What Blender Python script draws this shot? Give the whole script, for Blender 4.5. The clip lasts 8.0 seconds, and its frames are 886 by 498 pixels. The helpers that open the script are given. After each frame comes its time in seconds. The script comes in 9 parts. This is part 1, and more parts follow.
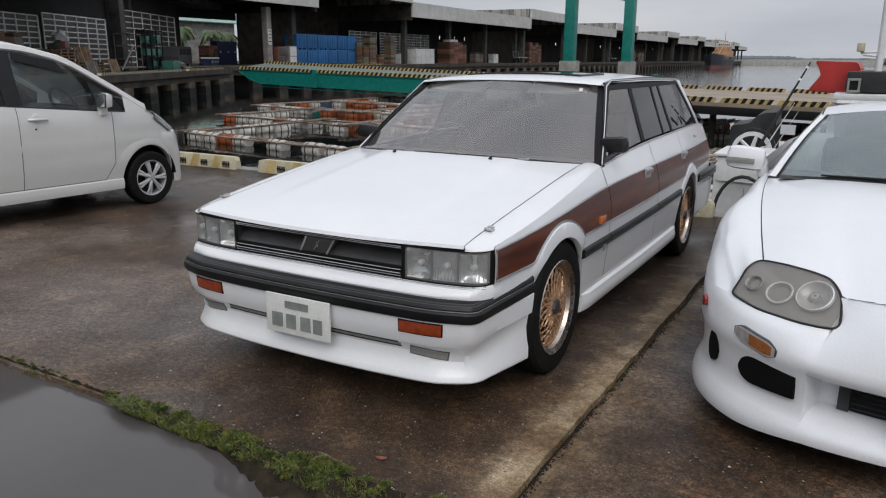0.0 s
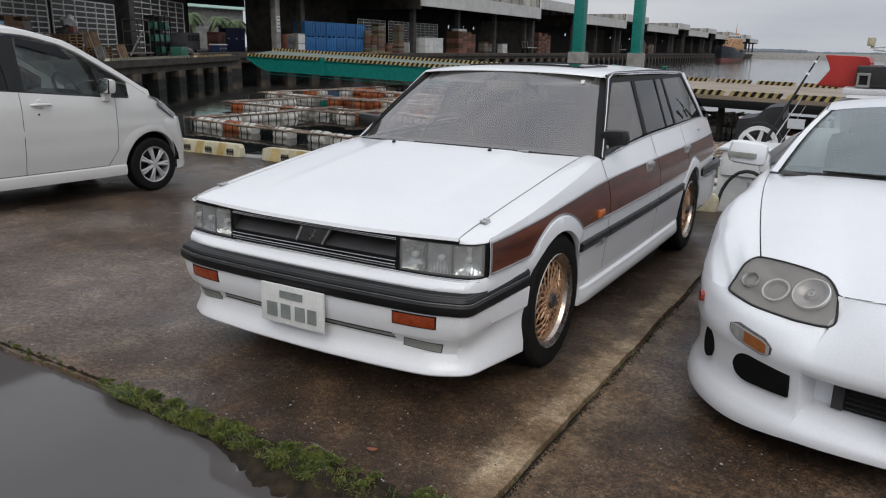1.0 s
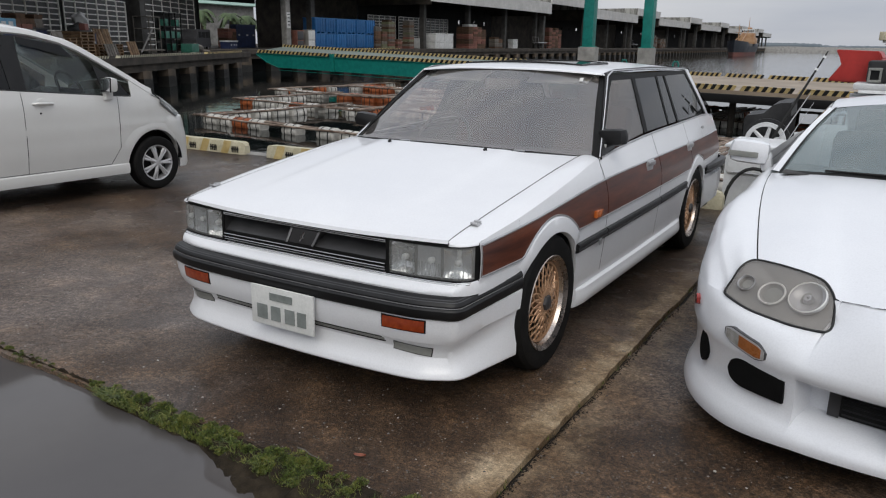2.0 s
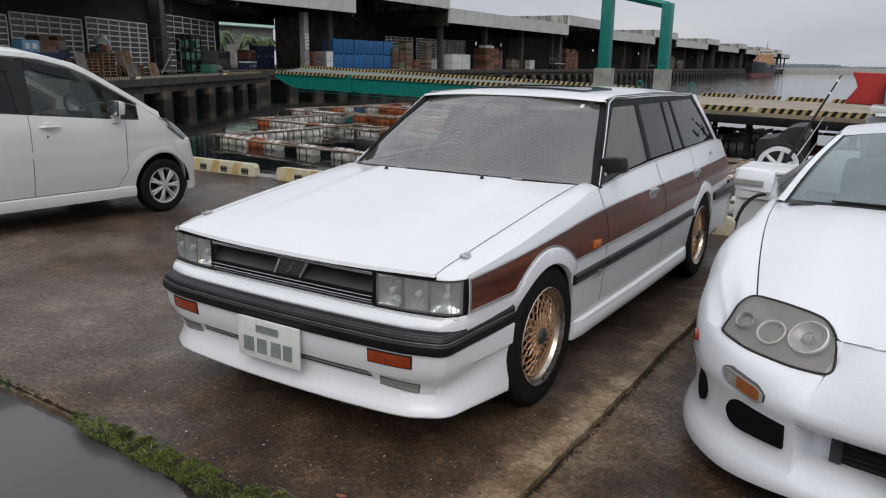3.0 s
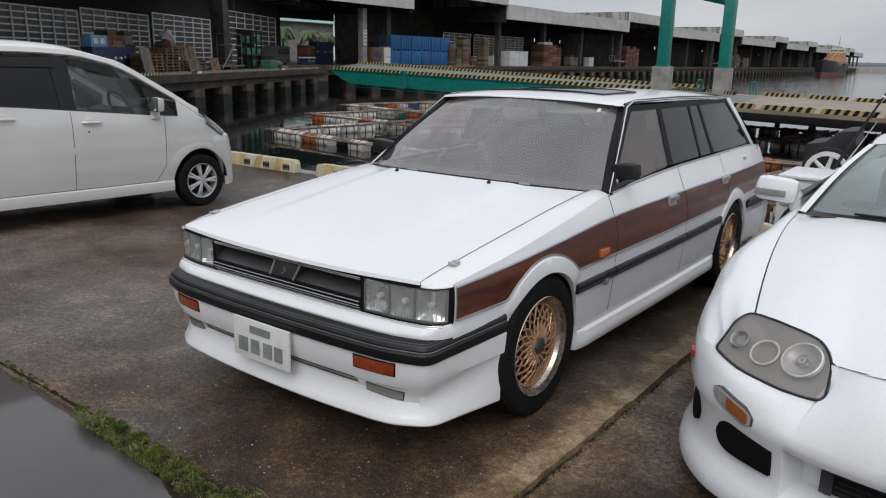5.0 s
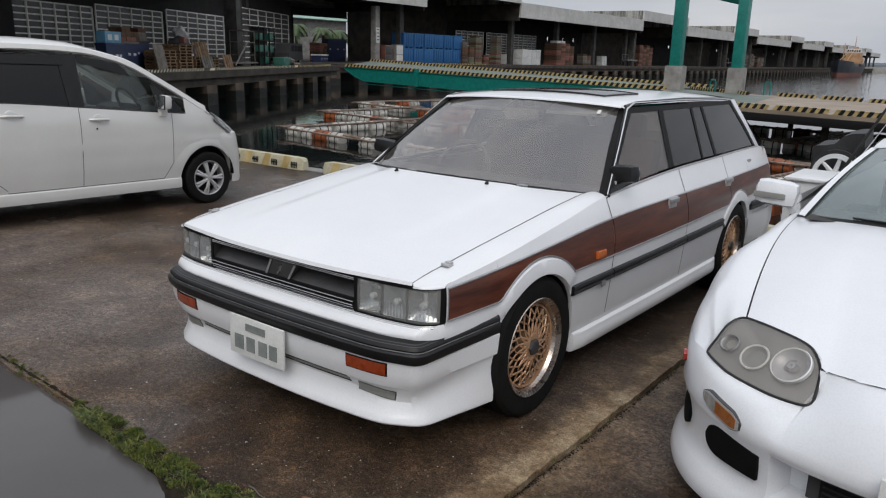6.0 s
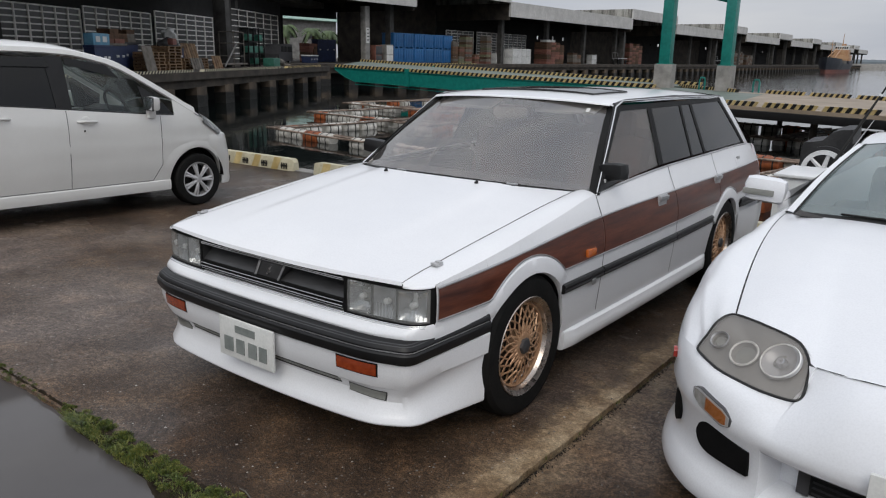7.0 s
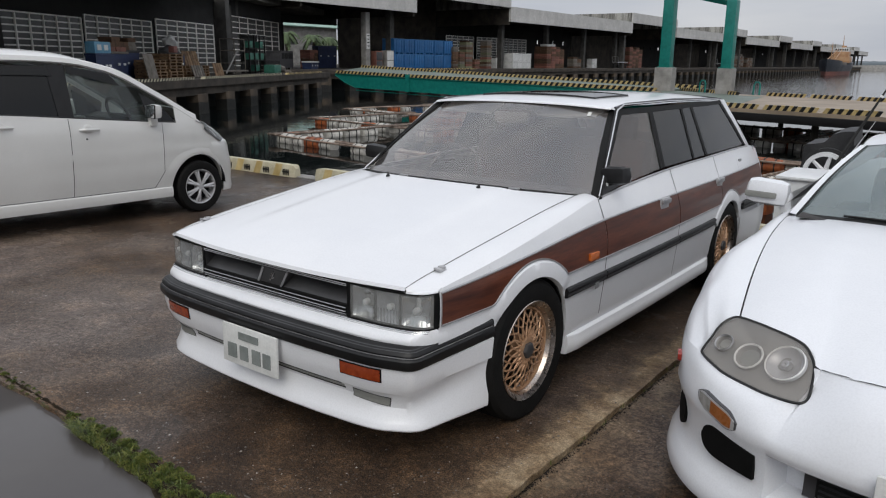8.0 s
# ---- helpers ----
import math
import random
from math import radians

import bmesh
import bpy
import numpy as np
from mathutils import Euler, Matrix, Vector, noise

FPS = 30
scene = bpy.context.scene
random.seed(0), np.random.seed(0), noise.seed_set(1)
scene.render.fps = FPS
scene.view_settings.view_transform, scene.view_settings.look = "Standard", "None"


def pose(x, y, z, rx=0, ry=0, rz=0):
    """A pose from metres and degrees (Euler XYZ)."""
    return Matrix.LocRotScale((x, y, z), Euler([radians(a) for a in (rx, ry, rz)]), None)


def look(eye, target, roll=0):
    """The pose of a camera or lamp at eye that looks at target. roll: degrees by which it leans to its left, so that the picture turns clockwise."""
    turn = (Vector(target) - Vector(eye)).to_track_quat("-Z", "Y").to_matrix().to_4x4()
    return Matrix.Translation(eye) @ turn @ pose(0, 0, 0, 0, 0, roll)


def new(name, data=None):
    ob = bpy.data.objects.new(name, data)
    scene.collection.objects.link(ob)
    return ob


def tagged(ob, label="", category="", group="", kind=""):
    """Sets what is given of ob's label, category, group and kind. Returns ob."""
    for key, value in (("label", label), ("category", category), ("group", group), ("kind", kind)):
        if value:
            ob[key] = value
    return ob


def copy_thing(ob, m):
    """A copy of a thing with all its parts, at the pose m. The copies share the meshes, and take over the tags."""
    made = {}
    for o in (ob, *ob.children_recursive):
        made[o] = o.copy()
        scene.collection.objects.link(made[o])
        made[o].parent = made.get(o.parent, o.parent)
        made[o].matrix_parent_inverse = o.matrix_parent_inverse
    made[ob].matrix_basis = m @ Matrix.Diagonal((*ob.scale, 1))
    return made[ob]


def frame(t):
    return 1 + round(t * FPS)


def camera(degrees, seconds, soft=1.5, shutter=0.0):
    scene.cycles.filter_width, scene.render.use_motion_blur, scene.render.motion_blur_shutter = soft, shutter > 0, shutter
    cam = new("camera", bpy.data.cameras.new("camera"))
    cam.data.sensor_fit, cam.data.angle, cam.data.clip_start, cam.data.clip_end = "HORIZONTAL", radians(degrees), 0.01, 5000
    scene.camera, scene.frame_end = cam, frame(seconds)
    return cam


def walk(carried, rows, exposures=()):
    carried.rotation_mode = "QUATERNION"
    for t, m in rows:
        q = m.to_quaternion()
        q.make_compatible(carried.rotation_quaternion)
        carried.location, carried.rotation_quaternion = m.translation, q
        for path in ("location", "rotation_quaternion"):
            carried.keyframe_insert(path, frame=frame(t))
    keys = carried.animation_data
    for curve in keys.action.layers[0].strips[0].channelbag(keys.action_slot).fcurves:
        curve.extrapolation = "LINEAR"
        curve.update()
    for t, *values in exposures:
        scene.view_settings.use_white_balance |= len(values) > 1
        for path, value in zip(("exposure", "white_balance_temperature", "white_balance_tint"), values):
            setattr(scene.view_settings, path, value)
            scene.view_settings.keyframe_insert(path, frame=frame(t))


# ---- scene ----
cam = camera(62.1, 8.0, 1.15)
# the apron falls gently towards the water; cars, kerbs and camera share its frame
APRON = pose(0, 0, 0, -1.15, -0.26, 0)
PATH = [
    (0, (1.913, -2.975, 1.312), (0.95, -1.285, 0.847), 0.7),
    (0.5, (1.921, -2.969, 1.311), (0.952, -1.292, 0.814), 0.5),
    (1, (1.942, -2.941, 1.317), (0.968, -1.264, 0.825), 1.4),
    (2.5, (2.006, -2.805, 1.348), (0.992, -1.157, 0.843), 0.8),
    (3, (2.028, -2.739, 1.365), (0.986, -1.094, 0.912), 1.2),
    (3.5, (2.055, -2.697, 1.367), (0.983, -1.069, 0.916), 1.3),
    (4, (2.102, -2.642, 1.373), (0.991, -1.048, 0.9), 0.2),
    (4.5, (2.153, -2.601, 1.387), (1.014, -1.025, 0.921), 0.9),
    (6, (2.256, -2.541, 1.416), (1.072, -1.0, 0.944), 2.0),
    (6.5, (2.262, -2.536, 1.417), (1.082, -0.992, 0.944), 1.5),
    (7, (2.26, -2.531, 1.414), (1.093, -0.977, 0.942), 1.6),
    (7.5, (2.256, -2.532, 1.415), (1.09, -0.976, 0.948), 1.3),
    (8, (2.257, -2.533, 1.414), (1.084, -0.98, 0.955), 1.1),
]
walk(cam, [(t, APRON @ look(eye, target, roll)) for t, eye, target, roll in PATH])

# ---------------------------------------------------------------- world and sun
world = bpy.data.worlds.new("overcast_sky")
scene.world = world
world.use_nodes = True
wn, wl = world.node_tree.nodes, world.node_tree.links
wn.clear()
w_out = wn.new("ShaderNodeOutputWorld")
w_bg = wn.new("ShaderNodeBackground")
w_sky = wn.new("ShaderNodeTexSky")
w_sky.sky_type = "NISHITA"
w_sky.sun_disc = False
w_sky.sun_elevation, w_sky.sun_rotation = radians(45), radians(123)
w_sky.dust_density = 3.0
w_tc = wn.new("ShaderNodeTexCoord")
w_map = wn.new("ShaderNodeMapping")
w_map.inputs["Scale"].default_value = (1.2, 1.2, 7.0)
w_noise = wn.new("ShaderNodeTexNoise")
w_noise.inputs["Scale"].default_value = 2.2
w_noise.inputs["Detail"].default_value = 7
w_ramp = wn.new("ShaderNodeValToRGB")
w_ramp.color_ramp.elements[0].position, w_ramp.color_ramp.elements[0].color = 0.27, (0.545, 0.585, 0.672, 1)
w_ramp.color_ramp.elements[1].position, w_ramp.color_ramp.elements[1].color = 0.70, (0.772, 0.788, 0.825, 1)
w_sep = wn.new("ShaderNodeSeparateXYZ")
w_grad = wn.new("ShaderNodeMapRange")
w_grad.inputs["From Min"].default_value, w_grad.inputs["From Max"].default_value = 0.0, 0.8
w_grad.inputs["To Min"].default_value, w_grad.inputs["To Max"].default_value = 1.10, 2.05
w_mul = wn.new("ShaderNodeVectorMath")
w_mul.operation = "SCALE"
w_dim = wn.new("ShaderNodeVectorMath")
w_dim.operation = "SCALE"
w_dim.inputs["Scale"].default_value = 0.09
w_mix = wn.new("ShaderNodeMix")
w_mix.data_type = "RGBA"
w_mix.inputs["Factor"].default_value = 0.9
wl.new(w_tc.outputs["Generated"], w_map.inputs["Vector"])
wl.new(w_map.outputs["Vector"], w_noise.inputs["Vector"])
wl.new(w_noise.outputs["Fac"], w_ramp.inputs["Fac"])
wl.new(w_tc.outputs["Generated"], w_sep.inputs["Vector"])
wl.new(w_sep.outputs["Z"], w_grad.inputs["Value"])
wl.new(w_ramp.outputs["Color"], w_mul.inputs[0])
wl.new(w_grad.outputs["Result"], w_mul.inputs["Scale"])
wl.new(w_sky.outputs["Color"], w_dim.inputs[0])
wl.new(w_dim.outputs["Vector"], w_mix.inputs["A"])
wl.new(w_mul.outputs["Vector"], w_mix.inputs["B"])
wl.new(w_mix.outputs["Result"], w_bg.inputs["Color"])
w_bg.inputs["Strength"].default_value = 0.74
wl.new(w_bg.outputs["Background"], w_out.inputs["Surface"])
sun = new("sun", bpy.data.lights.new("sun", "SUN"))
sun.data.energy, sun.data.angle, sun.data.color = 1.2, radians(40), (1.0, 0.96, 0.89)
sun.matrix_world = look((26, -47, 54), (0, 0, 0))


# ---------------------------------------------------------------- material helpers
def mat_new(name):
    m = bpy.data.materials.new(name)
    m.use_nodes = True
    return m, m.node_tree.nodes, m.node_tree.links, m.node_tree.nodes["Principled BSDF"]


def noise_ramp(n, l, vec, scale, stops, detail=5, rough=0.6):
    t = n.new("ShaderNodeTexNoise")
    t.inputs["Scale"].default_value, t.inputs["Detail"].default_value, t.inputs["Roughness"].default_value = scale, detail, rough
    l.new(vec, t.inputs["Vector"])
    r = n.new("ShaderNodeValToRGB")
    e = r.color_ramp.elements
    while len(e) < len(stops):
        e.new(0.5)
    for i, (p, c) in enumerate(stops):
        e[i].position, e[i].color = p, (*c, 1) if len(c) == 3 else (c[0], c[0], c[0], 1)
    l.new(t.outputs["Fac"], r.inputs["Fac"])
    return r.outputs["Color"], t.outputs["Fac"]


def mixed(n, l, a, b, fac, mode="MIX"):
    m = n.new("ShaderNodeMix")
    m.data_type, m.blend_type = "RGBA", mode
    for key, v in (("A", a), ("B", b), ("Factor", fac)):
        if isinstance(v, (int, float)):
            m.inputs[key].default_value = v
        elif isinstance(v, tuple):
            m.inputs[key].default_value = (*v, 1)
        else:
            l.new(v, m.inputs[key])
    return m.outputs["Result"]


def bumped(n, l, height, bsdf, strength, distance=0.01):
    b = n.new("ShaderNodeBump")
    b.inputs["Strength"].default_value, b.inputs["Distance"].default_value = strength, distance
    l.new(height, b.inputs["Height"])
    l.new(b.outputs["Normal"], bsdf.inputs["Normal"])


def surface(name, dark, light, scale=8.0, rough=0.6, metal=0.0, bump=0.2, dist=0.004, coat=0.0, spread=0.12, fine=60.0, spec=0.5, obj_random=0.0):
    """A surface with variation at two scales: patches and grain."""
    m, n, l, b = mat_new(name)
    tc = n.new("ShaderNodeTexCoord").outputs["Object"]
    col, _ = noise_ramp(n, l, tc, scale, [(0.32, dark), (0.68, light)])
    grain, gf = noise_ramp(n, l, tc, scale * fine / 8, [(0.3, (1 - spread,)), (0.7, (1.0,))], detail=3)
    col = mixed(n, l, col, grain, 1.0, "MULTIPLY")
    if obj_random:
        info = n.new("ShaderNodeObjectInfo")
        mr = n.new("ShaderNodeMapRange")
        mr.inputs["To Min"].default_value, mr.inputs["To Max"].default_value = 1 - obj_random, 1.0
        l.new(info.outputs["Random"], mr.inputs["Value"])
        col = mixed(n, l, col, mr.outputs["Result"], 1.0, "MULTIPLY")
    l.new(col, b.inputs["Base Color"])
    rr = n.new("ShaderNodeMapRange")
    rr.inputs["To Min"].default_value, rr.inputs["To Max"].default_value = max(0.02, rough - 0.1), min(1, rough + 0.1)
    l.new(gf, rr.inputs["Value"])
    l.new(rr.outputs["Result"], b.inputs["Roughness"])
    b.inputs["Metallic"].default_value = metal
    b.inputs["Coat Weight"].default_value, b.inputs["Coat Roughness"].default_value = coat, 0.04
    b.inputs["Specular IOR Level"].default_value = spec
    if bump:
        bumped(n, l, gf, b, bump, dist)
    return m


def car_paint(name, dark, light):
    """Solid white enamel under clear coat, with faint rain film and dust."""
    m, n, l, b = mat_new(name)
    tc = n.new("ShaderNodeTexCoord").outputs["Object"]
    col, _ = noise_ramp(n, l, tc, 2.2, [(0.3, dark), (0.7, light)])
    dust, df = noise_ramp(n, l, tc, 160, [(0.25, (0.93,)), (0.6, (1.0,))], detail=2)
    l.new(mixed(n, l, col, dust, 1.0, "MULTIPLY"), b.inputs["Base Color"])
    b.inputs["Roughness"].default_value = 0.38
    b.inputs["Coat Weight"].default_value = 0.8
    rr = n.new("ShaderNodeMapRange")
    rr.inputs["To Min"].default_value, rr.inputs["To Max"].default_value = 0.05, 0.16
    l.new(df, rr.inputs["Value"])
    l.new(rr.outputs["Result"], b.inputs["Coat Roughness"])
    return m


def tinted_glass(name, tint, rough=0.02, ior=1.5, haze=0.0, film=(0.6, 0.6, 0.58)):
    """A thin pane: see-through with a tint, mirroring by its angle."""
    m, n, l, b = mat_new(name)
    n.remove(b)
    out = n["Material Output"]
    tr, gl, mx, fr = n.new("ShaderNodeBsdfTransparent"), n.new("ShaderNodeBsdfGlossy"), n.new("ShaderNodeMixShader"), n.new("ShaderNodeLayerWeight")
    tr.inputs["Color"].default_value = (*tint, 1)
    gl.inputs["Roughness"].default_value = rough
    # gloss grows towards grazing, alike from both sides of the pane
    head_on = ((ior - 1) / (ior + 1)) ** 2
    steep, lift = n.new("ShaderNodeMath"), n.new("ShaderNodeMath")
    steep.operation, lift.operation = "POWER", "MULTIPLY_ADD"
    steep.inputs[1].default_value = 5.0
    lift.inputs[1].default_value, lift.inputs[2].default_value = 1 - head_on, head_on
    fr.inputs["Blend"].default_value = 0.5
    l.new(fr.outputs["Facing"], steep.inputs[0])
    l.new(steep.outputs["Value"], lift.inputs[0])
    l.new(lift.outputs["Value"], mx.inputs["Fac"])
    # pale diffuse layer: lens haze, and sky reflection painted into the windows
    if haze:
        df, hz = n.new("ShaderNodeBsdfDiffuse"), n.new("ShaderNodeMixShader")
        df.inputs["Color"].default_value = (*film, 1)
        tc = n.new("ShaderNodeTexCoord").outputs["Object"]
        f, _ = noise_ramp(n, l, tc, 14, [(0.3, (0.92 * haze,)), (0.7, (1.08 * haze,))])
        l.new(f, hz.inputs["Fac"])
        l.new(tr.outputs["BSDF"], hz.inputs[1])
        l.new(df.outputs["BSDF"], hz.inputs[2])
        l.new(hz.outputs["Shader"], mx.inputs[1])
    else:
        l.new(tr.outputs["BSDF"], mx.inputs[1])
    l.new(gl.outputs["BSDF"], mx.inputs[2])
    l.new(mx.outputs["Shader"], out.inputs["Surface"])
    return m


def wood_panel():
    """Dark red-brown woodgrain film under gloss."""
    m, n, l, b = mat_new("woodgrain_film")
    tc = n.new("ShaderNodeTexCoord").outputs["Object"]
    mp = n.new("ShaderNodeMapping")
    mp.inputs["Scale"].default_value = (1, 1.0, 9.0)
    l.new(tc, mp.inputs["Vector"])
    col, _ = noise_ramp(n, l, mp.outputs["Vector"], 3.0, [(0.28, (0.038, 0.011, 0.007)), (0.45, (0.075, 0.021, 0.011)), (0.60, (0.115, 0.034, 0.017)), (0.78, (0.155, 0.050, 0.026))], detail=8, rough=0.65)
    fine, f = noise_ramp(n, l, mp.outputs["Vector"], 22, [(0.3, (0.75,)), (0.7, (1.1,))], detail=4)
    l.new(mixed(n, l, col, fine, 0.8, "MULTIPLY"), b.inputs["Base Color"])
    b.inputs["Roughness"].default_value = 0.3
    b.inputs["Coat Weight"].default_value, b.inputs["Coat Roughness"].default_value = 0.16, 0.06
    b.inputs["Specular IOR Level"].default_value = 0.3
    return m


def wet_concrete(name, tone=1.0, pale_along_joint=0.0):
    """Old wet concrete: damp patches, brown silt, exposed aggregate, sheen where water stands."""
    m, n, l, b = mat_new(name)
    tc = n.new("ShaderNodeTexCoord").outputs["Object"]
    k = lambda *c: tuple(tone * v for v in c)
    base, bf = noise_ramp(n, l, tc, 0.55, [(0.40, k(0.103, 0.079, 0.068)), (0.47, k(0.158, 0.123, 0.105)), (0.53, k(0.203, 0.160, 0.134)), (0.60, k(0.270, 0.210, 0.166))], detail=9, rough=0.62)
    brown, _ = noise_ramp(n, l, tc, 1.3, [(0.42, k(0.045, 0.025, 0.013)), (0.51, k(0.080, 0.047, 0.025)), (0.60, k(0.130, 0.080, 0.045))], detail=8, rough=0.68)
    where, _ = noise_ramp(n, l, tc, 0.42, [(0.42, (0.0,)), (0.58, (0.9,))], detail=6, rough=0.6)
    if pale_along_joint:
        # how near the joint a place lies, on either side of it
        jx, off, absd, near = (n.new(k) for k in ("ShaderNodeSeparateXYZ", "ShaderNodeMath", "ShaderNodeMath", "ShaderNodeMath"))
        l.new(tc, jx.inputs["Vector"])
        off.operation, absd.operation, near.operation = "SUBTRACT", "ABSOLUTE", "SUBTRACT"
        off.inputs[1].default_value, near.inputs[0].default_value = 1.085, 1.085
        l.new(jx.outputs["X"], off.inputs[0])
        l.new(off.outputs["Value"], absd.inputs[0])
        l.new(absd.outputs["Value"], near.inputs[1])
        # brown silt towards the joint, darkened too for the shade under the car
        br = n.new("ShaderNodeMapRange")
        br.inputs["From Min"].default_value, br.inputs["From Max"].default_value = -0.2, 0.75
        br.inputs["To Min"].default_value, br.inputs["To Max"].default_value = 0.0, 0.9
        l.new(near.outputs["Value"], br.inputs["Value"])
        where = mixed(n, l, where, br.outputs["Result"], 0.55, "ADD")
    col = mixed(n, l, base, brown, where)
    blotch, sf = noise_ramp(n, l, tc, 5.5, [(0.40, (0.52, 0.50, 0.49)), (0.48, (0.90, 0.90, 0.90)), (0.54, (1.12, 1.10, 1.06)), (0.61, (1.75, 1.60, 1.38))], detail=8, rough=0.72)
    col = mixed(n, l, col, blotch, 0.40, "MULTIPLY")
    grit, _ = noise_ramp(n, l, tc, 38, [(0.42, (0.45,)), (0.49, (0.95,)), (0.53, (1.15,)), (0.59, (1.7,))], detail=4, rough=0.7)
    col = mixed(n, l, col, grit, 0.60, "MULTIPLY")
    grain, gf = noise_ramp(n, l, tc, 120, [(0.41, (0.28,)), (0.47, (0.82,)), (0.53, (1.2,)), (0.60, (1.9,))], detail=4, rough=0.75)
    col = mixed(n, l, col, grain, 0.80, "MULTIPLY")
    vo = n.new("ShaderNodeTexVoronoi")
    vo.inputs["Scale"].default_value = 62
    l.new(tc, vo.inputs["Vector"])
    vr = n.new("ShaderNodeValToRGB")
    vr.color_ramp.elements[0].position, vr.color_ramp.elements[0].color = 0.12, (1, 1, 1, 1)
    vr.color_ramp.elements[1].position, vr.color_ramp.elements[1].color = 0.30, (0, 0, 0, 1)
    l.new(vo.outputs["Distance"], vr.inputs["Fac"])
    sel, _ = noise_ramp(n, l, tc, 31, [(0.50, (0.0,)), (0.60, (0.9,))], detail=2)
    chips = mixed(n, l, vr.outputs["Color"], sel, 1.0, "MULTIPLY")
    col = mixed(n, l, col, (0.21, 0.185, 0.155), chips)
    if pale_along_joint:
        # cement silt washed pale along the slab joint, dying out towards the quay
        sx = n.new("ShaderNodeSeparateXYZ")
        l.new(tc, sx.inputs["Vector"])
        wob = n.new("ShaderNodeMath")
        wob.operation = "MULTIPLY_ADD"
        wob.inputs[1].default_value, wob.inputs[2].default_value = 0.42, -0.21
        l.new(sf, wob.inputs[0])
        add = n.new("ShaderNodeMath")
        l.new(near.outputs["Value"], add.inputs[0])
        l.new(wob.outputs["Value"], add.inputs[1])
        rp = n.new("ShaderNodeValToRGB")
        e = rp.color_ramp.elements
        e[0].position, e[0].color = 0.0, (0, 0, 0, 1)
        e[1].position, e[1].color = 1.0, (1.0, 1.0, 1.0, 1)
        for p, v in ((0.25, 0.10), (0.45, 0.32), (0.68, 0.95), (0.90, 1.0)):
            x = e.new(p)
            x.color = (v, v, v, 1)
        mr = n.new("ShaderNodeMapRange")
        mr.inputs["From Min"].default_value, mr.inputs["From Max"].default_value = 0.84, 1.07
        l.new(add.outputs["Value"], mr.inputs["Value"])
        l.new(mr.outputs["Result"], rp.inputs["Fac"])
        fade = n.new("ShaderNodeMapRange")
        fade.inputs["From Min"].default_value, fade.inputs["From Max"].default_value = 0.0, 3.2
        fade.inputs["To Min"].default_value, fade.inputs["To Max"].default_value = pale_along_joint, 0.4 * pale_along_joint
        l.new(sx.outputs["Y"], fade.inputs["Value"])
        pale, _ = noise_ramp(n, l, tc, 4, [(0.38, (0.19, 0.120, 0.064)), (0.50, (0.345, 0.245, 0.145)), (0.62, (0.52, 0.40, 0.26))], detail=7, rough=0.65)
        pale = mixed(n, l, pale, grit, 0.4, "MULTIPLY")
        col = mixed(n, l, col, mixed(n, l, pale, grain, 0.35, "MULTIPLY"), mixed(n, l, rp.outputs["Color"], fade.outputs["Result"], 1.0, "MULTIPLY"))
    # colour darkens towards the quay, broken up by the base noise
    ys, quay_ramp = n.new("ShaderNodeSeparateXYZ"), n.new("ShaderNodeMapRange")
    l.new(tc, ys.inputs["Vector"])
    l.new(ys.outputs["Y"], quay_ramp.inputs["Value"])
    quay_ramp.inputs["From Min"].default_value, quay_ramp.inputs["From Max"].default_value = -1.0, 3.2
    quay_ramp.inputs["To Min"].default_value, quay_ramp.inputs["To Max"].default_value = -0.16, 0.34
    dark_mask = n.new("ShaderNodeMath")
    l.new(bf, dark_mask.inputs[0])
    l.new(quay_ramp.outputs["Result"], dark_mask.inputs[1])
    darkened = n.new("ShaderNodeValToRGB")
    we = darkened.color_ramp.elements
    we[0].position, we[0].color = 0.38, (1, 1, 1, 1)
    we[1].position, we[1].color = 0.78, (0.40, 0.37, 0.35, 1)
    l.new(dark_mask.outputs["Value"], darkened.inputs["Fac"])
    col = mixed(n, l, col, darkened.outputs["Color"], 1.0, "MULTIPLY")
    l.new(col, b.inputs["Base Color"])
    # a thin film of rain, thicker in the hollows, over dull concrete
    b.inputs["Roughness"].default_value = 0.62
    b.inputs["Specular IOR Level"].default_value = 0.30
    film, _ = noise_ramp(n, l, tc, 0.75, [(0.38, (0.60,)), (0.50, (0.28,)), (0.62, (0.08,))], detail=7, rough=0.62)
    slick, _ = noise_ramp(n, l, tc, 2.4, [(0.36, (0.06,)), (0.64, (0.34,))], detail=6)
    l.new(film, b.inputs["Coat Weight"])
    l.new(slick, b.inputs["Coat Roughness"])
    b.inputs["Coat IOR"].default_value = 1.33
    bumped(n, l, gf, b, 1.0, 0.012)
    soft = n.new("ShaderNodeBump")
    soft.inputs["Strength"].default_value, soft.inputs["Distance"].default_value = 0.18, 0.010
    l.new(sf, soft.inputs["Height"])
    l.new(soft.outputs["Normal"], b.inputs["Coat Normal"])
    return m


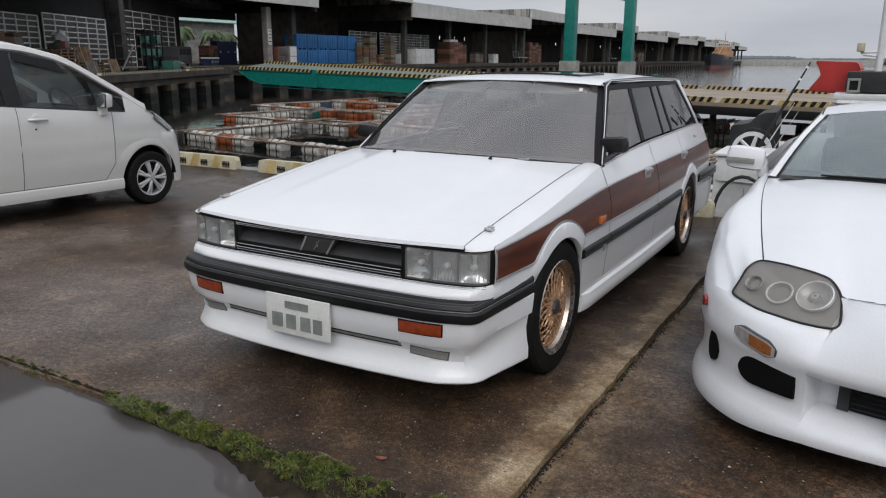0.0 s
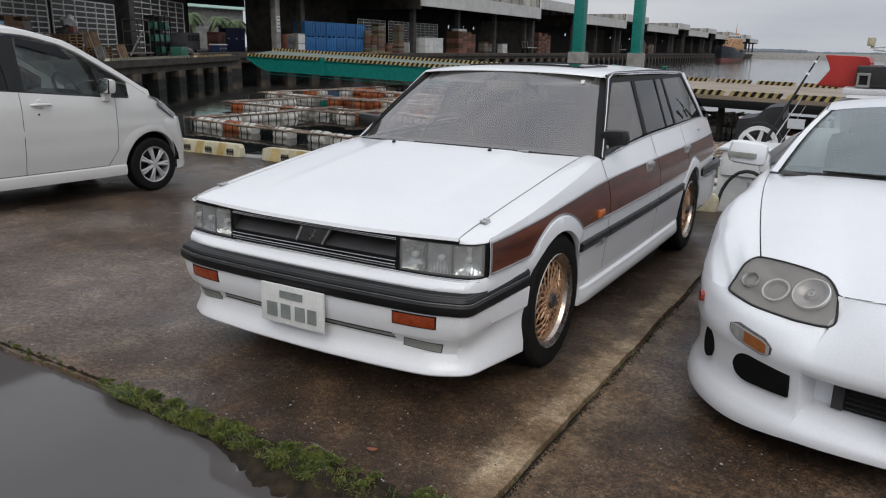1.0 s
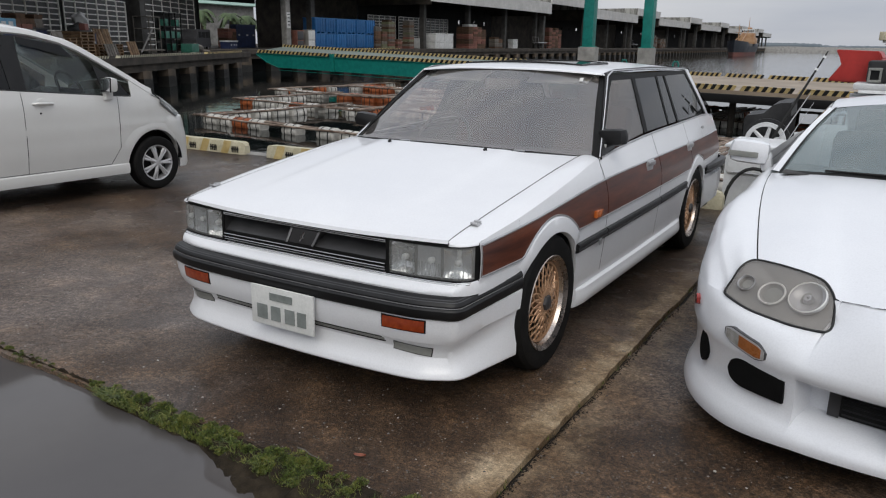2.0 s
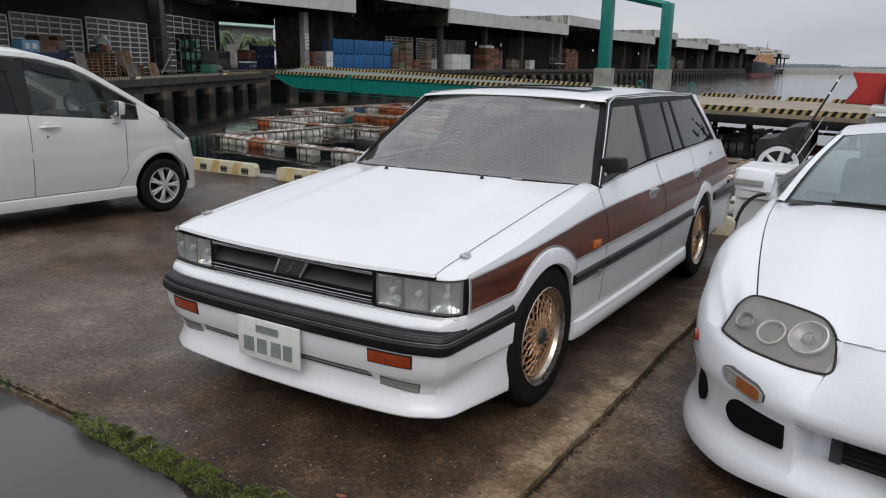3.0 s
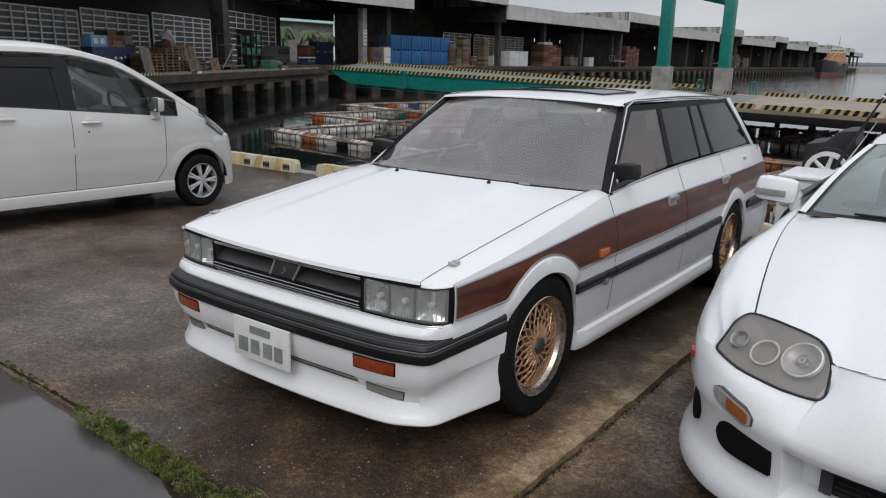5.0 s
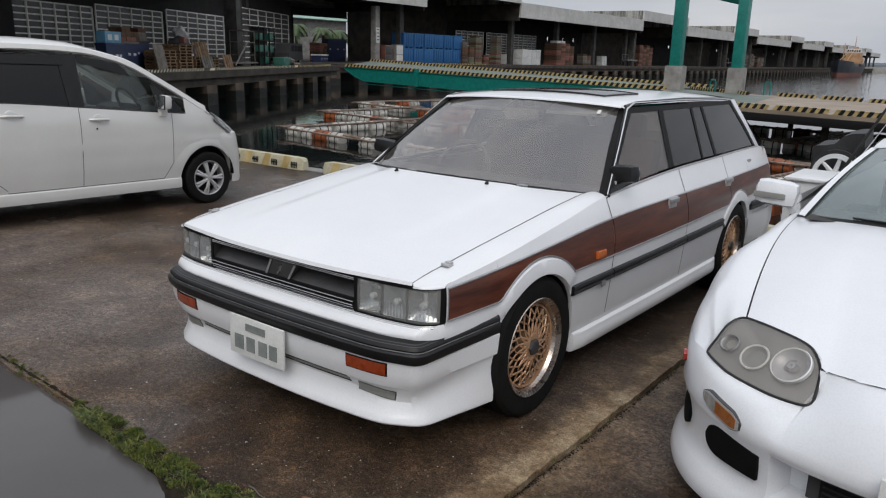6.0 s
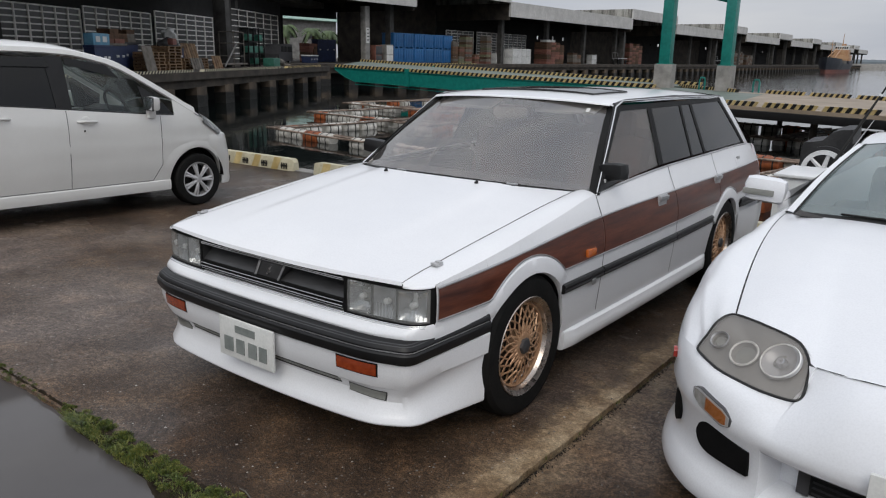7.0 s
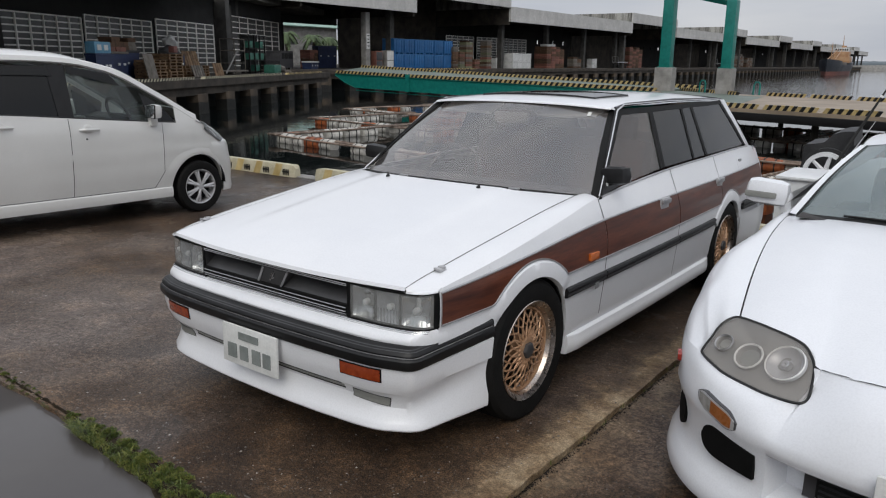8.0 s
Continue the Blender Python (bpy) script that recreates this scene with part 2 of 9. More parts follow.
def streaked_concrete():
    """Pale concrete with dark rain streaks running down."""
    m, n, l, b = mat_new("rain_streaked_concrete")
    tc = n.new("ShaderNodeTexCoord").outputs["Object"]
    mp = n.new("ShaderNodeMapping")
    mp.inputs["Scale"].default_value = (1.0, 1.0, 0.12)
    l.new(tc, mp.inputs["Vector"])
    col, _ = noise_ramp(n, l, mp.outputs["Vector"], 1.1, [(0.40, (0.10, 0.098, 0.085)), (0.50, (0.30, 0.295, 0.27)), (0.60, (0.46, 0.455, 0.42))], detail=7, rough=0.7)
    fine, ff = noise_ramp(n, l, tc, 4.0, [(0.35, (0.75,)), (0.65, (1.05,))])
    l.new(mixed(n, l, col, fine, 1.0, "MULTIPLY"), b.inputs["Base Color"])
    b.inputs["Roughness"].default_value = 0.85
    bumped(n, l, ff, b, 0.2, 0.01)
    return m


def sea_water(name, deep, scale, strength):
    m, n, l, b = mat_new(name)
    tc = n.new("ShaderNodeTexCoord").outputs["Object"]
    col, _ = noise_ramp(n, l, tc, 0.05, [(0.3, deep), (0.7, tuple(1.35 * c for c in deep))])
    l.new(col, b.inputs["Base Color"])
    b.inputs["Roughness"].default_value, b.inputs["IOR"].default_value = 0.05, 1.33
    b.inputs["Specular IOR Level"].default_value = 0.5
    mp = n.new("ShaderNodeMapping")
    mp.inputs["Scale"].default_value = (1.0, 0.55, 1.0)
    l.new(tc, mp.inputs["Vector"])
    _, f = noise_ramp(n, l, mp.outputs["Vector"], scale, [(0, (0,)), (1, (1,))], detail=3)
    bumped(n, l, f, b, strength, 0.12)
    # the open water beyond the pier carries more wind ripple than the basin
    sy, wind = n.new("ShaderNodeSeparateXYZ"), n.new("ShaderNodeMapRange")
    l.new(tc, sy.inputs["Vector"])
    l.new(sy.outputs["Y"], wind.inputs["Value"])
    wind.inputs["From Min"].default_value, wind.inputs["From Max"].default_value = 44.0, 70.0
    wind.inputs["To Min"].default_value, wind.inputs["To Max"].default_value = strength, 11.0 * strength
    for nd in n:
        if nd.type == "BUMP":
            l.new(wind.outputs["Result"], nd.inputs["Strength"])
    return m


M = {
    "white": car_paint("white_enamel", (0.71, 0.72, 0.745), (0.76, 0.77, 0.79)),
    "pearl": car_paint("pearl_white_enamel", (0.59, 0.59, 0.575), (0.63, 0.63, 0.615)),
    "white2": car_paint("cool_white_enamel", (0.71, 0.725, 0.76), (0.76, 0.775, 0.80)),
    "wood": wood_panel(),
    "rubber": surface("black_rubber_trim", (0.006, 0.006, 0.0065), (0.012, 0.012, 0.0125), 6, 0.42, bump=0.1, dist=0.001, spec=0.35),
    "greytrim": surface("grey_trim", (0.032, 0.032, 0.034), (0.055, 0.055, 0.058), 6, 0.4, bump=0.1, dist=0.001),
    "seam": surface("shut_line", (0.03, 0.03, 0.03), (0.05, 0.05, 0.05), 6, 0.7, bump=0),
    "tyre": surface("tyre_rubber", (0.005, 0.005, 0.005), (0.010, 0.0097, 0.0093), 14, 0.75, bump=0.3, dist=0.002, spec=0.16),
    "gold": surface("gold_alloy", (0.42, 0.24, 0.14), (0.56, 0.35, 0.21), 12, 0.4, metal=0.4, bump=0.05, dist=0.001),
    "mirror": surface("mirror_glass", (0.70, 0.71, 0.72), (0.76, 0.77, 0.78), 8, 0.1, metal=1.0, bump=0.0, spread=0.02),
    "chrome": surface("polished_metal", (0.62, 0.62, 0.62), (0.75, 0.75, 0.74), 8, 0.16, metal=1.0, bump=0.0),
    "silver": surface("silver_alloy", (0.38, 0.38, 0.39), (0.5, 0.5, 0.51), 10, 0.34, metal=0.7, bump=0.03, dist=0.001),
    "lens": tinted_glass("clear_lens", (0.90, 0.91, 0.91), 0.06, 1.5, 0.26, (0.50, 0.51, 0.50)),
    "smoked": tinted_glass("yellowed_lens", (0.88, 0.86, 0.84), 0.08, 1.4, 0.22, (0.44, 0.425, 0.405)),
    "windscreen": tinted_glass("bronze_windscreen", (0.93, 0.89, 0.87), 0.012, 2.5, 0.112, (0.55, 0.51, 0.485)),
    "sideglass": tinted_glass("tinted_side_glass", (0.16, 0.155, 0.155), 0.012, 1.45, 0.012, (0.36, 0.34, 0.34)),
    "darkglass": tinted_glass("privacy_glass", (0.045, 0.045, 0.05), 0.015, 1.5),
    "greenglass": tinted_glass("pale_green_glass", (0.42, 0.50, 0.50), 0.012, 2.05, 0.32, (0.36, 0.455, 0.465)),
    "clearglass": tinted_glass("clear_side_glass", (0.84, 0.88, 0.86), 0.012, 1.5),
    "whitealloy": surface("bright_silver_paint", (0.42, 0.42, 0.43), (0.55, 0.55, 0.56), 10, 0.35, metal=0.35, bump=0.03, dist=0.001),
    "lampgrey": surface("grey_lamp_housing", (0.22, 0.215, 0.205), (0.28, 0.272, 0.258), 8, 0.4, bump=0.05),
    "orange": surface("amber_lens", (0.42, 0.09, 0.015), (0.55, 0.14, 0.025), 30, 0.22, bump=0.1, dist=0.002, coat=0.6),
    "redorange": surface("dark_amber_lens", (0.22, 0.028, 0.008), (0.32, 0.055, 0.014), 40, 0.22, bump=0.3, dist=0.002, coat=0.6),
    "redlens": surface("red_lens", (0.25, 0.015, 0.01), (0.35, 0.03, 0.02), 30, 0.2, bump=0.1, coat=0.6),
    "fogcover": surface("matte_grey_lens_cover", (0.20, 0.205, 0.19), (0.27, 0.275, 0.255), 12, 0.45, bump=0.1),
    "seat": surface("dark_red_brown_cloth", (0.045, 0.022, 0.018), (0.08, 0.04, 0.033), 20, 0.9),
    "dash": surface("dark_dashboard", (0.018, 0.016, 0.015), (0.035, 0.03, 0.028), 12, 0.7),
    "plate": surface("number_plate_white", (0.62, 0.63, 0.61), (0.72, 0.72, 0.70), 14, 0.5),
    "platebar": surface("number_plate_bar", (0.16, 0.18, 0.17), (0.26, 0.28, 0.27), 14, 0.5),
    "apron": wet_concrete("wet_concrete_apron", 1.0, 1.0),
    "lower": wet_concrete("wet_concrete_lane", 0.82),
    "eastslab": wet_concrete("wet_concrete_gritty", 1.02, 0.40),
    "ductblack": surface("black_duct_shadow_gap", (0.004, 0.004, 0.004), (0.008, 0.008, 0.008), 6, 0.8, spec=0.1, bump=0.02),
    "dullamber": surface("weathered_amber_lens", (0.26, 0.085, 0.022), (0.36, 0.125, 0.035), 30, 0.28, bump=0.25, dist=0.002, coat=0.4),
    "clearplastic": surface("clear_ribbed_lens", (0.26, 0.25, 0.23), (0.40, 0.39, 0.37), 40, 0.25, bump=0.3, dist=0.002, coat=0.4),
    "jointdirt": surface("black_wet_silt", (0.010, 0.008, 0.006), (0.026, 0.020, 0.015), 12, 0.7, bump=0.5, dist=0.01, spec=0.2),
    "grilleface": surface("satin_grey_grille_plastic", (0.030, 0.030, 0.031), (0.050, 0.050, 0.052), 9, 0.34, bump=0.05, dist=0.001, spec=0.5),
    "rimlip": surface("bronze_polished_lip", (0.42, 0.35, 0.30), (0.56, 0.50, 0.45), 6, 0.28, metal=1.0, bump=0.03),
    "blackfilm": surface("matt_black_frame", (0.005, 0.005, 0.005), (0.010, 0.010, 0.010), 6, 0.55, spec=0.15, bump=0.03),
    "doorglass": tinted_glass("bronze_door_glass", (0.88, 0.83, 0.80), 0.015, 1.6, 0.04, (0.36, 0.34, 0.33)),
    "sea": sea_water("harbour_water", (0.004, 0.006, 0.006), 1.1, 0.06),
    "teal": surface("teal_painted_steel", (0.0, 0.135, 0.115), (0.006, 0.20, 0.165), 3, 0.45, bump=0.08, dist=0.002),
    "concrete": surface("weathered_concrete", (0.17, 0.165, 0.155), (0.33, 0.32, 0.30), 1.2, 0.85, bump=0.3, dist=0.01),
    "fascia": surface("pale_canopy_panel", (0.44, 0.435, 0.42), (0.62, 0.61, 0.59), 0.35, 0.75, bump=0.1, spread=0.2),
    # lighter concrete for canopies: the light reaching their soffits is put into the colour
    "soffitconcrete": surface("midtone_concrete", (0.06, 0.055, 0.048), (0.15, 0.138, 0.12), 0.7, 0.85, bump=0.3, dist=0.02),
    # stained concrete; on the canopies and roof slabs its darkness also paints their shade
    "darkconcrete": surface("stained_shade_concrete", (0.018, 0.015, 0.012), (0.074, 0.060, 0.046), 0.7, 0.85, bump=0.3, dist=0.02),
    "pilejacket": surface("black_pile_jacket", (0.004, 0.004, 0.003), (0.014, 0.012, 0.008), 3.0, 0.6, bump=0.6, dist=0.03),
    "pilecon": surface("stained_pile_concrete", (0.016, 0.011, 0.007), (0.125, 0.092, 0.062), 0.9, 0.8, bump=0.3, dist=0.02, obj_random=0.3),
    # hall walls near black: the shade under the canopies is in their colour
    "shadewall": surface("shade_dark_wall", (0.010, 0.010, 0.010), (0.024, 0.023, 0.022), 0.6, 0.9, bump=0.1),
    "shutterframe": surface("aluminium_shutter_frame", (0.72, 0.70, 0.66), (0.88, 0.86, 0.81), 2, 0.5, metal=0.0, bump=0.05),
    "shutterpane": surface("dusty_shutter_pane", (0.03, 0.029, 0.027), (0.055, 0.053, 0.050), 1.5, 0.35, bump=0.05),
    "yellow": surface("worn_yellow_paint", (0.38, 0.27, 0.09), (0.60, 0.47, 0.22), 5, 0.6, obj_random=0.25),
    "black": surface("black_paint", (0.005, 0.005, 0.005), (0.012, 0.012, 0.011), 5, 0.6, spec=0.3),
    "cream": surface("worn_cream_paint", (0.40, 0.36, 0.24), (0.56, 0.52, 0.38), 7, 0.7, spread=0.25),
    "bluebox": surface("blue_plastic_tank", (0.012, 0.105, 0.30), (0.022, 0.155, 0.39), 1.5, 0.5, obj_random=0.3),
    "whitebox": surface("white_plastic", (0.55, 0.56, 0.55), (0.72, 0.72, 0.70), 2, 0.5, obj_random=0.15),
    "crate": surface("weathered_crate_wood", (0.07, 0.038, 0.021), (0.18, 0.10, 0.056), 2.5, 0.8, obj_random=0.45),
    "midconcrete": surface("midtone_concrete", (0.035, 0.033, 0.030), (0.085, 0.082, 0.076), 1.0, 0.85, bump=0.3, dist=0.01),
    "streaked": streaked_concrete(),
    "crategrey": surface("weathered_grey_crate", (0.12, 0.105, 0.086), (0.24, 0.215, 0.185), 2.5, 0.8, obj_random=0.4),
    "cratered": surface("faded_red_crate", (0.17, 0.06, 0.045), (0.30, 0.13, 0.09), 2.5, 0.7, obj_random=0.4),
    "crategreen": surface("faded_olive_crate", (0.12, 0.13, 0.07), (0.22, 0.22, 0.13), 2.5, 0.7, obj_random=0.4),
    "palewood": surface("raw_pallet_wood", (0.14, 0.075, 0.036), (0.34, 0.215, 0.115), 3, 0.8, obj_random=0.45),
    "darkbluebox": surface("dark_blue_plastic", (0.008, 0.015, 0.05), (0.016, 0.03, 0.09), 2, 0.5),
    "lightbluebox": surface("faded_light_blue_plastic", (0.07, 0.22, 0.35), (0.14, 0.33, 0.46), 2, 0.5, spread=0.2),
    "yardroof": surface("pale_green_sheet", (0.16, 0.30, 0.25), (0.30, 0.42, 0.36), 0.8, 0.5),
    "tealcrate": surface("green_plastic_crate", (0.02, 0.11, 0.075), (0.05, 0.21, 0.15), 2, 0.5, obj_random=0.3),
    "floatwhite": surface("dirty_white_float", (0.42, 0.40, 0.35), (0.76, 0.74, 0.69), 2.2, 0.6, spread=0.22, obj_random=0.22),
    "floatorange": surface("faded_orange_float", (0.28, 0.06, 0.014), (0.50, 0.14, 0.04), 2.2, 0.6, spread=0.25, obj_random=0.35),
    "pole": surface("rusty_raft_pole", (0.07, 0.036, 0.022), (0.42, 0.33, 0.26), 2.5, 0.7, obj_random=0.55),
    "rope": surface("black_band", (0.01, 0.01, 0.01), (0.03, 0.03, 0.028), 8, 0.8),
    "redpaint": surface("red_painted_steel", (0.36, 0.02, 0.016), (0.50, 0.035, 0.028), 2, 0.4, bump=0.08),
    "whitefrp": surface("white_fibreglass", (0.62, 0.63, 0.64), (0.74, 0.75, 0.75), 2.5, 0.35, bump=0.05),
    "blacktarp": surface("black_tarpaulin", (0.008, 0.008, 0.009), (0.022, 0.022, 0.023), 3, 0.6, bump=0.4, dist=0.02),
    "beige": surface("beige_pier_deck", (0.20, 0.155, 0.11), (0.33, 0.265, 0.195), 0.5, 0.6, bump=0.1),
    "greendeck": surface("grey_green_ramp_deck", (0.075, 0.10, 0.082), (0.13, 0.165, 0.135), 0.6, 0.55, bump=0.1),
    "shipdark": surface("dark_ship_hull", (0.012, 0.016, 0.025), (0.03, 0.035, 0.045), 0.4, 0.5),
    "shipred": surface("faded_antifouling", (0.18, 0.07, 0.06), (0.26, 0.11, 0.09), 0.4, 0.6),
    "shiporange": surface("orange_superstructure", (0.34, 0.18, 0.09), (0.46, 0.28, 0.15), 0.5, 0.55),
    "farland": surface("distant_wooded_shore", (0.10, 0.125, 0.145), (0.15, 0.175, 0.19), 0.02, 0.95, bump=0),
    "leaf": surface("palm_leaf", (0.05, 0.085, 0.03), (0.10, 0.15, 0.055), 1.0, 0.6),
    "bark": surface("palm_bark", (0.09, 0.07, 0.05), (0.15, 0.12, 0.09), 3, 0.9),
    "leafbrown": surface("dead_leaf", (0.16, 0.04, 0.02), (0.26, 0.08, 0.035), 60, 0.6),
    "bezel": surface("bright_lamp_ring", (0.80, 0.80, 0.78), (0.90, 0.90, 0.88), 10, 0.25, bump=0.02),
    "moss": surface("wet_moss", (0.022, 0.055, 0.008), (0.10, 0.19, 0.03), 22, 0.75, bump=0.5, dist=0.01, obj_random=0.3),
    "mossdark": surface("dark_soil_moss", (0.012, 0.009, 0.006), (0.042, 0.032, 0.020), 16, 0.9, bump=0.6, dist=0.01, spec=0.15),
}


# ---------------------------------------------------------------- mesh helpers
def shade(bm, angle=35):
    for f in bm.faces:
        f.smooth = True
    lim = radians(angle)
    for e in bm.edges:
        if len(e.link_faces) == 2 and e.calc_face_angle(3.2) > lim:
            e.smooth = False


def part(name, bm, material, parent=None, label="", angle=35, m=None):
    """Links a bmesh as one mesh object, under a thing or a part if one is given."""
    bmesh.ops.recalc_face_normals(bm, faces=bm.faces)
    shade(bm, angle)
    me = bpy.data.meshes.new(name)
    bm.to_mesh(me)
    bm.free()
    for mm in material if isinstance(material, (list, tuple)) else (material,):
        me.materials.append(mm)
    ob = new(name, me)
    if parent is not None:
        ob.parent = parent
    if m is not None:
        ob.matrix_basis = m
    if label:
        ob["label"] = label
    return ob


def piece(name, me, parent, m, label=""):
    """One more object on shared mesh data."""
    ob = new(name, me)
    if parent is not None:
        ob.parent = parent
    ob.matrix_basis = m
    if label:
        ob["label"] = label
    return ob


def thing(name, m, label, category, group="", kind=""):
    ob = new(name)
    ob.empty_display_size = 0.2
    ob.matrix_basis = m
    return tagged(ob, label, category, group, kind)


def box(bm, x0, x1, y0, y1, z0, z1, bevel=0.0):
    g = bmesh.ops.create_cube(bm, size=1.0, matrix=Matrix.LocRotScale(((x0 + x1) / 2, (y0 + y1) / 2, (z0 + z1) / 2), None, (abs(x1 - x0), abs(y1 - y0), abs(z1 - z0))))
    if bevel:
        es = {e for v in g["verts"] for e in v.link_edges}
        bmesh.ops.bevel(bm, geom=list(es), offset=bevel, segments=2, affect="EDGES", profile=0.6)
    return bm


def obox(bm, m, sx, sy, sz, bevel=0.0):
    """A box of that size in the pose m."""
    g = bmesh.ops.create_cube(bm, size=1.0, matrix=m @ Matrix.Diagonal((sx, sy, sz, 1)))
    if bevel:
        es = {e for v in g["verts"] for e in v.link_edges}
        bmesh.ops.bevel(bm, geom=list(es), offset=bevel, segments=2, affect="EDGES", profile=0.6)
    return bm


def grid(bm, rows, close=False):
    """Quads through rows of points."""
    vs = [[bm.verts.new(p) for p in r] for r in rows]
    for a, b in zip(vs, vs[1:]):
        k = len(a)
        for i in range(k if close else k - 1):
            j = (i + 1) % k
            bm.faces.new((a[i], a[j], b[j], b[i]))
    return vs


def thick(bm, amount):
    bmesh.ops.recalc_face_normals(bm, faces=bm.faces)
    bmesh.ops.solidify(bm, geom=bm.faces[:], thickness=amount)
    return bm


def lathe(bm, profile, n=40, axis="X", a0=0.0):
    """Turns (along, radius) points about an axis through the origin."""
    rows = []
    for k in range(n):
        a = a0 + 2 * math.pi * k / n
        c, s = math.cos(a), math.sin(a)
        rows.append([(u, r * c, r * s) if axis == "X" else ((r * c, r * s, u) if axis == "Z" else (r * c, u, r * s)) for u, r in profile])
    rows.append(rows[0])
    grid(bm, rows)
    bmesh.ops.remove_doubles(bm, verts=bm.verts, dist=1e-5)
    return bm


def tube(bm, pts, r, n=8, cap=True):
    pts = [Vector(p) for p in pts]
    rows = []
    up = Vector((0.13, 0.21, 1)).normalized()
    for i, p in enumerate(pts):
        d = (pts[min(i + 1, len(pts) - 1)] - pts[max(i - 1, 0)]).normalized()
        a = d.cross(up)
        a = a.normalized() if a.length > 1e-4 else Vector((1, 0, 0))
        b = d.cross(a)
        rr = r[i] if isinstance(r, (list, tuple)) else r
        rows.append([p + (a * math.cos(2 * math.pi * k / n) + b * math.sin(2 * math.pi * k / n)) * rr for k in range(n)])
    vs = grid(bm, rows, close=True)
    if cap:
        bm.faces.new(vs[0][::-1])
        bm.faces.new(vs[-1])
    return bm


def lerp(table, u):
    """Piecewise smooth interpolation in a table of (u, v)."""
    if u <= table[0][0]:
        return table[0][1]
    for (a, va), (b, vb) in zip(table, table[1:]):
        if u <= b:
            return va + (vb - va) * (u - a) / (b - a)
    return table[-1][1]


def spline(table, u):
    """Catmull-Rom through a table of (u, v)."""
    k = len(table)
    if u <= table[0][0]:
        return table[0][1]
    if u >= table[-1][0]:
        return table[-1][1]
    for i in range(k - 1):
        (a, va), (b, vb) = table[i], table[i + 1]
        if u <= b:
            ma = (vb - table[i - 1][1]) / (b - table[i - 1][0]) if i else (vb - va) / (b - a)
            mb = (table[i + 2][1] - va) / (table[i + 2][0] - a) if i + 2 < k else (vb - va) / (b - a)
            h = b - a
            s = (u - a) / h
            return (2 * s**3 - 3 * s**2 + 1) * va + (s**3 - 2 * s**2 + s) * h * ma + (-2 * s**3 + 3 * s**2) * vb + (s**3 - s**2) * h * mb


def span(a, b, n):
    return [a + (b - a) * i / (n - 1) for i in range(n)]

# ---------------------------------------------------------------- ground, quay and water
rng = random.Random(7)


def wavy(a, b, step, amp, axis, at):
    """Points along a worn slab edge."""
    n = max(2, int(abs(b - a) / step))
    out = []
    for i in range(n + 1):
        u = a + (b - a) * i / n
        d = amp * (noise.noise((u * 3.1, at * 1.7, 0.3)) + 0.6 * noise.noise((u * 11.0, at, 4.1)))
        out.append((u, at + d) if axis == "x" else (at + d, u))
    return out


def slab(name, outline, z0, z1, material, label):
    bm = bmesh.new()
    low = [bm.verts.new((x, y, z0)) for x, y in outline]
    top = [bm.verts.new((x, y, z1)) for x, y in outline]
    bm.faces.new(top)
    bm.faces.new(low[::-1])
    k = len(outline)
    for i in range(k):
        bm.faces.new((low[i], low[(i + 1) % k], top[(i + 1) % k], top[i]))
    bmesh.ops.triangulate(bm, faces=[f for f in bm.faces if len(f.verts) > 4])
    return tagged(part(name, bm, material, None, "", 35, APRON), label, "pavement", kind="structure")


QUAY_Y, JOINT_X, EDGE_Y = 4.56, 1.085, -1.225
west = wavy(-2.6, JOINT_X - 0.013, 0.03, 0.018, "x", EDGE_Y) + wavy(EDGE_Y, QUAY_Y, 0.012, 0.011, "y", JOINT_X - 0.014)[1:] + [(-60, QUAY_Y), (-60, EDGE_Y)]
east = [(JOINT_X + 0.012, EDGE_Y - 0.01), (60, EDGE_Y - 0.01), (60, QUAY_Y)] + wavy(QUAY_Y, EDGE_Y, 0.012, 0.017, "y", JOINT_X + 0.015)
slab("pavement_west", west, -2.8, 0.0, M["apron"], "wet brown-grey concrete quay apron with pale silt along its joint")
slab("pavement_east", east, -2.8, -0.004, M["eastslab"], "dark wet concrete apron slab beside a weedy joint")
slab("ground", [(-300, -400), (300, -400), (300, EDGE_Y - 0.05), (-300, EDGE_Y - 0.05)], -3.0, -0.06, M["lower"], "low wet lane holding rain water")
bm = bmesh.new()
tube(bm, [(JOINT_X + 0.002, EDGE_Y + 5.7 * i / 40, -0.075) for i in range(41)], 0.05, 6)
tagged(part("joint_filler", bm, M["jointdirt"], None, m=APRON), "dark dirt packed in the concrete joint", "joint", kind="structure")

# rain water standing along the slab edge
pm, pn, pl, pb = mat_new("standing_rain_water")
ptc = pn.new("ShaderNodeTexCoord").outputs["Object"]
pcol, _ = noise_ramp(pn, pl, ptc, 0.8, [(0.3, (0.070, 0.064, 0.062)), (0.7, (0.092, 0.085, 0.083))])
pl.new(pcol, pb.inputs["Base Color"])
pb.inputs["Roughness"].default_value, pb.inputs["IOR"].default_value = 0.05, 1.33
bm = bmesh.new()
rows = []
for k in range(61):
    # a broad pool with a wandering shore, its north side against the slab
    x = -15 + 27 * k / 60
    half = 5.2 * math.sqrt(max(0.02, 1 - ((x + 1.5) / 13.6) ** 2)) * (1 + 0.18 * noise.noise((x * 0.35, 2.0, 0)))
    rows.append([(x, y, -0.022) for y in span(max(-9.0, EDGE_Y - 2 * half), EDGE_Y + 0.02, 12)])
grid(bm, rows)
tagged(part("water", bm, pm, None, m=APRON), "still grey rain puddle at the slab edge", "puddle", kind="structure")

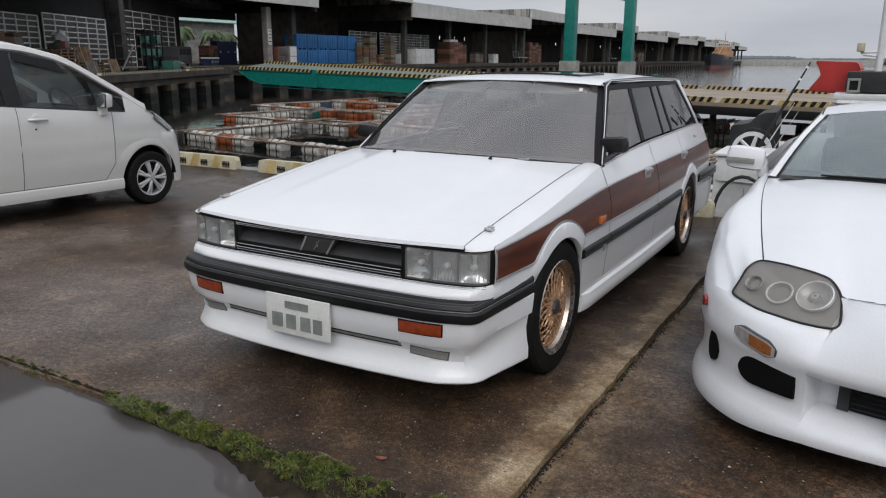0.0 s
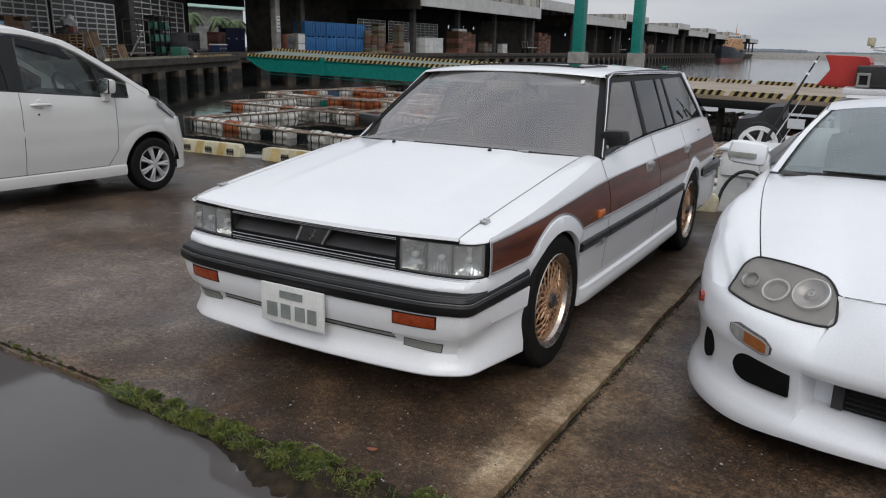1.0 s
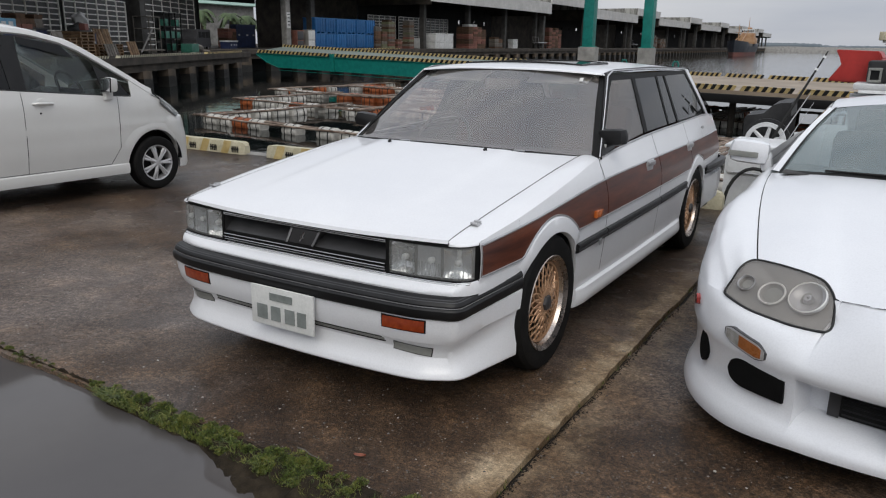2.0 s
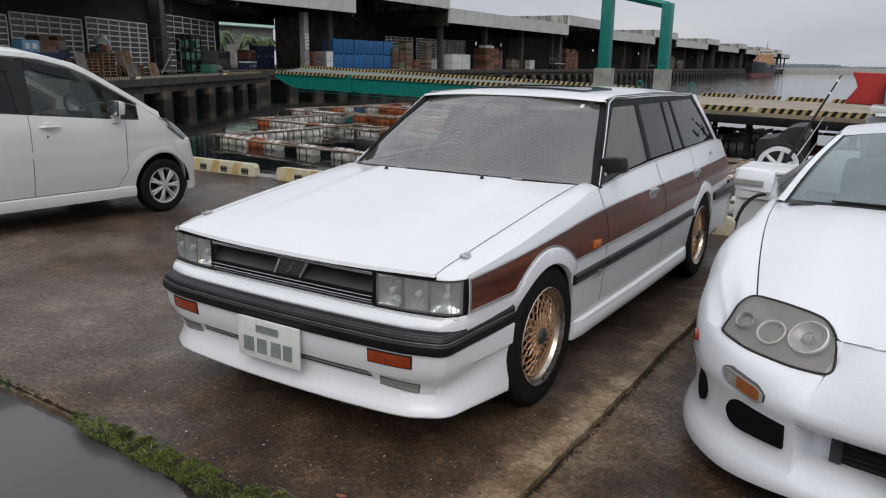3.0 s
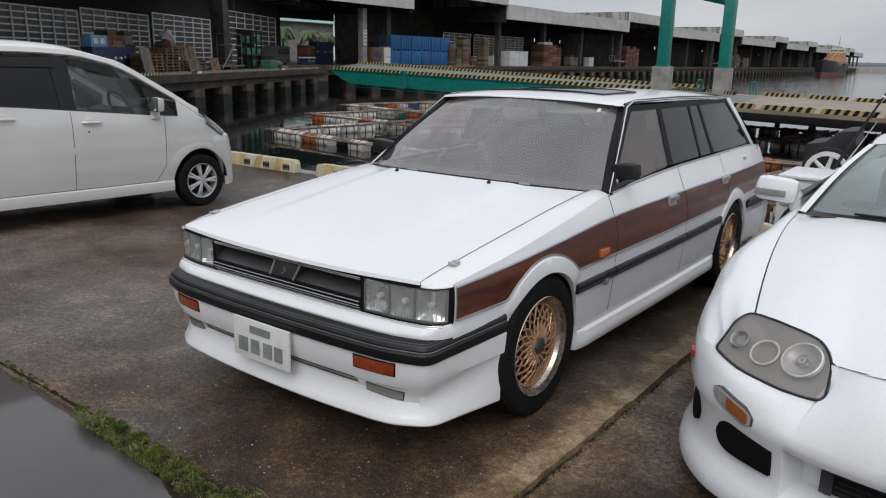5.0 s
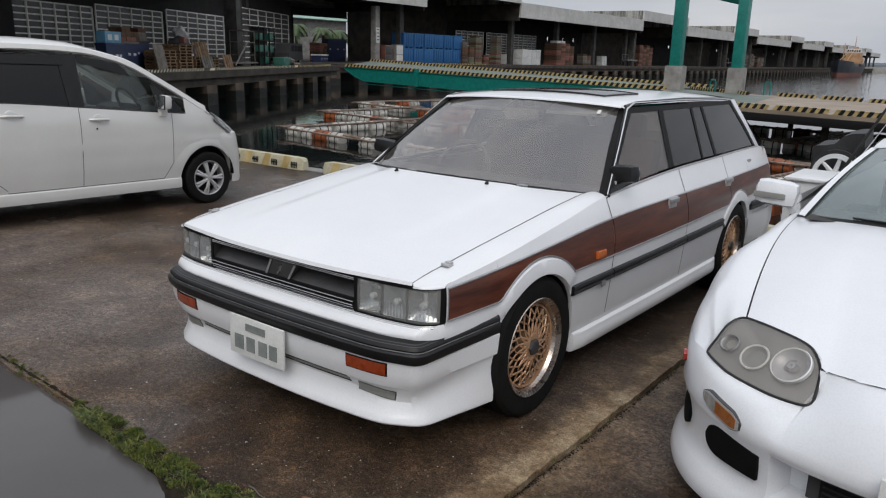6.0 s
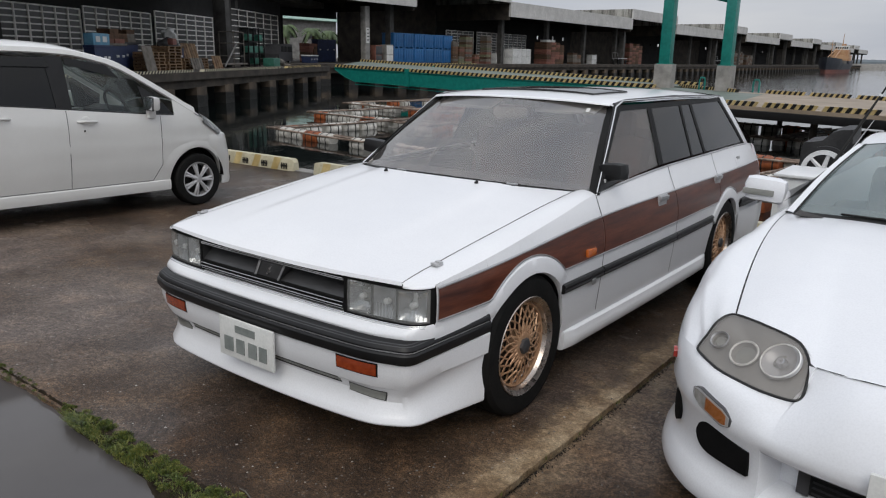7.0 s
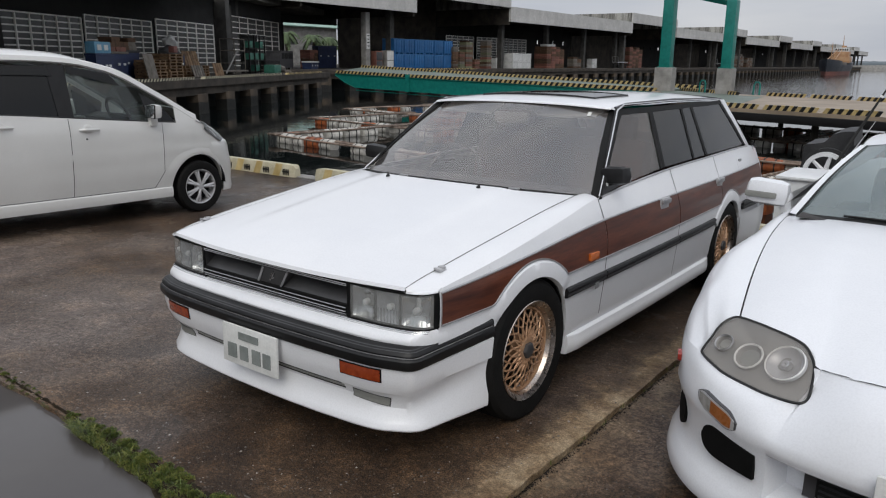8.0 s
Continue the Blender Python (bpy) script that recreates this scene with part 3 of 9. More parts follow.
# the harbour, one sheet to the horizon
SEA_Z = -1.9
bm = bmesh.new()
grid(bm, [[(x, y, SEA_Z) for x in (-3500, -400, -100, -30, 0, 30, 100, 400, 3500)] for y in (3.5, 30, 80, 200, 500, 1200, 3600)])
tagged(part("water", bm, M["sea"]), "dark calm harbour water with faint ripples", "water", kind="structure")


# ---------------------------------------------------------------- opposite quay and market halls
def along(p, q, s, off=0.0, z=0.0):
    """A point s metres along the line p-q, off metres behind it."""
    p, q = Vector(p), Vector(q)
    u = (q - p).normalized()
    nrm = Vector((-u.y, u.x))
    return Vector((*(p + u * s + nrm * off), z))


def run_pose(p, q, s, off, z):
    """The pose with x along the line p-q and y behind it."""
    u = (Vector(q) - Vector(p)).normalized()
    return Matrix.Translation(along(p, q, s, off, z)) @ Matrix.Rotation(math.atan2(u.y, u.x), 4, "Z")


NEAR = ((-35.0, 20.8), (-50.0, 45.9))
FAR = ((-57.0, 62.0), (-62.0, 205.0))
DECK = 0.38
DECK_NEAR = 0.22


def quay_run(p, q, s0, s1, name, label, depth=60, top=DECK):
    """Quay deck on square piles, with a dark apron beam."""
    base = thing(name, run_pose(p, q, 0, 0, 0), label, "quay", kind="structure")
    bm = bmesh.new()
    box(bm, s0, s1, 0, depth, top - 0.45, top)
    box(bm, s0, s1, 0.25, 0.9, top - 0.95, top - 0.45)
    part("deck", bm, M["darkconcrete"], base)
    # black sheet added for the darkness under the deck behind the piles
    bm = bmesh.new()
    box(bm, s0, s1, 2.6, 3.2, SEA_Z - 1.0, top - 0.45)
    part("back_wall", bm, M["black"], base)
    bm = bmesh.new()
    box(bm, -0.75, 0.75, 0.12, 0.9, SEA_Z - 1.0, top - 0.9, 0.03)
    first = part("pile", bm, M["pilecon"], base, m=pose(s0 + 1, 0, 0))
    # a black jacket round each pile, from below the water to an uneven upper edge
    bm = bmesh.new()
    jacket_top = SEA_Z + 0.72
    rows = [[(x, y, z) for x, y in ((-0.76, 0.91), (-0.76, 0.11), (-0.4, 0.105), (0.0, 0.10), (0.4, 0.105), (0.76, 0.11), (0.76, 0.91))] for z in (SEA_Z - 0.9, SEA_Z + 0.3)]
    rows.append([(x, y, jacket_top + 0.10 * noise.noise((x * 3.1, y * 2.0, 0.4))) for x, y, _ in rows[0]])
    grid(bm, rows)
    jacket = part("weed_jacket", bm, M["pilejacket"], base, "black jacket round the foot of a pile", m=pose(s0 + 1, 0, 0))
    s = s0 + 5.4
    while s < s1:
        piece("pile", first.data, base, pose(s, 0, 0))
        piece("weed_jacket", jacket.data, base, pose(s, 0, 0))
        s += 4.4
    return base


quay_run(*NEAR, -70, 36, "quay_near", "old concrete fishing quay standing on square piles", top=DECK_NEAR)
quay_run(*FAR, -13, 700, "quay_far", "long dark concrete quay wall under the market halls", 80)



def stripe_block(material):
    """One slanting hazard stripe of a kerb, one metre long before scaling."""
    bm = bmesh.new()
    box(bm, -0.5, 0.5, -0.10, 0.10, 0, 0.16)
    for v in bm.verts:
        v.co.x += 0.8 * (v.co.z - 0.08) / 0.16 - 1.0 * v.co.y / 0.2
    ob = part("stripe_pattern", bm, material)
    me = ob.data
    bpy.data.objects.remove(ob)
    return me


STRIPES = stripe_block(M["yellow"]), stripe_block(M["black"])
PALE_STRIPES = stripe_block(M["cream"]), STRIPES[1]


def striped_kerb(p0, p1, label, size=1.0, stripe=0.12, pair=STRIPES):
    """A low kerb of slanting yellow and black stripes."""
    p0, p1 = Vector(p0), Vector(p1)
    d = p1 - p0
    n = int(d.length / stripe)
    base = thing("striped_kerb", Matrix.Translation(p0), label, "kerb", "striped kerbs")
    turn = d.to_track_quat("X", "Z").to_matrix().to_4x4()
    for i in range(n):
        piece("stripe", pair[i % 2], base, Matrix.Translation(d * ((i + 0.5) / n)) @ turn @ Matrix.Diagonal((stripe * 0.98, size, size * rng.uniform(0.97, 1.03), 1)))
    return base


for s0, s1 in ((-22, 4.5), (6, 21)):
    striped_kerb(along(*NEAR, s0, 0.15, DECK_NEAR), along(*NEAR, s1, 0.15, DECK_NEAR), "low kerb of faded cream and black stripes along the quay edge", 0.95, 0.17, PALE_STRIPES)
striped_kerb(along(*NEAR, 22.5, 0.15, DECK_NEAR), along(*NEAR, 33, 0.15, DECK_NEAR), "low yellow and black kerb along the quay edge", 0.95, 0.18)
striped_kerb(along(*FAR, 0, 0.2, DECK), along(*FAR, 22, 0.2, DECK), "low yellow and black kerb along the quay edge", 1.0, 0.19)


def hall(s0, s1, closed=True):
    """A market hall on the far quay: canopy with a pale fascia, roof monitor, columns and back wall."""
    base = thing("market_hall", run_pose(*FAR, s0, 3.0, DECK), "grey concrete market hall with a deep canopy and pale fascia", "market hall", "market halls")
    L = s1 - s0
    bm = bmesh.new()
    box(bm, 0, L, 0, 0.35, 7.05, 9.25)
    part("fascia", bm, M["fascia"], base, "pale grey canopy fascia")
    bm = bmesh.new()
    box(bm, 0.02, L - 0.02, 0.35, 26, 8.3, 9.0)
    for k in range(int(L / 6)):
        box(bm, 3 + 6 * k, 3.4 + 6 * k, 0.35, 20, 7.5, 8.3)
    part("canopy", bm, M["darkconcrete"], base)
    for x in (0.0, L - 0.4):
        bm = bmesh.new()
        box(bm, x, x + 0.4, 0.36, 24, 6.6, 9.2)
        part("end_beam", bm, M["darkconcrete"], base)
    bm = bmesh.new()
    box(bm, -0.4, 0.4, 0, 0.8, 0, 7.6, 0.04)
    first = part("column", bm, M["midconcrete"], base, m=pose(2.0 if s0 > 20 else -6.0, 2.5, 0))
    for x in span(2.0, L - 2, max(2, int(L / 12)))[1:]:
        piece("column", first.data, base, pose(x, 2.5, 0))
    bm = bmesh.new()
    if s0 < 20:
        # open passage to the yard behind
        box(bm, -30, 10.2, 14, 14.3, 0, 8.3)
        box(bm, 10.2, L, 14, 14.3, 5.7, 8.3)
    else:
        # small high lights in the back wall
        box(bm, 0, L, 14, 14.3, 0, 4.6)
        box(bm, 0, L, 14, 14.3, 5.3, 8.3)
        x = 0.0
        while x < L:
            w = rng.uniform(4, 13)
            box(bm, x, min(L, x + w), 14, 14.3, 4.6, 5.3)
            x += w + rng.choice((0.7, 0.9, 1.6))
    part("back_wall", bm, M["shadewall"], base)
    return base


LOW_BAYS = [(-8, 12.2), (36, 86), (114, 154), (180, 227), (248.5, 293), (314, 358), (380, 424), (446, 490)]
for a, b in LOW_BAYS:
    hall(a, b)


def high_bay(s0, s1):
    """A raised bay between two low ones: high fascia, roof, and streaked side walls over the low roofs."""
    base = thing("market_hall", run_pose(*FAR, s0, 3.0, DECK), "raised grey concrete bay of a market hall", "market hall", "market halls")
    L = s1 - s0
    bm = bmesh.new()
    box(bm, 0, L, 0, 0.35, 9.1, 11.1)
    part("fascia", bm, M["fascia"], base, "pale grey canopy fascia")
    bm = bmesh.new()
    deep = 22 if s0 < 20 else 44
    box(bm, 0.4, L - 0.4, 0.36, deep, 10.7, 11.0)
    part("roof_slab", bm, M["darkconcrete"], base)
    for x in (0.0, L - 0.4):
        bm = bmesh.new()
        box(bm, x, x + 0.4, 0.36, deep, 9.02, 11.1)
        part("side_wall", bm, M["streaked"], base, "rain-streaked concrete side wall")
        if s0 > 20:
            bm = bmesh.new()
            box(bm, x - 0.3, x + 0.7, 1.6, 2.8, 0, 9.0, 0.05)
            part("column", bm, M["midconcrete"], base)
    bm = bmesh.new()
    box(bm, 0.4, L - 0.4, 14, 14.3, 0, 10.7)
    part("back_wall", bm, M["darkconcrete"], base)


for (_, a), (b, _) in zip(LOW_BAYS, LOW_BAYS[1:]):
    high_bay(a, b)



def shutter(base, x0, x1, z0, z1, y, cols, rows):
    """A gridded shutter door: pane, rails and stiles."""
    bm = bmesh.new()
    box(bm, x0, x1, y + 0.05, y + 0.1, z0, z1)
    door = part("shutter_door", bm, M["shutterpane"], base, "dusty panelled shutter in a pale metal grid")
    bm = bmesh.new()
    for i in range(rows + 1):
        z = z0 + (z1 - z0) * i / rows
        box(bm, x0, x1, y - 0.03, y + 0.05, z - 0.042, z + 0.042)
    for i in range(cols + 1):
        x = x0 + (x1 - x0) * i / cols
        box(bm, x - 0.045, x + 0.045, y - 0.04, y + 0.05, z0, z1)
    part("grille", bm, M["shutterframe"], door)


# the canopy of the first far hall reaches on over the corner of the quay
corner_hall = thing("market_hall", run_pose(*FAR, -24.0, 3.0, DECK), "corner canopy with a pale fascia between two market halls", "market hall", "market halls")
bm = bmesh.new()
box(bm, 0, 15.95, 0, 0.35, 7.05, 9.25)
part("fascia", bm, M["fascia"], corner_hall, "pale grey canopy fascia")
bm = bmesh.new()
box(bm, 0.02, 15.9, 0.352, 20, 8.3, 9.0)
for x in (2, 8, 14):
    box(bm, x, x + 0.4, 0.352, 20, 7.6, 8.3)
part("canopy", bm, M["soffitconcrete"], corner_hall)
bm = bmesh.new()
box(bm, 7.6, 8.4, 1.2, 2.0, 0, 7.6, 0.04)
part("column", bm, M["midconcrete"], corner_hall)

# the near hall, with its row of gridded shutters
near_hall = thing("market_hall", run_pose(*NEAR, 0, 9.0, DECK_NEAR), "dark market hall with gridded shutters behind square columns", "market hall", "market halls")
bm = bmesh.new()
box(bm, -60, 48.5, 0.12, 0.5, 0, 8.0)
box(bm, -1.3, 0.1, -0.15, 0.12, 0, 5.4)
part("front_wall", bm, M["shadewall"], near_hall)
bm = bmesh.new()
box(bm, 29.3, 32.2, -0.45, 0.12, 0, 6.2, 0.04)
part("pier", bm, M["midconcrete"], near_hall, "dark grey concrete wall pier")
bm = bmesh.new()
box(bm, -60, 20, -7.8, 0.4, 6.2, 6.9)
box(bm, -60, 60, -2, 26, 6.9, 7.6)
part("canopy", bm, M["soffitconcrete"], near_hall)
bm = bmesh.new()
box(bm, -60, 20, -8.1, -7.8, 6.1, 8.2)
part("fascia", bm, M["fascia"], near_hall, "pale grey canopy fascia")
for x0, x1, z1, c in ((-26, -15, 3.7, 6), (-13, -1.4, 3.7, 6), (0.2, 7.9, 3.72, 6), (8.3, 17.2, 3.95, 6), (17.9, 28.8, 4.2, 6), (32.8, 47.2, 5.3, 6)):
    shutter(near_hall, x0, x1, 0.05, z1, 0.02, c, 10)
bm = bmesh.new()
box(bm, -0.45, 0.45, -0.45, 0.45, 0, 6.3, 0.04)
col = part("column", bm, M["midconcrete"], near_hall, m=pose(21.4, -4, 0))
for x in (-40, -20):
    piece("column", col.data, near_hall, pose(x, -4, 0))

# shutters in the back of the second far hall
back = thing("market_hall", run_pose(*FAR, 0, 13.0, DECK), "row of gridded shutters at the back of a market hall", "market hall", "market halls")
for x0, x1 in ((33, 41), (42, 50), (51, 59)):
    shutter(back, x0, x1, 1.0, 5.0, 0.0, 5, 9)


# ---------------------------------------------------------------- lifting ramp, gantry and pier
R0, R1 = Vector((-44.5, 43.6, 0.33)), Vector((-15.6, 42.6, -0.27))
RB0, RB1 = Vector((-48.0, 50.6, 0.64)), Vector((-14.0, 46.6, -0.27))
ramp = thing("vehicle_ramp", Matrix.Identity(4), "teal steel link ramp with a grey-green deck and striped kerbs", "ramp", kind="structure")
bm = bmesh.new()
grid(bm, [[R0.lerp(R1, u) for u in span(0, 1, 12)], [RB0.lerp(RB1, u) for u in span(0, 1, 12)]])
thick(bm, 0.15)
part("deck", bm, M["greendeck"], ramp)


def girder(a, b, name):
    bm = bmesh.new()
    d = b - a
    n = 24
    front = [a + d * (i / n) for i in range(n + 1)]
    dep = [0.12 + 0.92 * min(1, i / 1.6) for i in range(n + 1)]
    for off in (0.0, 0.14):
        grid(bm, [[p + Vector((0, off, -0.03)) for p in front], [p + Vector((0, off, -0.03 - h)) for p, h in zip(front, dep)]])
    for side in (0, 1):
        ys = [(-0.03, 0.03), (-1, -1)][side]
        rows = [[p + Vector((0, o, (-0.03 if not side else -0.03 - h))) for p, h in zip(front, dep)] for o in (-0.1, 0.24)]
        grid(bm, rows)
    obox(bm, Matrix.Translation(front[7] + Vector((0, -0.10, -0.42))), 0.36, 0.3, 1.35)
    tube(bm, [p + Vector((0, 0.05, -1.28)) for p in front[2:]], 0.03, 5)
    for k in (2, 7, 12, 17, 22):
        tube(bm, [front[k] + Vector((0, 0.05, -0.9)), front[k] + Vector((0, 0.05, -1.28))], 0.025, 5)
    thick(bm, 0.03)
    return part(name, bm, M["teal"], ramp, "teal painted plate girder")


girder(R0, R1, "girder")
girder(RB0, RB1, "girder")
striped_kerb(R0 + Vector((0, 0.1, 0.03)), R1 + Vector((0, 0.1, 0.03)), "yellow and black kerb along the ramp deck", 1.45, 0.21)
striped_kerb(RB0 + Vector((0, -0.1, 0.13)), RB1 + Vector((0, -0.1, 0.13)), "yellow and black kerb along the ramp deck", 1.45, 0.21)

gantry = thing("lifting_gantry", Matrix.Identity(4), "teal steel portal frame on concrete plinths over the ramp end", "gantry")
for (x, y), w, pw, top in (((-15.25, 43.2), 0.66, 0.54, 6.6), ((-11.02, 41.5), 0.56, 0.42, 4.9)):
    bm = bmesh.new()
    box(bm, x - pw, x + pw, y - 0.42, y + 0.42, -2.6, 1.22, 0.03)
    part("plinth", bm, M["concrete"], gantry, "weathered concrete plinth")
    bm = bmesh.new()
    box(bm, x - w / 2, x + w / 2, y - 0.32, y + 0.32, 1.22, top, 0.03)
    box(bm, x - w / 2 - 0.08, x + w / 2 + 0.08, y - 0.4, y + 0.4, 1.22, 1.27)
    part("leg", bm, M["teal"], gantry)
bm = bmesh.new()
g0, g1 = Vector((-15.25, 43.2, 5.75)), Vector((-11.02, 41.5, 4.78))
tube(bm, [g0, g1], 0.22, 4)
part("crossbeam", bm, M["teal"], gantry)

PIER_Z = -0.20
bm = bmesh.new()
outline = [(-9.0, 28.6), (16, 20.7), (20, 28.6), (-7.2, 40.9), (-16.5, 44.2), (-15.6, 42.0), (-13.5, 38)]
low = [bm.verts.new((x, y, PIER_Z - 0.14)) for x, y in outline]
top = [bm.verts.new((x, y, PIER_Z)) for x, y in outline]
bm.faces.new(top), bm.faces.new(low[::-1])
for i in range(len(outline)):
    j = (i + 1) % len(outline)
    bm.faces.new((low[i], low[j], top[j], top[i]))
pier = tagged(part("pier", bm, M["beige"]), "beige-surfaced pier deck edged with striped kerbs", "pier", kind="structure")
bm = bmesh.new()
obox(bm, Matrix.Translation((3.5, 24.75, -0.50)) @ Matrix.Rotation(math.atan2(-7.9, 25), 4, "Z"), 26.2, 0.34, 0.31, 0.03)
part("fender_beam", bm, M["rubber"], pier)
bm = bmesh.new()
tube(bm, [(0, 0, -2.6), (0, 0, -0.2)], 0.13, 10)
pl0 = part("pile", bm, M["darkconcrete"], pier, m=pose(-8, 29.4, 0))
for x, y in ((-3.5, 28.0), (1, 26.6), (5.5, 25.2), (-7, 38), (-2, 36), (3, 33.5)):
    piece("pile", pl0.data, pier, pose(x, y, 0))
for u0, u1 in ((0.060, 0.139), (0.148, 0.228), (0.237, 0.311), (0.320, 0.391), (0.400, 0.475), (0.485, 0.560), (0.570, 0.645)):
    a, b = Vector((-9.0, 28.75, PIER_Z)), Vector((16, 20.85, PIER_Z))
    striped_kerb(a.lerp(b, u0), a.lerp(b, u1), "yellow and black timber kerb on the pier edge", 1.15, 0.15)
for u0, u1 in ((-0.036, 0.042), (0.052, 0.126), (0.136, 0.205), (0.215, 0.280), (0.290, 0.360), (0.370, 0.440), (0.450, 0.520)):
    a, b = Vector((-7.6, 40.6, PIER_Z)), Vector((20, 28.3, PIER_Z))
    striped_kerb(a.lerp(b, u0), a.lerp(b, u1), "yellow and black timber kerb on the pier edge", 1.15, 0.15)
for a, b in (((-15.0, 45.3), (-12.35, 42.75)), ((-12.2, 42.65), (-9.95, 40.5))):
    striped_kerb((*a, PIER_Z), (*b, PIER_Z), "yellow and black timber kerb beside the ramp foot", 1.15, 0.15)
bm = bmesh.new()
plate_ = [(-15.6, 43.2), (-13.2, 38.2), (-9.6, 30.2), (-7.0, 29.6), (-8.3, 39.2), (-9.9, 40.2), (-12.3, 42.3), (-14.9, 44.0)]
vs = [[bm.verts.new((x, y, PIER_Z + z)) for x, y in plate_] for z in (-0.01, 0.006)]
bm.faces.new(vs[1]), bm.faces.new(vs[0][::-1])
for i in range(len(plate_)):
    j = (i + 1) % len(plate_)
    bm.faces.new((vs[0][i], vs[0][j], vs[1][j], vs[1][i]))
part("landing_plate", bm, M["greendeck"], pier, "worn grey-green painted landing at the ramp foot")
bm = bmesh.new()
tube(bm, [(-0.16, 0, 0), (-0.16, 0, 0.55), (-0.1, 0, 0.7), (0.1, 0, 0.7), (0.16, 0, 0.55), (0.16, 0, 0)], 0.05, 6)
hoop = part("hoop_rail", bm, M["teal"], None, m=pose(-9.2, 41.2, PIER_Z))
tagged(hoop, "small teal steel hoop on the pier deck", "hoop rail", "hoop rails")
for x, y in ((-16.3, 44.6), (-12.6, 42.4)):
    copy_thing(hoop, pose(x, y, PIER_Z))

# ---------------------------------------------------------------- white estate car with wood-panelled sides
# car frame: x to its left side, y to its tail, origin on the ground under the front axle
WID = [(-0.80, 0.722), (-0.70, 0.752), (-0.56, 0.776), (-0.27, 0.807), (0, 0.818), (0.5, 0.824), (1.4, 0.830), (2.4, 0.822), (3.0, 0.803), (3.5, 0.775), (3.82, 0.74)]
PRO = [(0.16, -0.050), (0.30, -0.022), (0.47, -0.006), (0.60, 0.0), (0.66, -0.002), (0.72, -0.012), (0.78, -0.031), (0.86, -0.066), (0.95, -0.10)]
BELT = [(-0.60, 0.684), (-0.49, 0.704), (0.0, 0.775), (0.3, 0.815), (0.65, 0.862), (1.43, 0.912), (2.3, 0.932), (3.14, 0.942), (3.44, 0.932), (3.75, 0.90)]
HOODC = [(-0.72, 0.678), (-0.705, 0.687), (-0.68, 0.700), (-0.62, 0.724), (-0.49, 0.758), (0, 0.842), (0.36, 0.900), (0.62, 0.930)]
WOODTOP = [(-0.57, 0.676), (0.0, 0.722), (0.65, 0.763), (1.4, 0.780), (2.4, 0.790), (3.0, 0.795), (3.58, 0.800)]
WOODLOW = [(-0.57, 0.556), (-0.27, 0.570), (0.45, 0.586), (1.4, 0.602), (2.3, 0.618), (3.0, 0.626), (3.58, 0.632)]
WHEEL_Y = (0.0, 2.615)


def wide(y, z):
    return spline(WID, y) + lerp(PRO, z)


def arch(y, r):
    """Height of the wheel arch at y, or 0 outside both arches."""
    best = 0.0
    for wy in WHEEL_Y:
        if abs(y - wy) < r:
            best = max(best, 0.30 + math.sqrt(r * r - (y - wy) ** 2))
    return best


def stations(y0, y1, r, step=0.05):
    """Places along the car, denser where a wheel arch turns upright."""
    ys = set(round(y0 + (y1 - y0) * i / max(1, int((y1 - y0) / step)), 4) for i in range(max(1, int((y1 - y0) / step)) + 1))
    for wy in WHEEL_Y:
        for k in range(33):
            y = wy - r * math.cos(math.pi * k / 32)
            if y0 < y < y1:
                ys.add(round(y, 4))
        for e in (-1, 1):
            y = wy + e * (r + 0.0006)
            if y0 < y < y1:
                ys.add(round(y, 4))
    return sorted(ys)


def side_sheet(bm, s, ys, lo, hi, rows, off=0.0):
    """A sheet of the body side between two heights, s = 1 on its left."""
    out = []
    for y in ys:
        a, b = lo(y), hi(y)
        b = max(a + 0.0005, b)
        out.append([(s * (wide(y, z) + off), y, z) for z in span(a, b, rows)])
    grid(bm, out)


def hood_z(x, y):
    c = spline(HOODC, y)
    fall = 0.047 * (x / 0.68) ** 2 * lerp([(-0.72, 0.04), (-0.62, 0.38), (-0.49, 0.64), (-0.2, 0.76), (0.0, 0.84), (0.4, 1.0)], y)
    ridge = 0.006 * max(0.0, min(1.0, (0.40 - abs(x)) / 0.05 + 0.5)) * min(1, max(0, (y + 0.62) / 0.3))
    return c - fall + ridge


# the bumper's line in plan, swept from the nose to the front wheel, and the spoiler lip's line below it
NOSE = [(0.0, -0.790), (0.2, -0.787), (0.4, -0.780), (0.6, -0.764), (0.724, -0.727), (0.741, -0.719), (0.754, -0.708), (0.763, -0.693), (0.768, -0.675), (0.783, -0.546), (0.799, -0.417), (0.815, -0.285)]
LIP = [(0.0, -0.772), (0.2, -0.769), (0.4, -0.758), (0.6, -0.733), (0.700, -0.682), (0.720, -0.666), (0.736, -0.648), (0.746, -0.627), (0.752, -0.602), (0.766, -0.497), (0.781, -0.393), (0.795, -0.285)]


def run_of(line):
    """Distance along a line in plan as tables of x and y."""
    out = [0.0]
    for (ax, ay), (bx, by) in zip(line, line[1:]):
        out.append(out[-1] + math.hypot(bx - ax, by - ay))
    return list(zip(out, [p[0] for p in line])), list(zip(out, [p[1] for p in line])), out[-1]


NOSE_RUN, LIP_RUN = run_of(NOSE), run_of(LIP)
NOSE_END = NOSE_RUN[2]
CORNER = 0.80


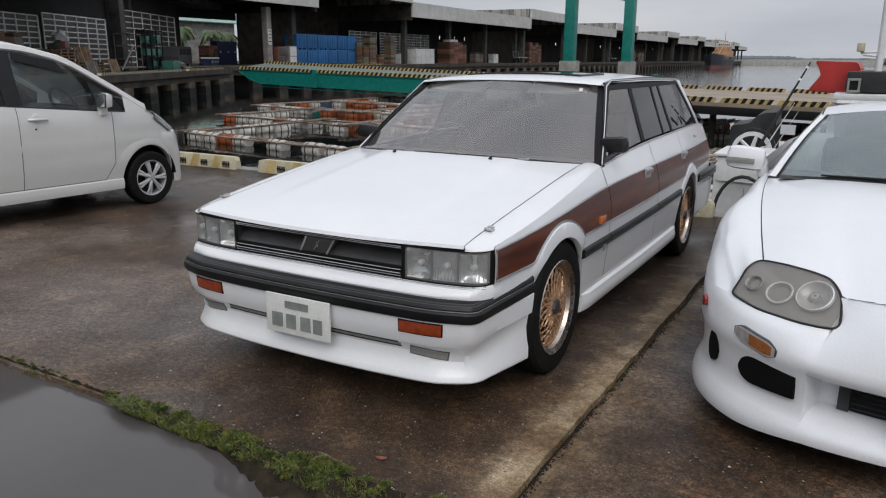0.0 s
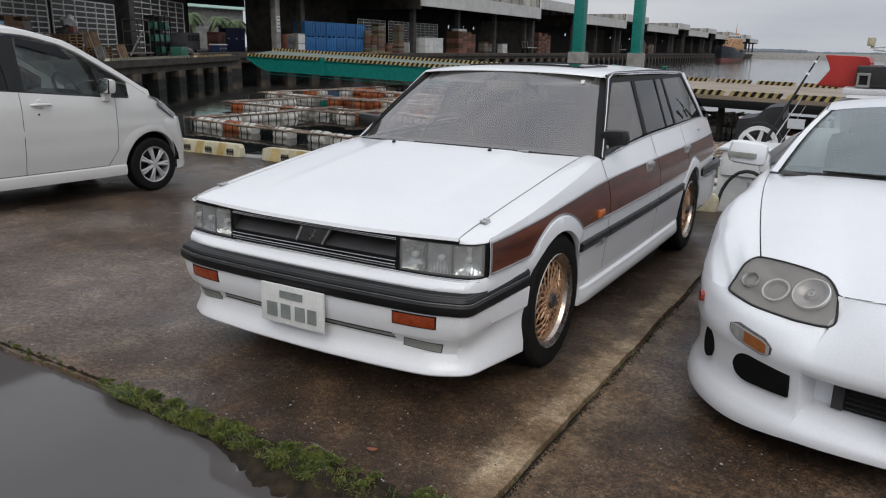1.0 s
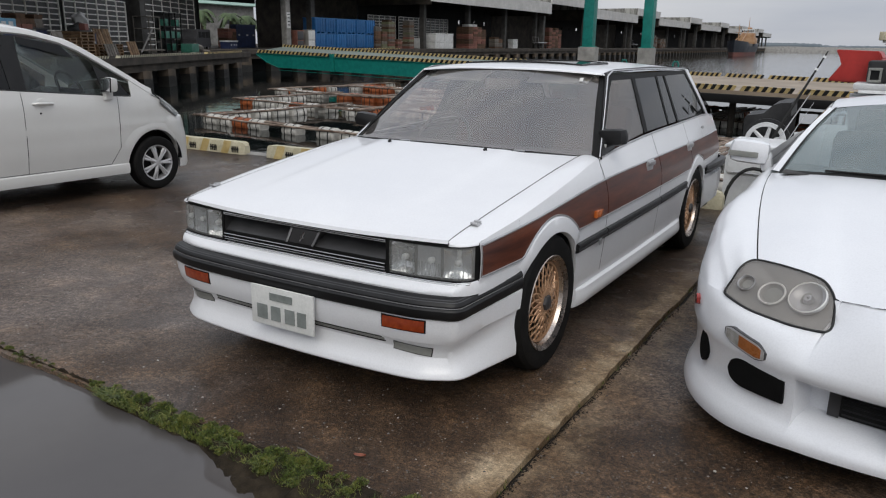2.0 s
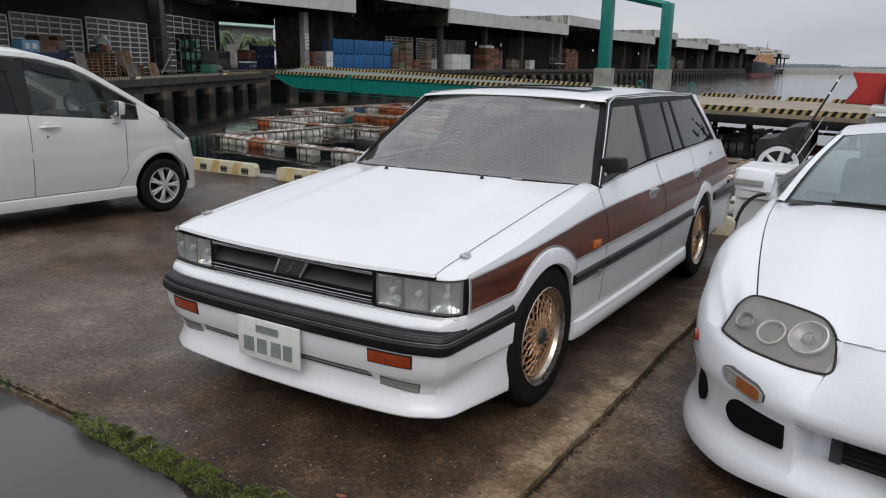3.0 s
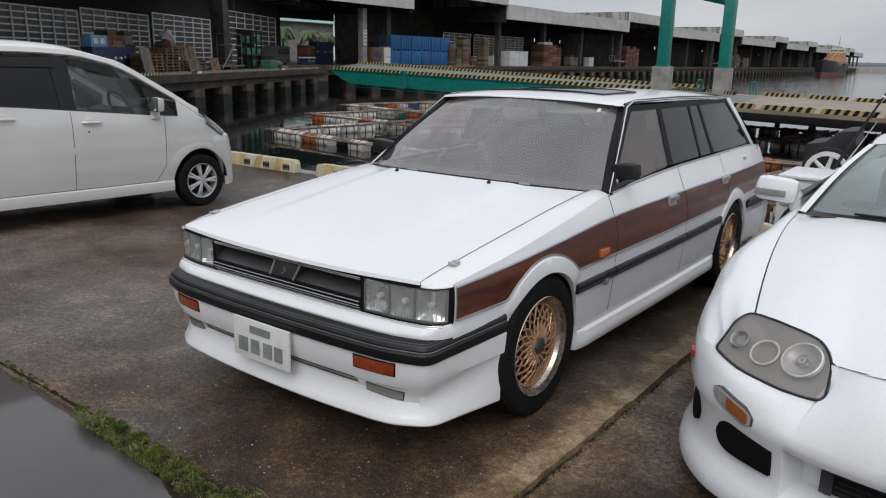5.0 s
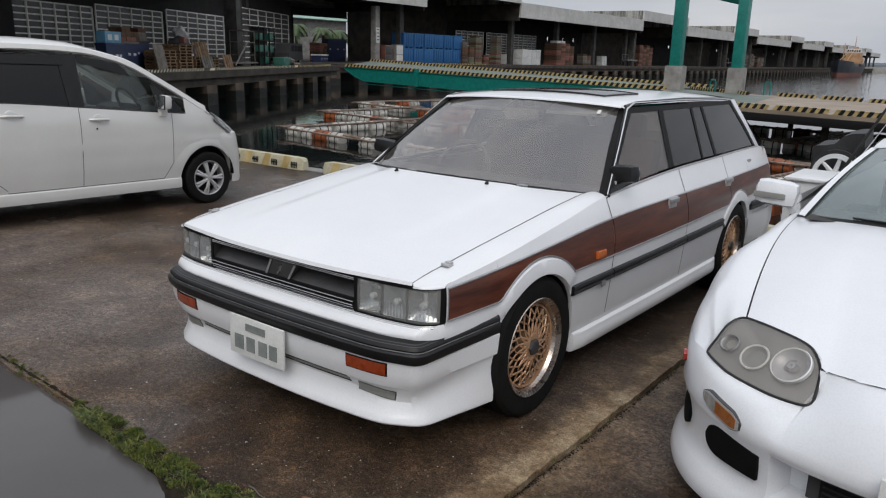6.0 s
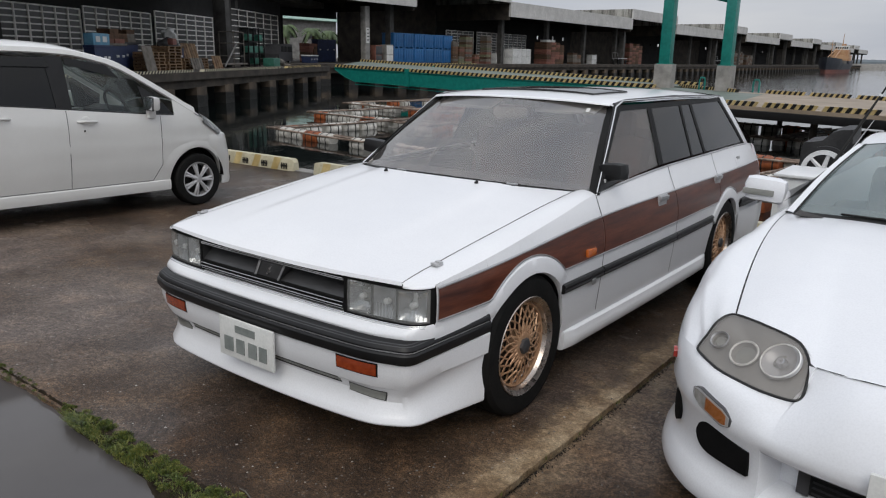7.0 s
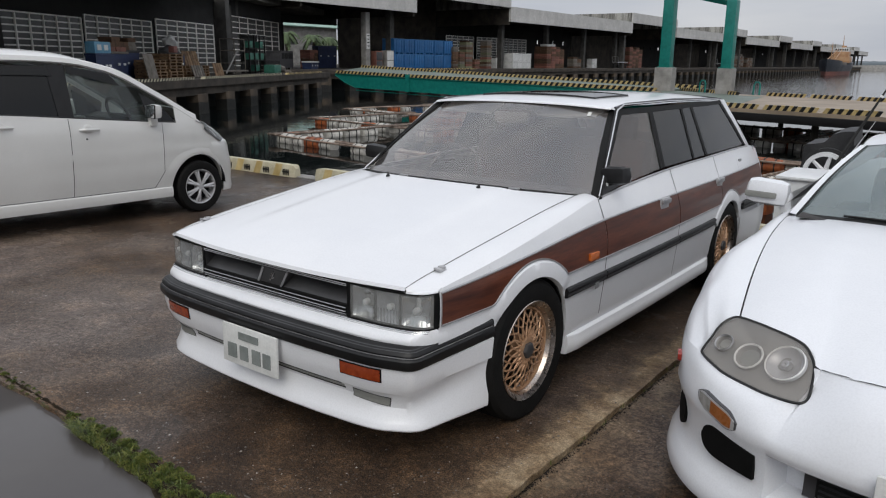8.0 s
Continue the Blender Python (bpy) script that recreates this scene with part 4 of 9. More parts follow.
def nose(s, d, z, run=NOSE_RUN):
    """The point d metres inside the bumper line, s metres from its middle, at height z."""
    tx, ty, end = run
    q = min(abs(s), end)
    x, y = spline(tx, q), spline(ty, q)
    dx, dy = spline(tx, min(q + 0.01, end)) - spline(tx, max(q - 0.01, 0)), spline(ty, min(q + 0.01, end)) - spline(ty, max(q - 0.01, 0))
    k = math.hypot(dx, dy) or 1
    x, y = x - d * dy / k, y + d * dx / k
    return ((x if s >= 0 else -x), y, z)


def aside(s):
    """0 on the nose, growing to 1 at the front wheel."""
    return max(0.0, min(1.0, (abs(s) - CORNER) / (NOSE_END - CORNER)))


# the spoiler's section: height, share of the lip's line, inset
SECTION = [(0.420, 0.0, 0.050), (0.414, 0.0, 0.014), (0.372, 0.05, 0.016), (0.338, 0.15, 0.020), (0.312, 0.3, 0.026), (0.300, 0.40, 0.036), (0.272, 0.62, 0.044), (0.244, 0.8, 0.040), (0.218, 0.93, 0.026), (0.194, 1.0, 0.010), (0.178, 1.0, 0.001), (0.170, 1.0, 0.0), (0.164, 1.0, 0.004), (0.162, 1.0, 0.03), (0.170, 1.0, 0.16)]


def apron_at(s, z, w, d):
    """A point of the spoiler: its crease climbs and fades along the flank."""
    k = aside(s)
    a = Vector(nose(s, 0, 0))
    b = Vector(nose(s * LIP_RUN[2] / NOSE_END, 0, 0, LIP_RUN))
    w, d = w + (min(1.0, max(0.0, (0.414 - z) / 0.25)) - w) * k, d * (1 - 0.8 * k)
    edge_in = Vector(nose(s, d, 0)) - a
    lift = (0.026 if z > 0.40 else 0.065 if 0.29 < z < 0.33 else 0.045 if 0.20 < z < 0.29 else 0.02 if z > 0.33 else -0.008) * k
    p = a.lerp(b, w) + edge_in
    return p.x, p.y, z + lift


def apron_z(s, z, proud=0.0):
    """The point of the spoiler's face at height z."""
    for (z1, w1, d1), (z0, w0, d0) in zip(SECTION[1:], SECTION[2:]):
        if z0 <= z <= z1:
            u = (z - z0) / (z1 - z0)
            return apron_at(s, z, w0 + (w1 - w0) * u, d0 + (d1 - d0) * u + proud)
    return apron_at(s, z, 1.0, proud)


def patch(name, s0, s1, lo, hi, depth, material, parent, label="", proud=-0.002, n=10):
    """A lens or panel that follows the spoiler's face; lo and hi give its heights by distance."""
    bm = bmesh.new()
    rows = []
    for s in span(s0, s1, n):
        zs = span(lo(abs(s)), hi(abs(s)), 4)
        rows.append([apron_z(s, z, proud) for z in zs] + [apron_z(s, z, proud + depth) for z in zs[::-1]])
    grid(bm, rows, close=True)
    bmesh.ops.holes_fill(bm, edges=bm.edges[:], sides=0)
    return part(name, bm, material, parent, label)


def mesh_wheel(name, parent, m, label):
    """A wheel of crossed gold spokes in a polished rim."""
    bm = bmesh.new()
    lathe(bm, [(-0.10, 0.205), (-0.105, 0.25), (-0.10, 0.285), (-0.08, 0.301), (-0.05, 0.3045), (-0.034, 0.3055), (-0.030, 0.299), (-0.026, 0.3055), (-0.004, 0.3055), (0.0, 0.299), (0.004, 0.3055), (0.026, 0.3055), (0.030, 0.299), (0.034, 0.3055), (0.05, 0.3045), (0.08, 0.301), (0.097, 0.285), (0.102, 0.25), (0.094, 0.212), (0.08, 0.205)], 56)
    w = part(name, bm, M["tyre"], parent, label, m=m)
    bm = bmesh.new()
    lathe(bm, [(-0.09, 0.19), (-0.06, 0.178), (0.045, 0.168), (0.052, 0.176), (0.06, 0.182), (0.085, 0.190), (0.095, 0.206), (0.099, 0.211), (0.096, 0.2135), (0.08, 0.207)], 56)
    part("rim", bm, M["rimlip"], w, "polished bronze-tinted stepped rim lip")
    bm = bmesh.new()
    lathe(bm, [(0.052, 0.170), (0.066, 0.172), (0.068, 0.180), (0.056, 0.183)], 48)
    n = 20
    for k in range(n):
        for tw in (-1, 1):
            a, b = 2 * math.pi * k / n, 2 * math.pi * (k + tw * 2.1) / n
            p0 = Vector((0.078, 0.046 * math.cos(a), 0.046 * math.sin(a)))
            p1 = Vector((0.072, 0.112 * math.cos((a + b) / 2), 0.112 * math.sin((a + b) / 2)))
            p2 = Vector((0.058, 0.174 * math.cos(b), 0.174 * math.sin(b)))
            tube(bm, [p0, p1, p2], [0.0054, 0.0042, 0.0050], 5)
    lathe(bm, [(0.03, 0.0), (0.03, 0.06), (0.072, 0.060), (0.082, 0.05), (0.082, 0.0)], 24)
    part("spokes", bm, M["gold"], w, "gold crossed mesh spokes")
    bm = bmesh.new()
    lathe(bm, [(0.08, 0.0), (0.08, 0.036), (0.094, 0.034), (0.098, 0.026), (0.098, 0.0)], 6)
    part("centre_cap", bm, M["greytrim"], w, "dark grey hexagonal centre cap")
    bm = bmesh.new()
    lathe(bm, [(-0.02, 0.0), (-0.02, 0.135), (0.0, 0.135), (0.0, 0.0)], 30)
    part("brake_disc", bm, M["rubber"], w)
    return w


def wagon():
    car = thing("estate_car", APRON.copy(), "white estate car with wood-panelled sides and gold mesh wheels", "car", "parked cars")
    R_ARCH = 0.318
    # ---- body sides
    body = None
    for s in (1, -1):
        bm = bmesh.new()
        side_sheet(bm, s, stations(-0.30, 3.60, R_ARCH), lambda y: max(0.20, arch(y, R_ARCH)), lambda y: spline(BELT, y), 14)
        panel = part("side_panel", bm, M["white"], car, angle=30)
        body = body or panel
        # nose quarter between bumper and lamp corner
        bm = bmesh.new()
        side_sheet(bm, s, span(-0.578, -0.30, 9), lambda y: 0.44, lambda y: spline(BELT, y), 8)
        part("nose_quarter", bm, M["white"], panel, angle=30)
        # rear quarter round the corner
        bm = bmesh.new()
        rows = []
        for u in span(0, 1, 12):
            a = u * math.pi / 2
            rows.append([(s * (wide(3.6, z) - 0.10 * (1 - math.cos(a))) if u < 1 else s * (wide(3.6, z) - 0.10), 3.6 + 0.12 * math.sin(a), z) for z in span(0.30, 0.90, 6)])
        grid(bm, rows)
        part("rear_quarter", bm, M["white"], panel, angle=30)
        # rolled edge inside each arch
        for wy in WHEEL_Y:
            bm = bmesh.new()
            rows = []
            for k in range(29):
                a = math.pi * (0.16 + 0.84 * k / 28) if wy == 0 else math.pi * k / 28
                y, z = wy - R_ARCH * math.cos(a), 0.30 + R_ARCH * math.sin(a)
                rows.append([(s * wide(y, z), y, z), (s * (wide(y, z) - 0.012), y, z - 0.004 * math.sin(a)), (s * (wide(y, z) - 0.020), y, z + 0.006)])
            grid(bm, rows)
            part("arch_return", bm, M["white"], panel, angle=30)
    # raised wheel-arch lips
    for s in (1, -1):
        for wy in WHEEL_Y:
            bm = bmesh.new()
            rows = []
            for k in range(41):
                a = math.pi * (0.205 + (0.785 - 0.205) * k / 40) if wy == 0 else math.pi * (0.19 + 0.64 * k / 40)
                fade = min(1.0, 0.15 + k / 8, 0.25 + (40 - k) / 4) if wy == 0 else 1.0
                row = []
                for r, off in ((R_ARCH - 0.002, 0.0), (R_ARCH + 0.002, 0.012), (R_ARCH + 0.03, 0.013), (R_ARCH + 0.062, 0.010), (R_ARCH + 0.072, 0.001)):
                    y, z = wy - r * math.cos(a), max(0.205, 0.30 + r * math.sin(a))
                    row.append((s * (wide(y, z) + off * fade), y, z))
                rows.append(row)
            grid(bm, rows)
            part("arch_lip", bm, M["white"], body)
    # dark wheel wells
    bm = bmesh.new()
    for wy in WHEEL_Y:
        for s in (1, -1):
            rows = [[(s * x, wy - (R_ARCH + 0.01) * math.cos(math.pi * k / 20), 0.30 + (R_ARCH + 0.012) * math.sin(math.pi * k / 20)) for x in (0.783, 0.45)] for k in range(21)]
            grid(bm, rows)
            bm.faces.new([bm.verts.new((s * 0.5, wy - 0.34 * math.cos(math.pi * k / 20), 0.30 + 0.34 * math.sin(math.pi * k / 20))) for k in range(21)])
    box(bm, -0.72, 0.72, -0.6, 3.6, 0.17, 0.21)
    part("underbody", bm, M["rubber"], car)
    # ---- wood film with a bright keyline, cut by the arch lips and the door gaps
    for s in (1, -1):
        for k, (y0, y1) in enumerate(((-0.572, 0.652), (0.66, 1.612), (1.62, 2.42), (2.428, 3.585))):
            bm = bmesh.new()
            r = R_ARCH + 0.074
            side_sheet(bm, s, stations(y0, y1, r, 0.04), lambda y: max(spline(WOODLOW, y), arch(y, r)), lambda y: spline(WOODTOP, y), 6, 0.004)
            thick(bm, 0.003)
            part("wood_panel", bm, M["wood"], body, "dark red-brown woodgrain side panel")
        bm = bmesh.new()
        for top in (True, False):
            rows = []
            r = R_ARCH + 0.074
            for y in stations(-0.575, 3.59, r, 0.04):
                z = spline(WOODTOP, y) if top else max(spline(WOODLOW, y), arch(y, r))
                e = 0.004
                rows.append([(s * (wide(y, z - e) + 0.003), y, z - e), (s * (wide(y, z) + 0.0085), y, z - e * 0.5), (s * (wide(y, z) + 0.0085), y, z + e * 0.5), (s * (wide(y, z + e) + 0.003), y, z + e)])
            grid(bm, rows)
        tube(bm, [(s * (wide(-0.575, z) + 0.006), -0.575, z) for z in span(0.556, 0.676, 6)], 0.0016, 5)
        part("keyline", bm, M["silver"], body, "thin silver keyline round the wood panel")
    # ---- black rub strip on the doors and quarters
    for s in (1, -1):
        for y0, y1 in ((0.268, 0.652), (0.660, 1.612), (1.62, 2.285), (2.95, 3.62)):
            bm = bmesh.new()
            base_z = lambda y: 0.470 + 0.0155 * (y - 0.33)
            prof = ((0.0, 0.0), (0.014, 0.003), (0.019, 0.014), (0.015, 0.020), (0.015, 0.026), (0.019, 0.032), (0.014, 0.043), (0.0, 0.046))
            rows = [[(s * (wide(y, base_z(y) + dz) + o), y, base_z(y) + dz) for o, dz in prof] for y in span(y0, y1, 14)]
            vs = grid(bm, rows)
            bm.faces.new(vs[0]), bm.faces.new(vs[-1][::-1])
            part("rub_strip", bm, M["rubber"], body)
    # ---- side skirts
    for s in (1, -1):
        bm = bmesh.new()
        prof = ((0.0, 0.272), (0.012, 0.268), (0.018, 0.262), (0.019, 0.254), (0.024, 0.240), (0.028, 0.222), (0.026, 0.196), (0.018, 0.184), (-0.02, 0.178), (-0.10, 0.180))
        rows = [[(s * (wide(y, 0.30) - 0.004 + o * min(1.0, 0.35 + (y - 0.345) / 0.12, 0.35 + (2.29 - y) / 0.10)), y, z + 0.006 * (y - 0.36)) for o, z in prof] for y in [0.345, 0.36, 0.38, 0.40, 0.43, 0.47] + span(0.55, 2.15, 16) + [2.2, 2.24, 2.27, 2.285]]
        vs = grid(bm, rows)
        bm.faces.new(vs[0]), bm.faces.new(vs[-1][::-1])
        part("side_skirt", bm, M["white"], car)
    # ---- wings and bonnet
    for s in (1, -1):
        bm = bmesh.new()
        rows = []
        for y in [-0.664, -0.650, -0.635, -0.615] + span(-0.59, 0.655, 26):
            zb = spline(BELT, y) if y > -0.58 else 0.684
            x1, x0 = (wide(y, zb) if y > -0.58 else lerp([(-0.664, 0.692), (-0.650, 0.710), (-0.635, 0.727), (-0.615, 0.745), (-0.58, 0.765)], y)), 0.6865
            z0 = max(hood_z(0.688, y), 0.686) if y < 0.58 else hood_z(0.688, 0.58)
            rows.append([(s * (x1 + (x0 - x1) * u), y, zb + (z0 - zb) * (1 - (1 - u) ** lerp([(-0.664, 1.25), (-0.58, 1.7), (-0.42, 2.2), (-0.2, 2.4)], y))) for u in [0, 0.05, 0.10, 0.16, 0.22, 0.30, 0.38, 0.48, 0.60, 0.75, 0.88, 1]])
        grid(bm, rows)
        # its rolled leading edge over the lamp
        lead = lambda x: spline([(0.6, -0.678), (0.704, -0.656), (0.734, -0.641), (0.755, -0.612), (0.7665, -0.580), (0.7685, -0.560)], x)
        grid(bm, [[(s * x, lead(x) + 0.012, 0.675), (s * x, lead(x) - 0.002, 0.6775), (s * x, lead(x) - 0.002, 0.6805), (s * (x - 0.002), lead(x) + 0.005, 0.685), (s * (x - 0.006), lead(x) + 0.024, 0.6885)] for x in [0.6865, 0.70, 0.715, 0.73, 0.743, 0.755, 0.7615, 0.7665]])
        part("wing", bm, M["white"], body, angle=60)
    bm = bmesh.new()
    rows = []
    for x in span(-0.6835, 0.6835, 45):
        yf, yr = -0.706 + 0.040 * (abs(x) / 0.68) ** 2.6, 0.355 + 0.21 * (abs(x) / 0.68) ** 2.2
        line = [(x, yf + 0.014, hood_z(x, yf) - 0.013), (x, yf + 0.002, hood_z(x, yf) - 0.010)]
        line += [(x, y, hood_z(x, y)) for y in [yf + 0.008] + span(yf + 0.03, yr, 22)]
        line += [(x, yr + 0.004, hood_z(x, yr) - 0.02)]
        rows.append(line)
    grid(bm, rows)
    bonnet = part("bonnet", bm, M["white"], car, angle=40)
    for s in (1, -1):
        bm = bmesh.new()
        grid(bm, [[(s * 0.6832, y, hood_z(0.6832, y) + 0.001), (s * 0.6868, y, hood_z(0.6868, y) + 0.001)] for y in span(-0.665, 0.575, 24)])
        part("shut_line", bm, M["seam"], body)
        for y0 in (0.656, 1.616, 2.424):
            bm = bmesh.new()
            zs = span(0.30 if y0 < 2 else 0.62, spline(BELT, y0), 14)
            grid(bm, [[(s * (wide(y0 - 0.003, z) + 0.0012), y0 - 0.003, z), (s * (wide(y0 + 0.003, z) + 0.0012), y0 + 0.003, z)] for z in zs])
            part("shut_line", bm, M["seam"], body)
    for x in (-0.287, 0.287):
        bm = bmesh.new()
        tube(bm, [(0, 0, -0.01), (0, 0, 0.004), (0, 0.004, 0.012)], [0.012, 0.011, 0.006], 8)
        part("washer_nozzle", bm, M["rubber"], bonnet, m=pose(x, 0.346, hood_z(x, 0.346)))
    for s in (1, -1):
        bm = bmesh.new()
        obox(bm, pose(s * 0.70, -0.487, hood_z(0.688, -0.487) + 0.004, -9, s * 8, 0), 0.030, 0.042, 0.010, 0.003)
        obox(bm, pose(s * 0.70, -0.475, hood_z(0.688, -0.487) + 0.011, -3, s * 8, 0), 0.022, 0.022, 0.007, 0.002)
        part("wing_peg", bm, M["whitealloy"], body, "small bright peg on the wing")
    # ---- front: lamps, grille, bumper
    bm = bmesh.new()
    FRONT = lambda x: spline([(0, -0.694), (0.30, -0.693), (0.43, -0.690), (0.587, -0.680), (0.704, -0.656), (0.734, -0.641), (0.755, -0.612), (0.7665, -0.580)], abs(x))
    rows = [[(x, FRONT(x) + 0.075, 0.690), (x, FRONT(x) + 0.08, 0.52)] for x in span(-0.735, 0.735, 40)]
    grid(bm, rows)
    part("lamp_panel", bm, M["rubber"], body)
    # white upper bumper, its lower edge standing proud of the lamps
    bm = bmesh.new()
    rows = []
    inner = [(x, FRONT(x)) for x in span(0.0, 0.70, 22)] + [(0.716, -0.6525), (0.732, -0.643), (0.746, -0.629), (0.756, -0.612), (0.763, -0.595), (0.768, -0.574)]
    in_x, in_y, in_end = run_of(inner)
    in_turn = in_end - 0.112
    for s in span(-0.945, 0.945, 120):
        q, sg = abs(s), (1 if s >= 0 else -1)
        k = aside(s)
        out_x = abs(nose(s, 0, 0)[0])
        r = in_turn * min(1.0, q / 0.70) if q < 0.70 else in_turn + 0.112 * (q - 0.70) / 0.245
        ix, iy = lerp(in_x, r), lerp(in_y, r)
        if q < 0.66:
            ix, iy = out_x, FRONT(out_x)
        elif q < 0.70:
            u = (q - 0.66) / 0.04
            ix, iy = out_x + (ix - out_x) * u, FRONT(out_x) + (iy - FRONT(out_x)) * u
        d = 0.046 + (0.007 - 0.046) * max(0.0, min(1.0, (q - 0.785) / 0.10))
        a, b = Vector((sg * ix, iy, 0.0)), Vector(nose(s, d, 0.0))
        back = Vector((sg * ix, iy + 0.02, 0.0)).lerp(Vector((sg * (ix - 0.02), iy, 0.0)), max(0.0, min(1.0, (q - 0.72) / 0.15)))
        line = [(back, 0.5395), (a, 0.5385), (a.lerp(b, 0.3), 0.5345), (a.lerp(b, 0.72), 0.523), (a.lerp(b, 0.93), 0.514), (b, 0.505), (a.lerp(b, 0.93), 0.496), (a.lerp(b, 0.85), 0.490)]
        rows.append([(v.x, v.y, z + 0.022 * k) for v, z in line])
    grid(bm, rows)
    bump = part("bumper", bm, M["white"], car, angle=30)
    # bright beads along the top of the bumper under the lamps
    for z, d in ((0.5415, 0.004), (0.5355, 0.009)):
        bm = bmesh.new()
        tube(bm, [(x, FRONT(x) - d, z) for x in span(-0.755, 0.755, 44)], 0.0022, 5)
        part("bright_bead", bm, M["chrome"], bump)
    # black strip: a broad sloping upper face, a bright bead, and a blunt lower edge
    bm = bmesh.new()
    prof = [(0.060, 0.497), (0.050, 0.4985), (0.036, 0.496), (0.022, 0.488), (0.012, 0.478), (0.008, 0.470), (0.010, 0.466), (0.010, 0.461), (0.004, 0.459), (-0.001, 0.453), (-0.001, 0.430), (0.004, 0.420), (0.016, 0.414), (0.07, 0.414)]
    grid(bm, [[nose(s, d * (1 - 0.45 * aside(s)), z + 0.028 * aside(s)) for d, z in prof] for s in span(-NOSE_END, NOSE_END, 110)])
    strip = part("bumper_strip", bm, M["rubber"], bump, "black ribbed bumper strip", angle=28)
    bm = bmesh.new()
    grid(bm, [[nose(s, 0.0075 - 0.004 * aside(s), z + 0.028 * aside(s)) for z in (0.4615, 0.4655)] for s in span(-NOSE_END + 0.01, NOSE_END - 0.01, 110)])
    part("bumper_bead", bm, M["silver"], strip, "thin bright bead")
    bm = bmesh.new()
    for z, d in ((0.4835, 0.0185), (0.490, 0.026)):
        grid(bm, [[nose(s, (d + o) * (1 - 0.45 * aside(s)) - 0.0012, z + dz + 0.028 * aside(s)) for o, dz in ((0.001, 0.0012), (-0.0012, 0.0), (-0.002, -0.0012))] for s in span(-NOSE_END + 0.01, NOSE_END - 0.01, 110)])
    part("strip_rib", bm, M["greytrim"], strip)
    # spoiler: upright face over a crease, then a scooped flank out to the lip
    bm = bmesh.new()
    grid(bm, [[apron_at(s, z, w, d) for z, w, d in SECTION] for s in span(-NOSE_END, NOSE_END, 120)])
    spoiler = part("front_spoiler", bm, M["white"], car, angle=24)
    # lower intake: a shallow slot between two dark lines
    for z0, z1, key, e in ((0.304, 0.312, "blackfilm", 0.455), (0.285, 0.291, "blackfilm", 0.47), (0.291, 0.304, "fogcover", 0.465)):
        patch("intake_slot", -e, e, lambda q, z0=z0: z0 - 0.004 * q, lambda q, z1=z1: z1 - 0.004 * q, 0.012, M[key], spoiler, proud=-0.0012 if key == "blackfilm" else -0.0006, n=22)
    for s in (1, -1):
        a, b = (0.467, 0.643) if s > 0 else (-0.643, -0.467)
        frame_lo, frame_hi = (lambda q: 0.356), (lambda q: 0.410)
        rim_ = patch("indicator", a - 0.006, b + 0.006, frame_lo, frame_hi, 0.02, M["blackfilm"], bump, "dark amber indicator lens in a black rim", -0.0015)
        patch("lens", a, b, lambda q: 0.361, lambda q: 0.405, 0.02, M["redorange"], rim_, "dark amber lens", -0.005)
        a, b = (0.506, 0.683) if s > 0 else (-0.683, -0.506)
        lo, hi = (lambda q: 0.2605 - 0.07 * (q - 0.506)), (lambda q: 0.2985 - 0.06 * (q - 0.506))
        cov = patch("fog_lamp_cover", a, b, lo, hi, 0.012, M["greytrim"], spoiler, "grey fog lamp cover in a dark gap", -0.001)
        patch("cover_plate", a + 0.005, b - 0.005, lambda q: lo(q) + 0.004, lambda q: hi(q) - 0.004, 0.012, M["fogcover"], cov, "", -0.0035)
    bm = bmesh.new()
    box(bm, -0.165, 0.165, -0.806, -0.794, 0.262, 0.427, 0.004)
    plate = part("number_plate", bm, M["plate"], bump, "white number plate")
    for x0, x1, z0, z1 in ((-0.13, -0.075, 0.29, 0.35), (-0.055, -0.005, 0.29, 0.35), (0.02, 0.07, 0.29, 0.35), (0.085, 0.13, 0.29, 0.35), (-0.06, 0.06, 0.375, 0.405)):
        bm = bmesh.new()
        box(bm, x0, x1, -0.8095, -0.8065, z0, z1)
        part("plate_bar", bm, M["platebar"], plate)
    # headlamps: housing, three square reflectors, one flat lens in a dark frame
    for s in (1, -1):
        bm = bmesh.new()
        xs = span(0.432, 0.766, 16)
        f = lambda x: FRONT(x) + 0.004
        grid(bm, [[(s * x, f(x) + 0.004, 0.676), (s * x, f(x) + 0.040, 0.670), (s * x, f(x) + 0.042, 0.551), (s * x, f(x) + 0.004, 0.545)] for x in xs])
        lamp = part("headlamp", bm, M["lampgrey"], car, "rectangular glass headlamp")
        for x0, x1, z0, z1, dep, key in ((0.448, 0.548, 0.554, 0.667, 0.036, "chrome"), (0.560, 0.652, 0.554, 0.667, 0.030, "silver"), (0.662, 0.752, 0.556, 0.664, 0.026, "chrome")):
            bm = bmesh.new()
            rows = []
            for u in span(0, 1, 9):
                x = x0 + (x1 - x0) * u
                row = []
                for v in span(0, 1, 9):
                    e = max(abs(2 * u - 1), abs(2 * v - 1))
                    row.append((s * x, f(x) + 0.008 + dep * (1 - e ** 3.0), z0 + (z1 - z0) * v))
                rows.append(row)
            grid(bm, rows)
            bowl = part("reflector", bm, M[key], lamp)
            xm, zm = (x0 + x1) / 2, (z0 + z1) / 2
            bm = bmesh.new()
            tube(bm, [(s * xm, f(xm) + 0.034, zm), (s * xm, f(xm) + 0.016, zm), (s * xm, f(xm) + 0.012, zm)], [0.012, 0.012, 0.004], 12)
            part("bulb", bm, M["whitebox"], bowl)
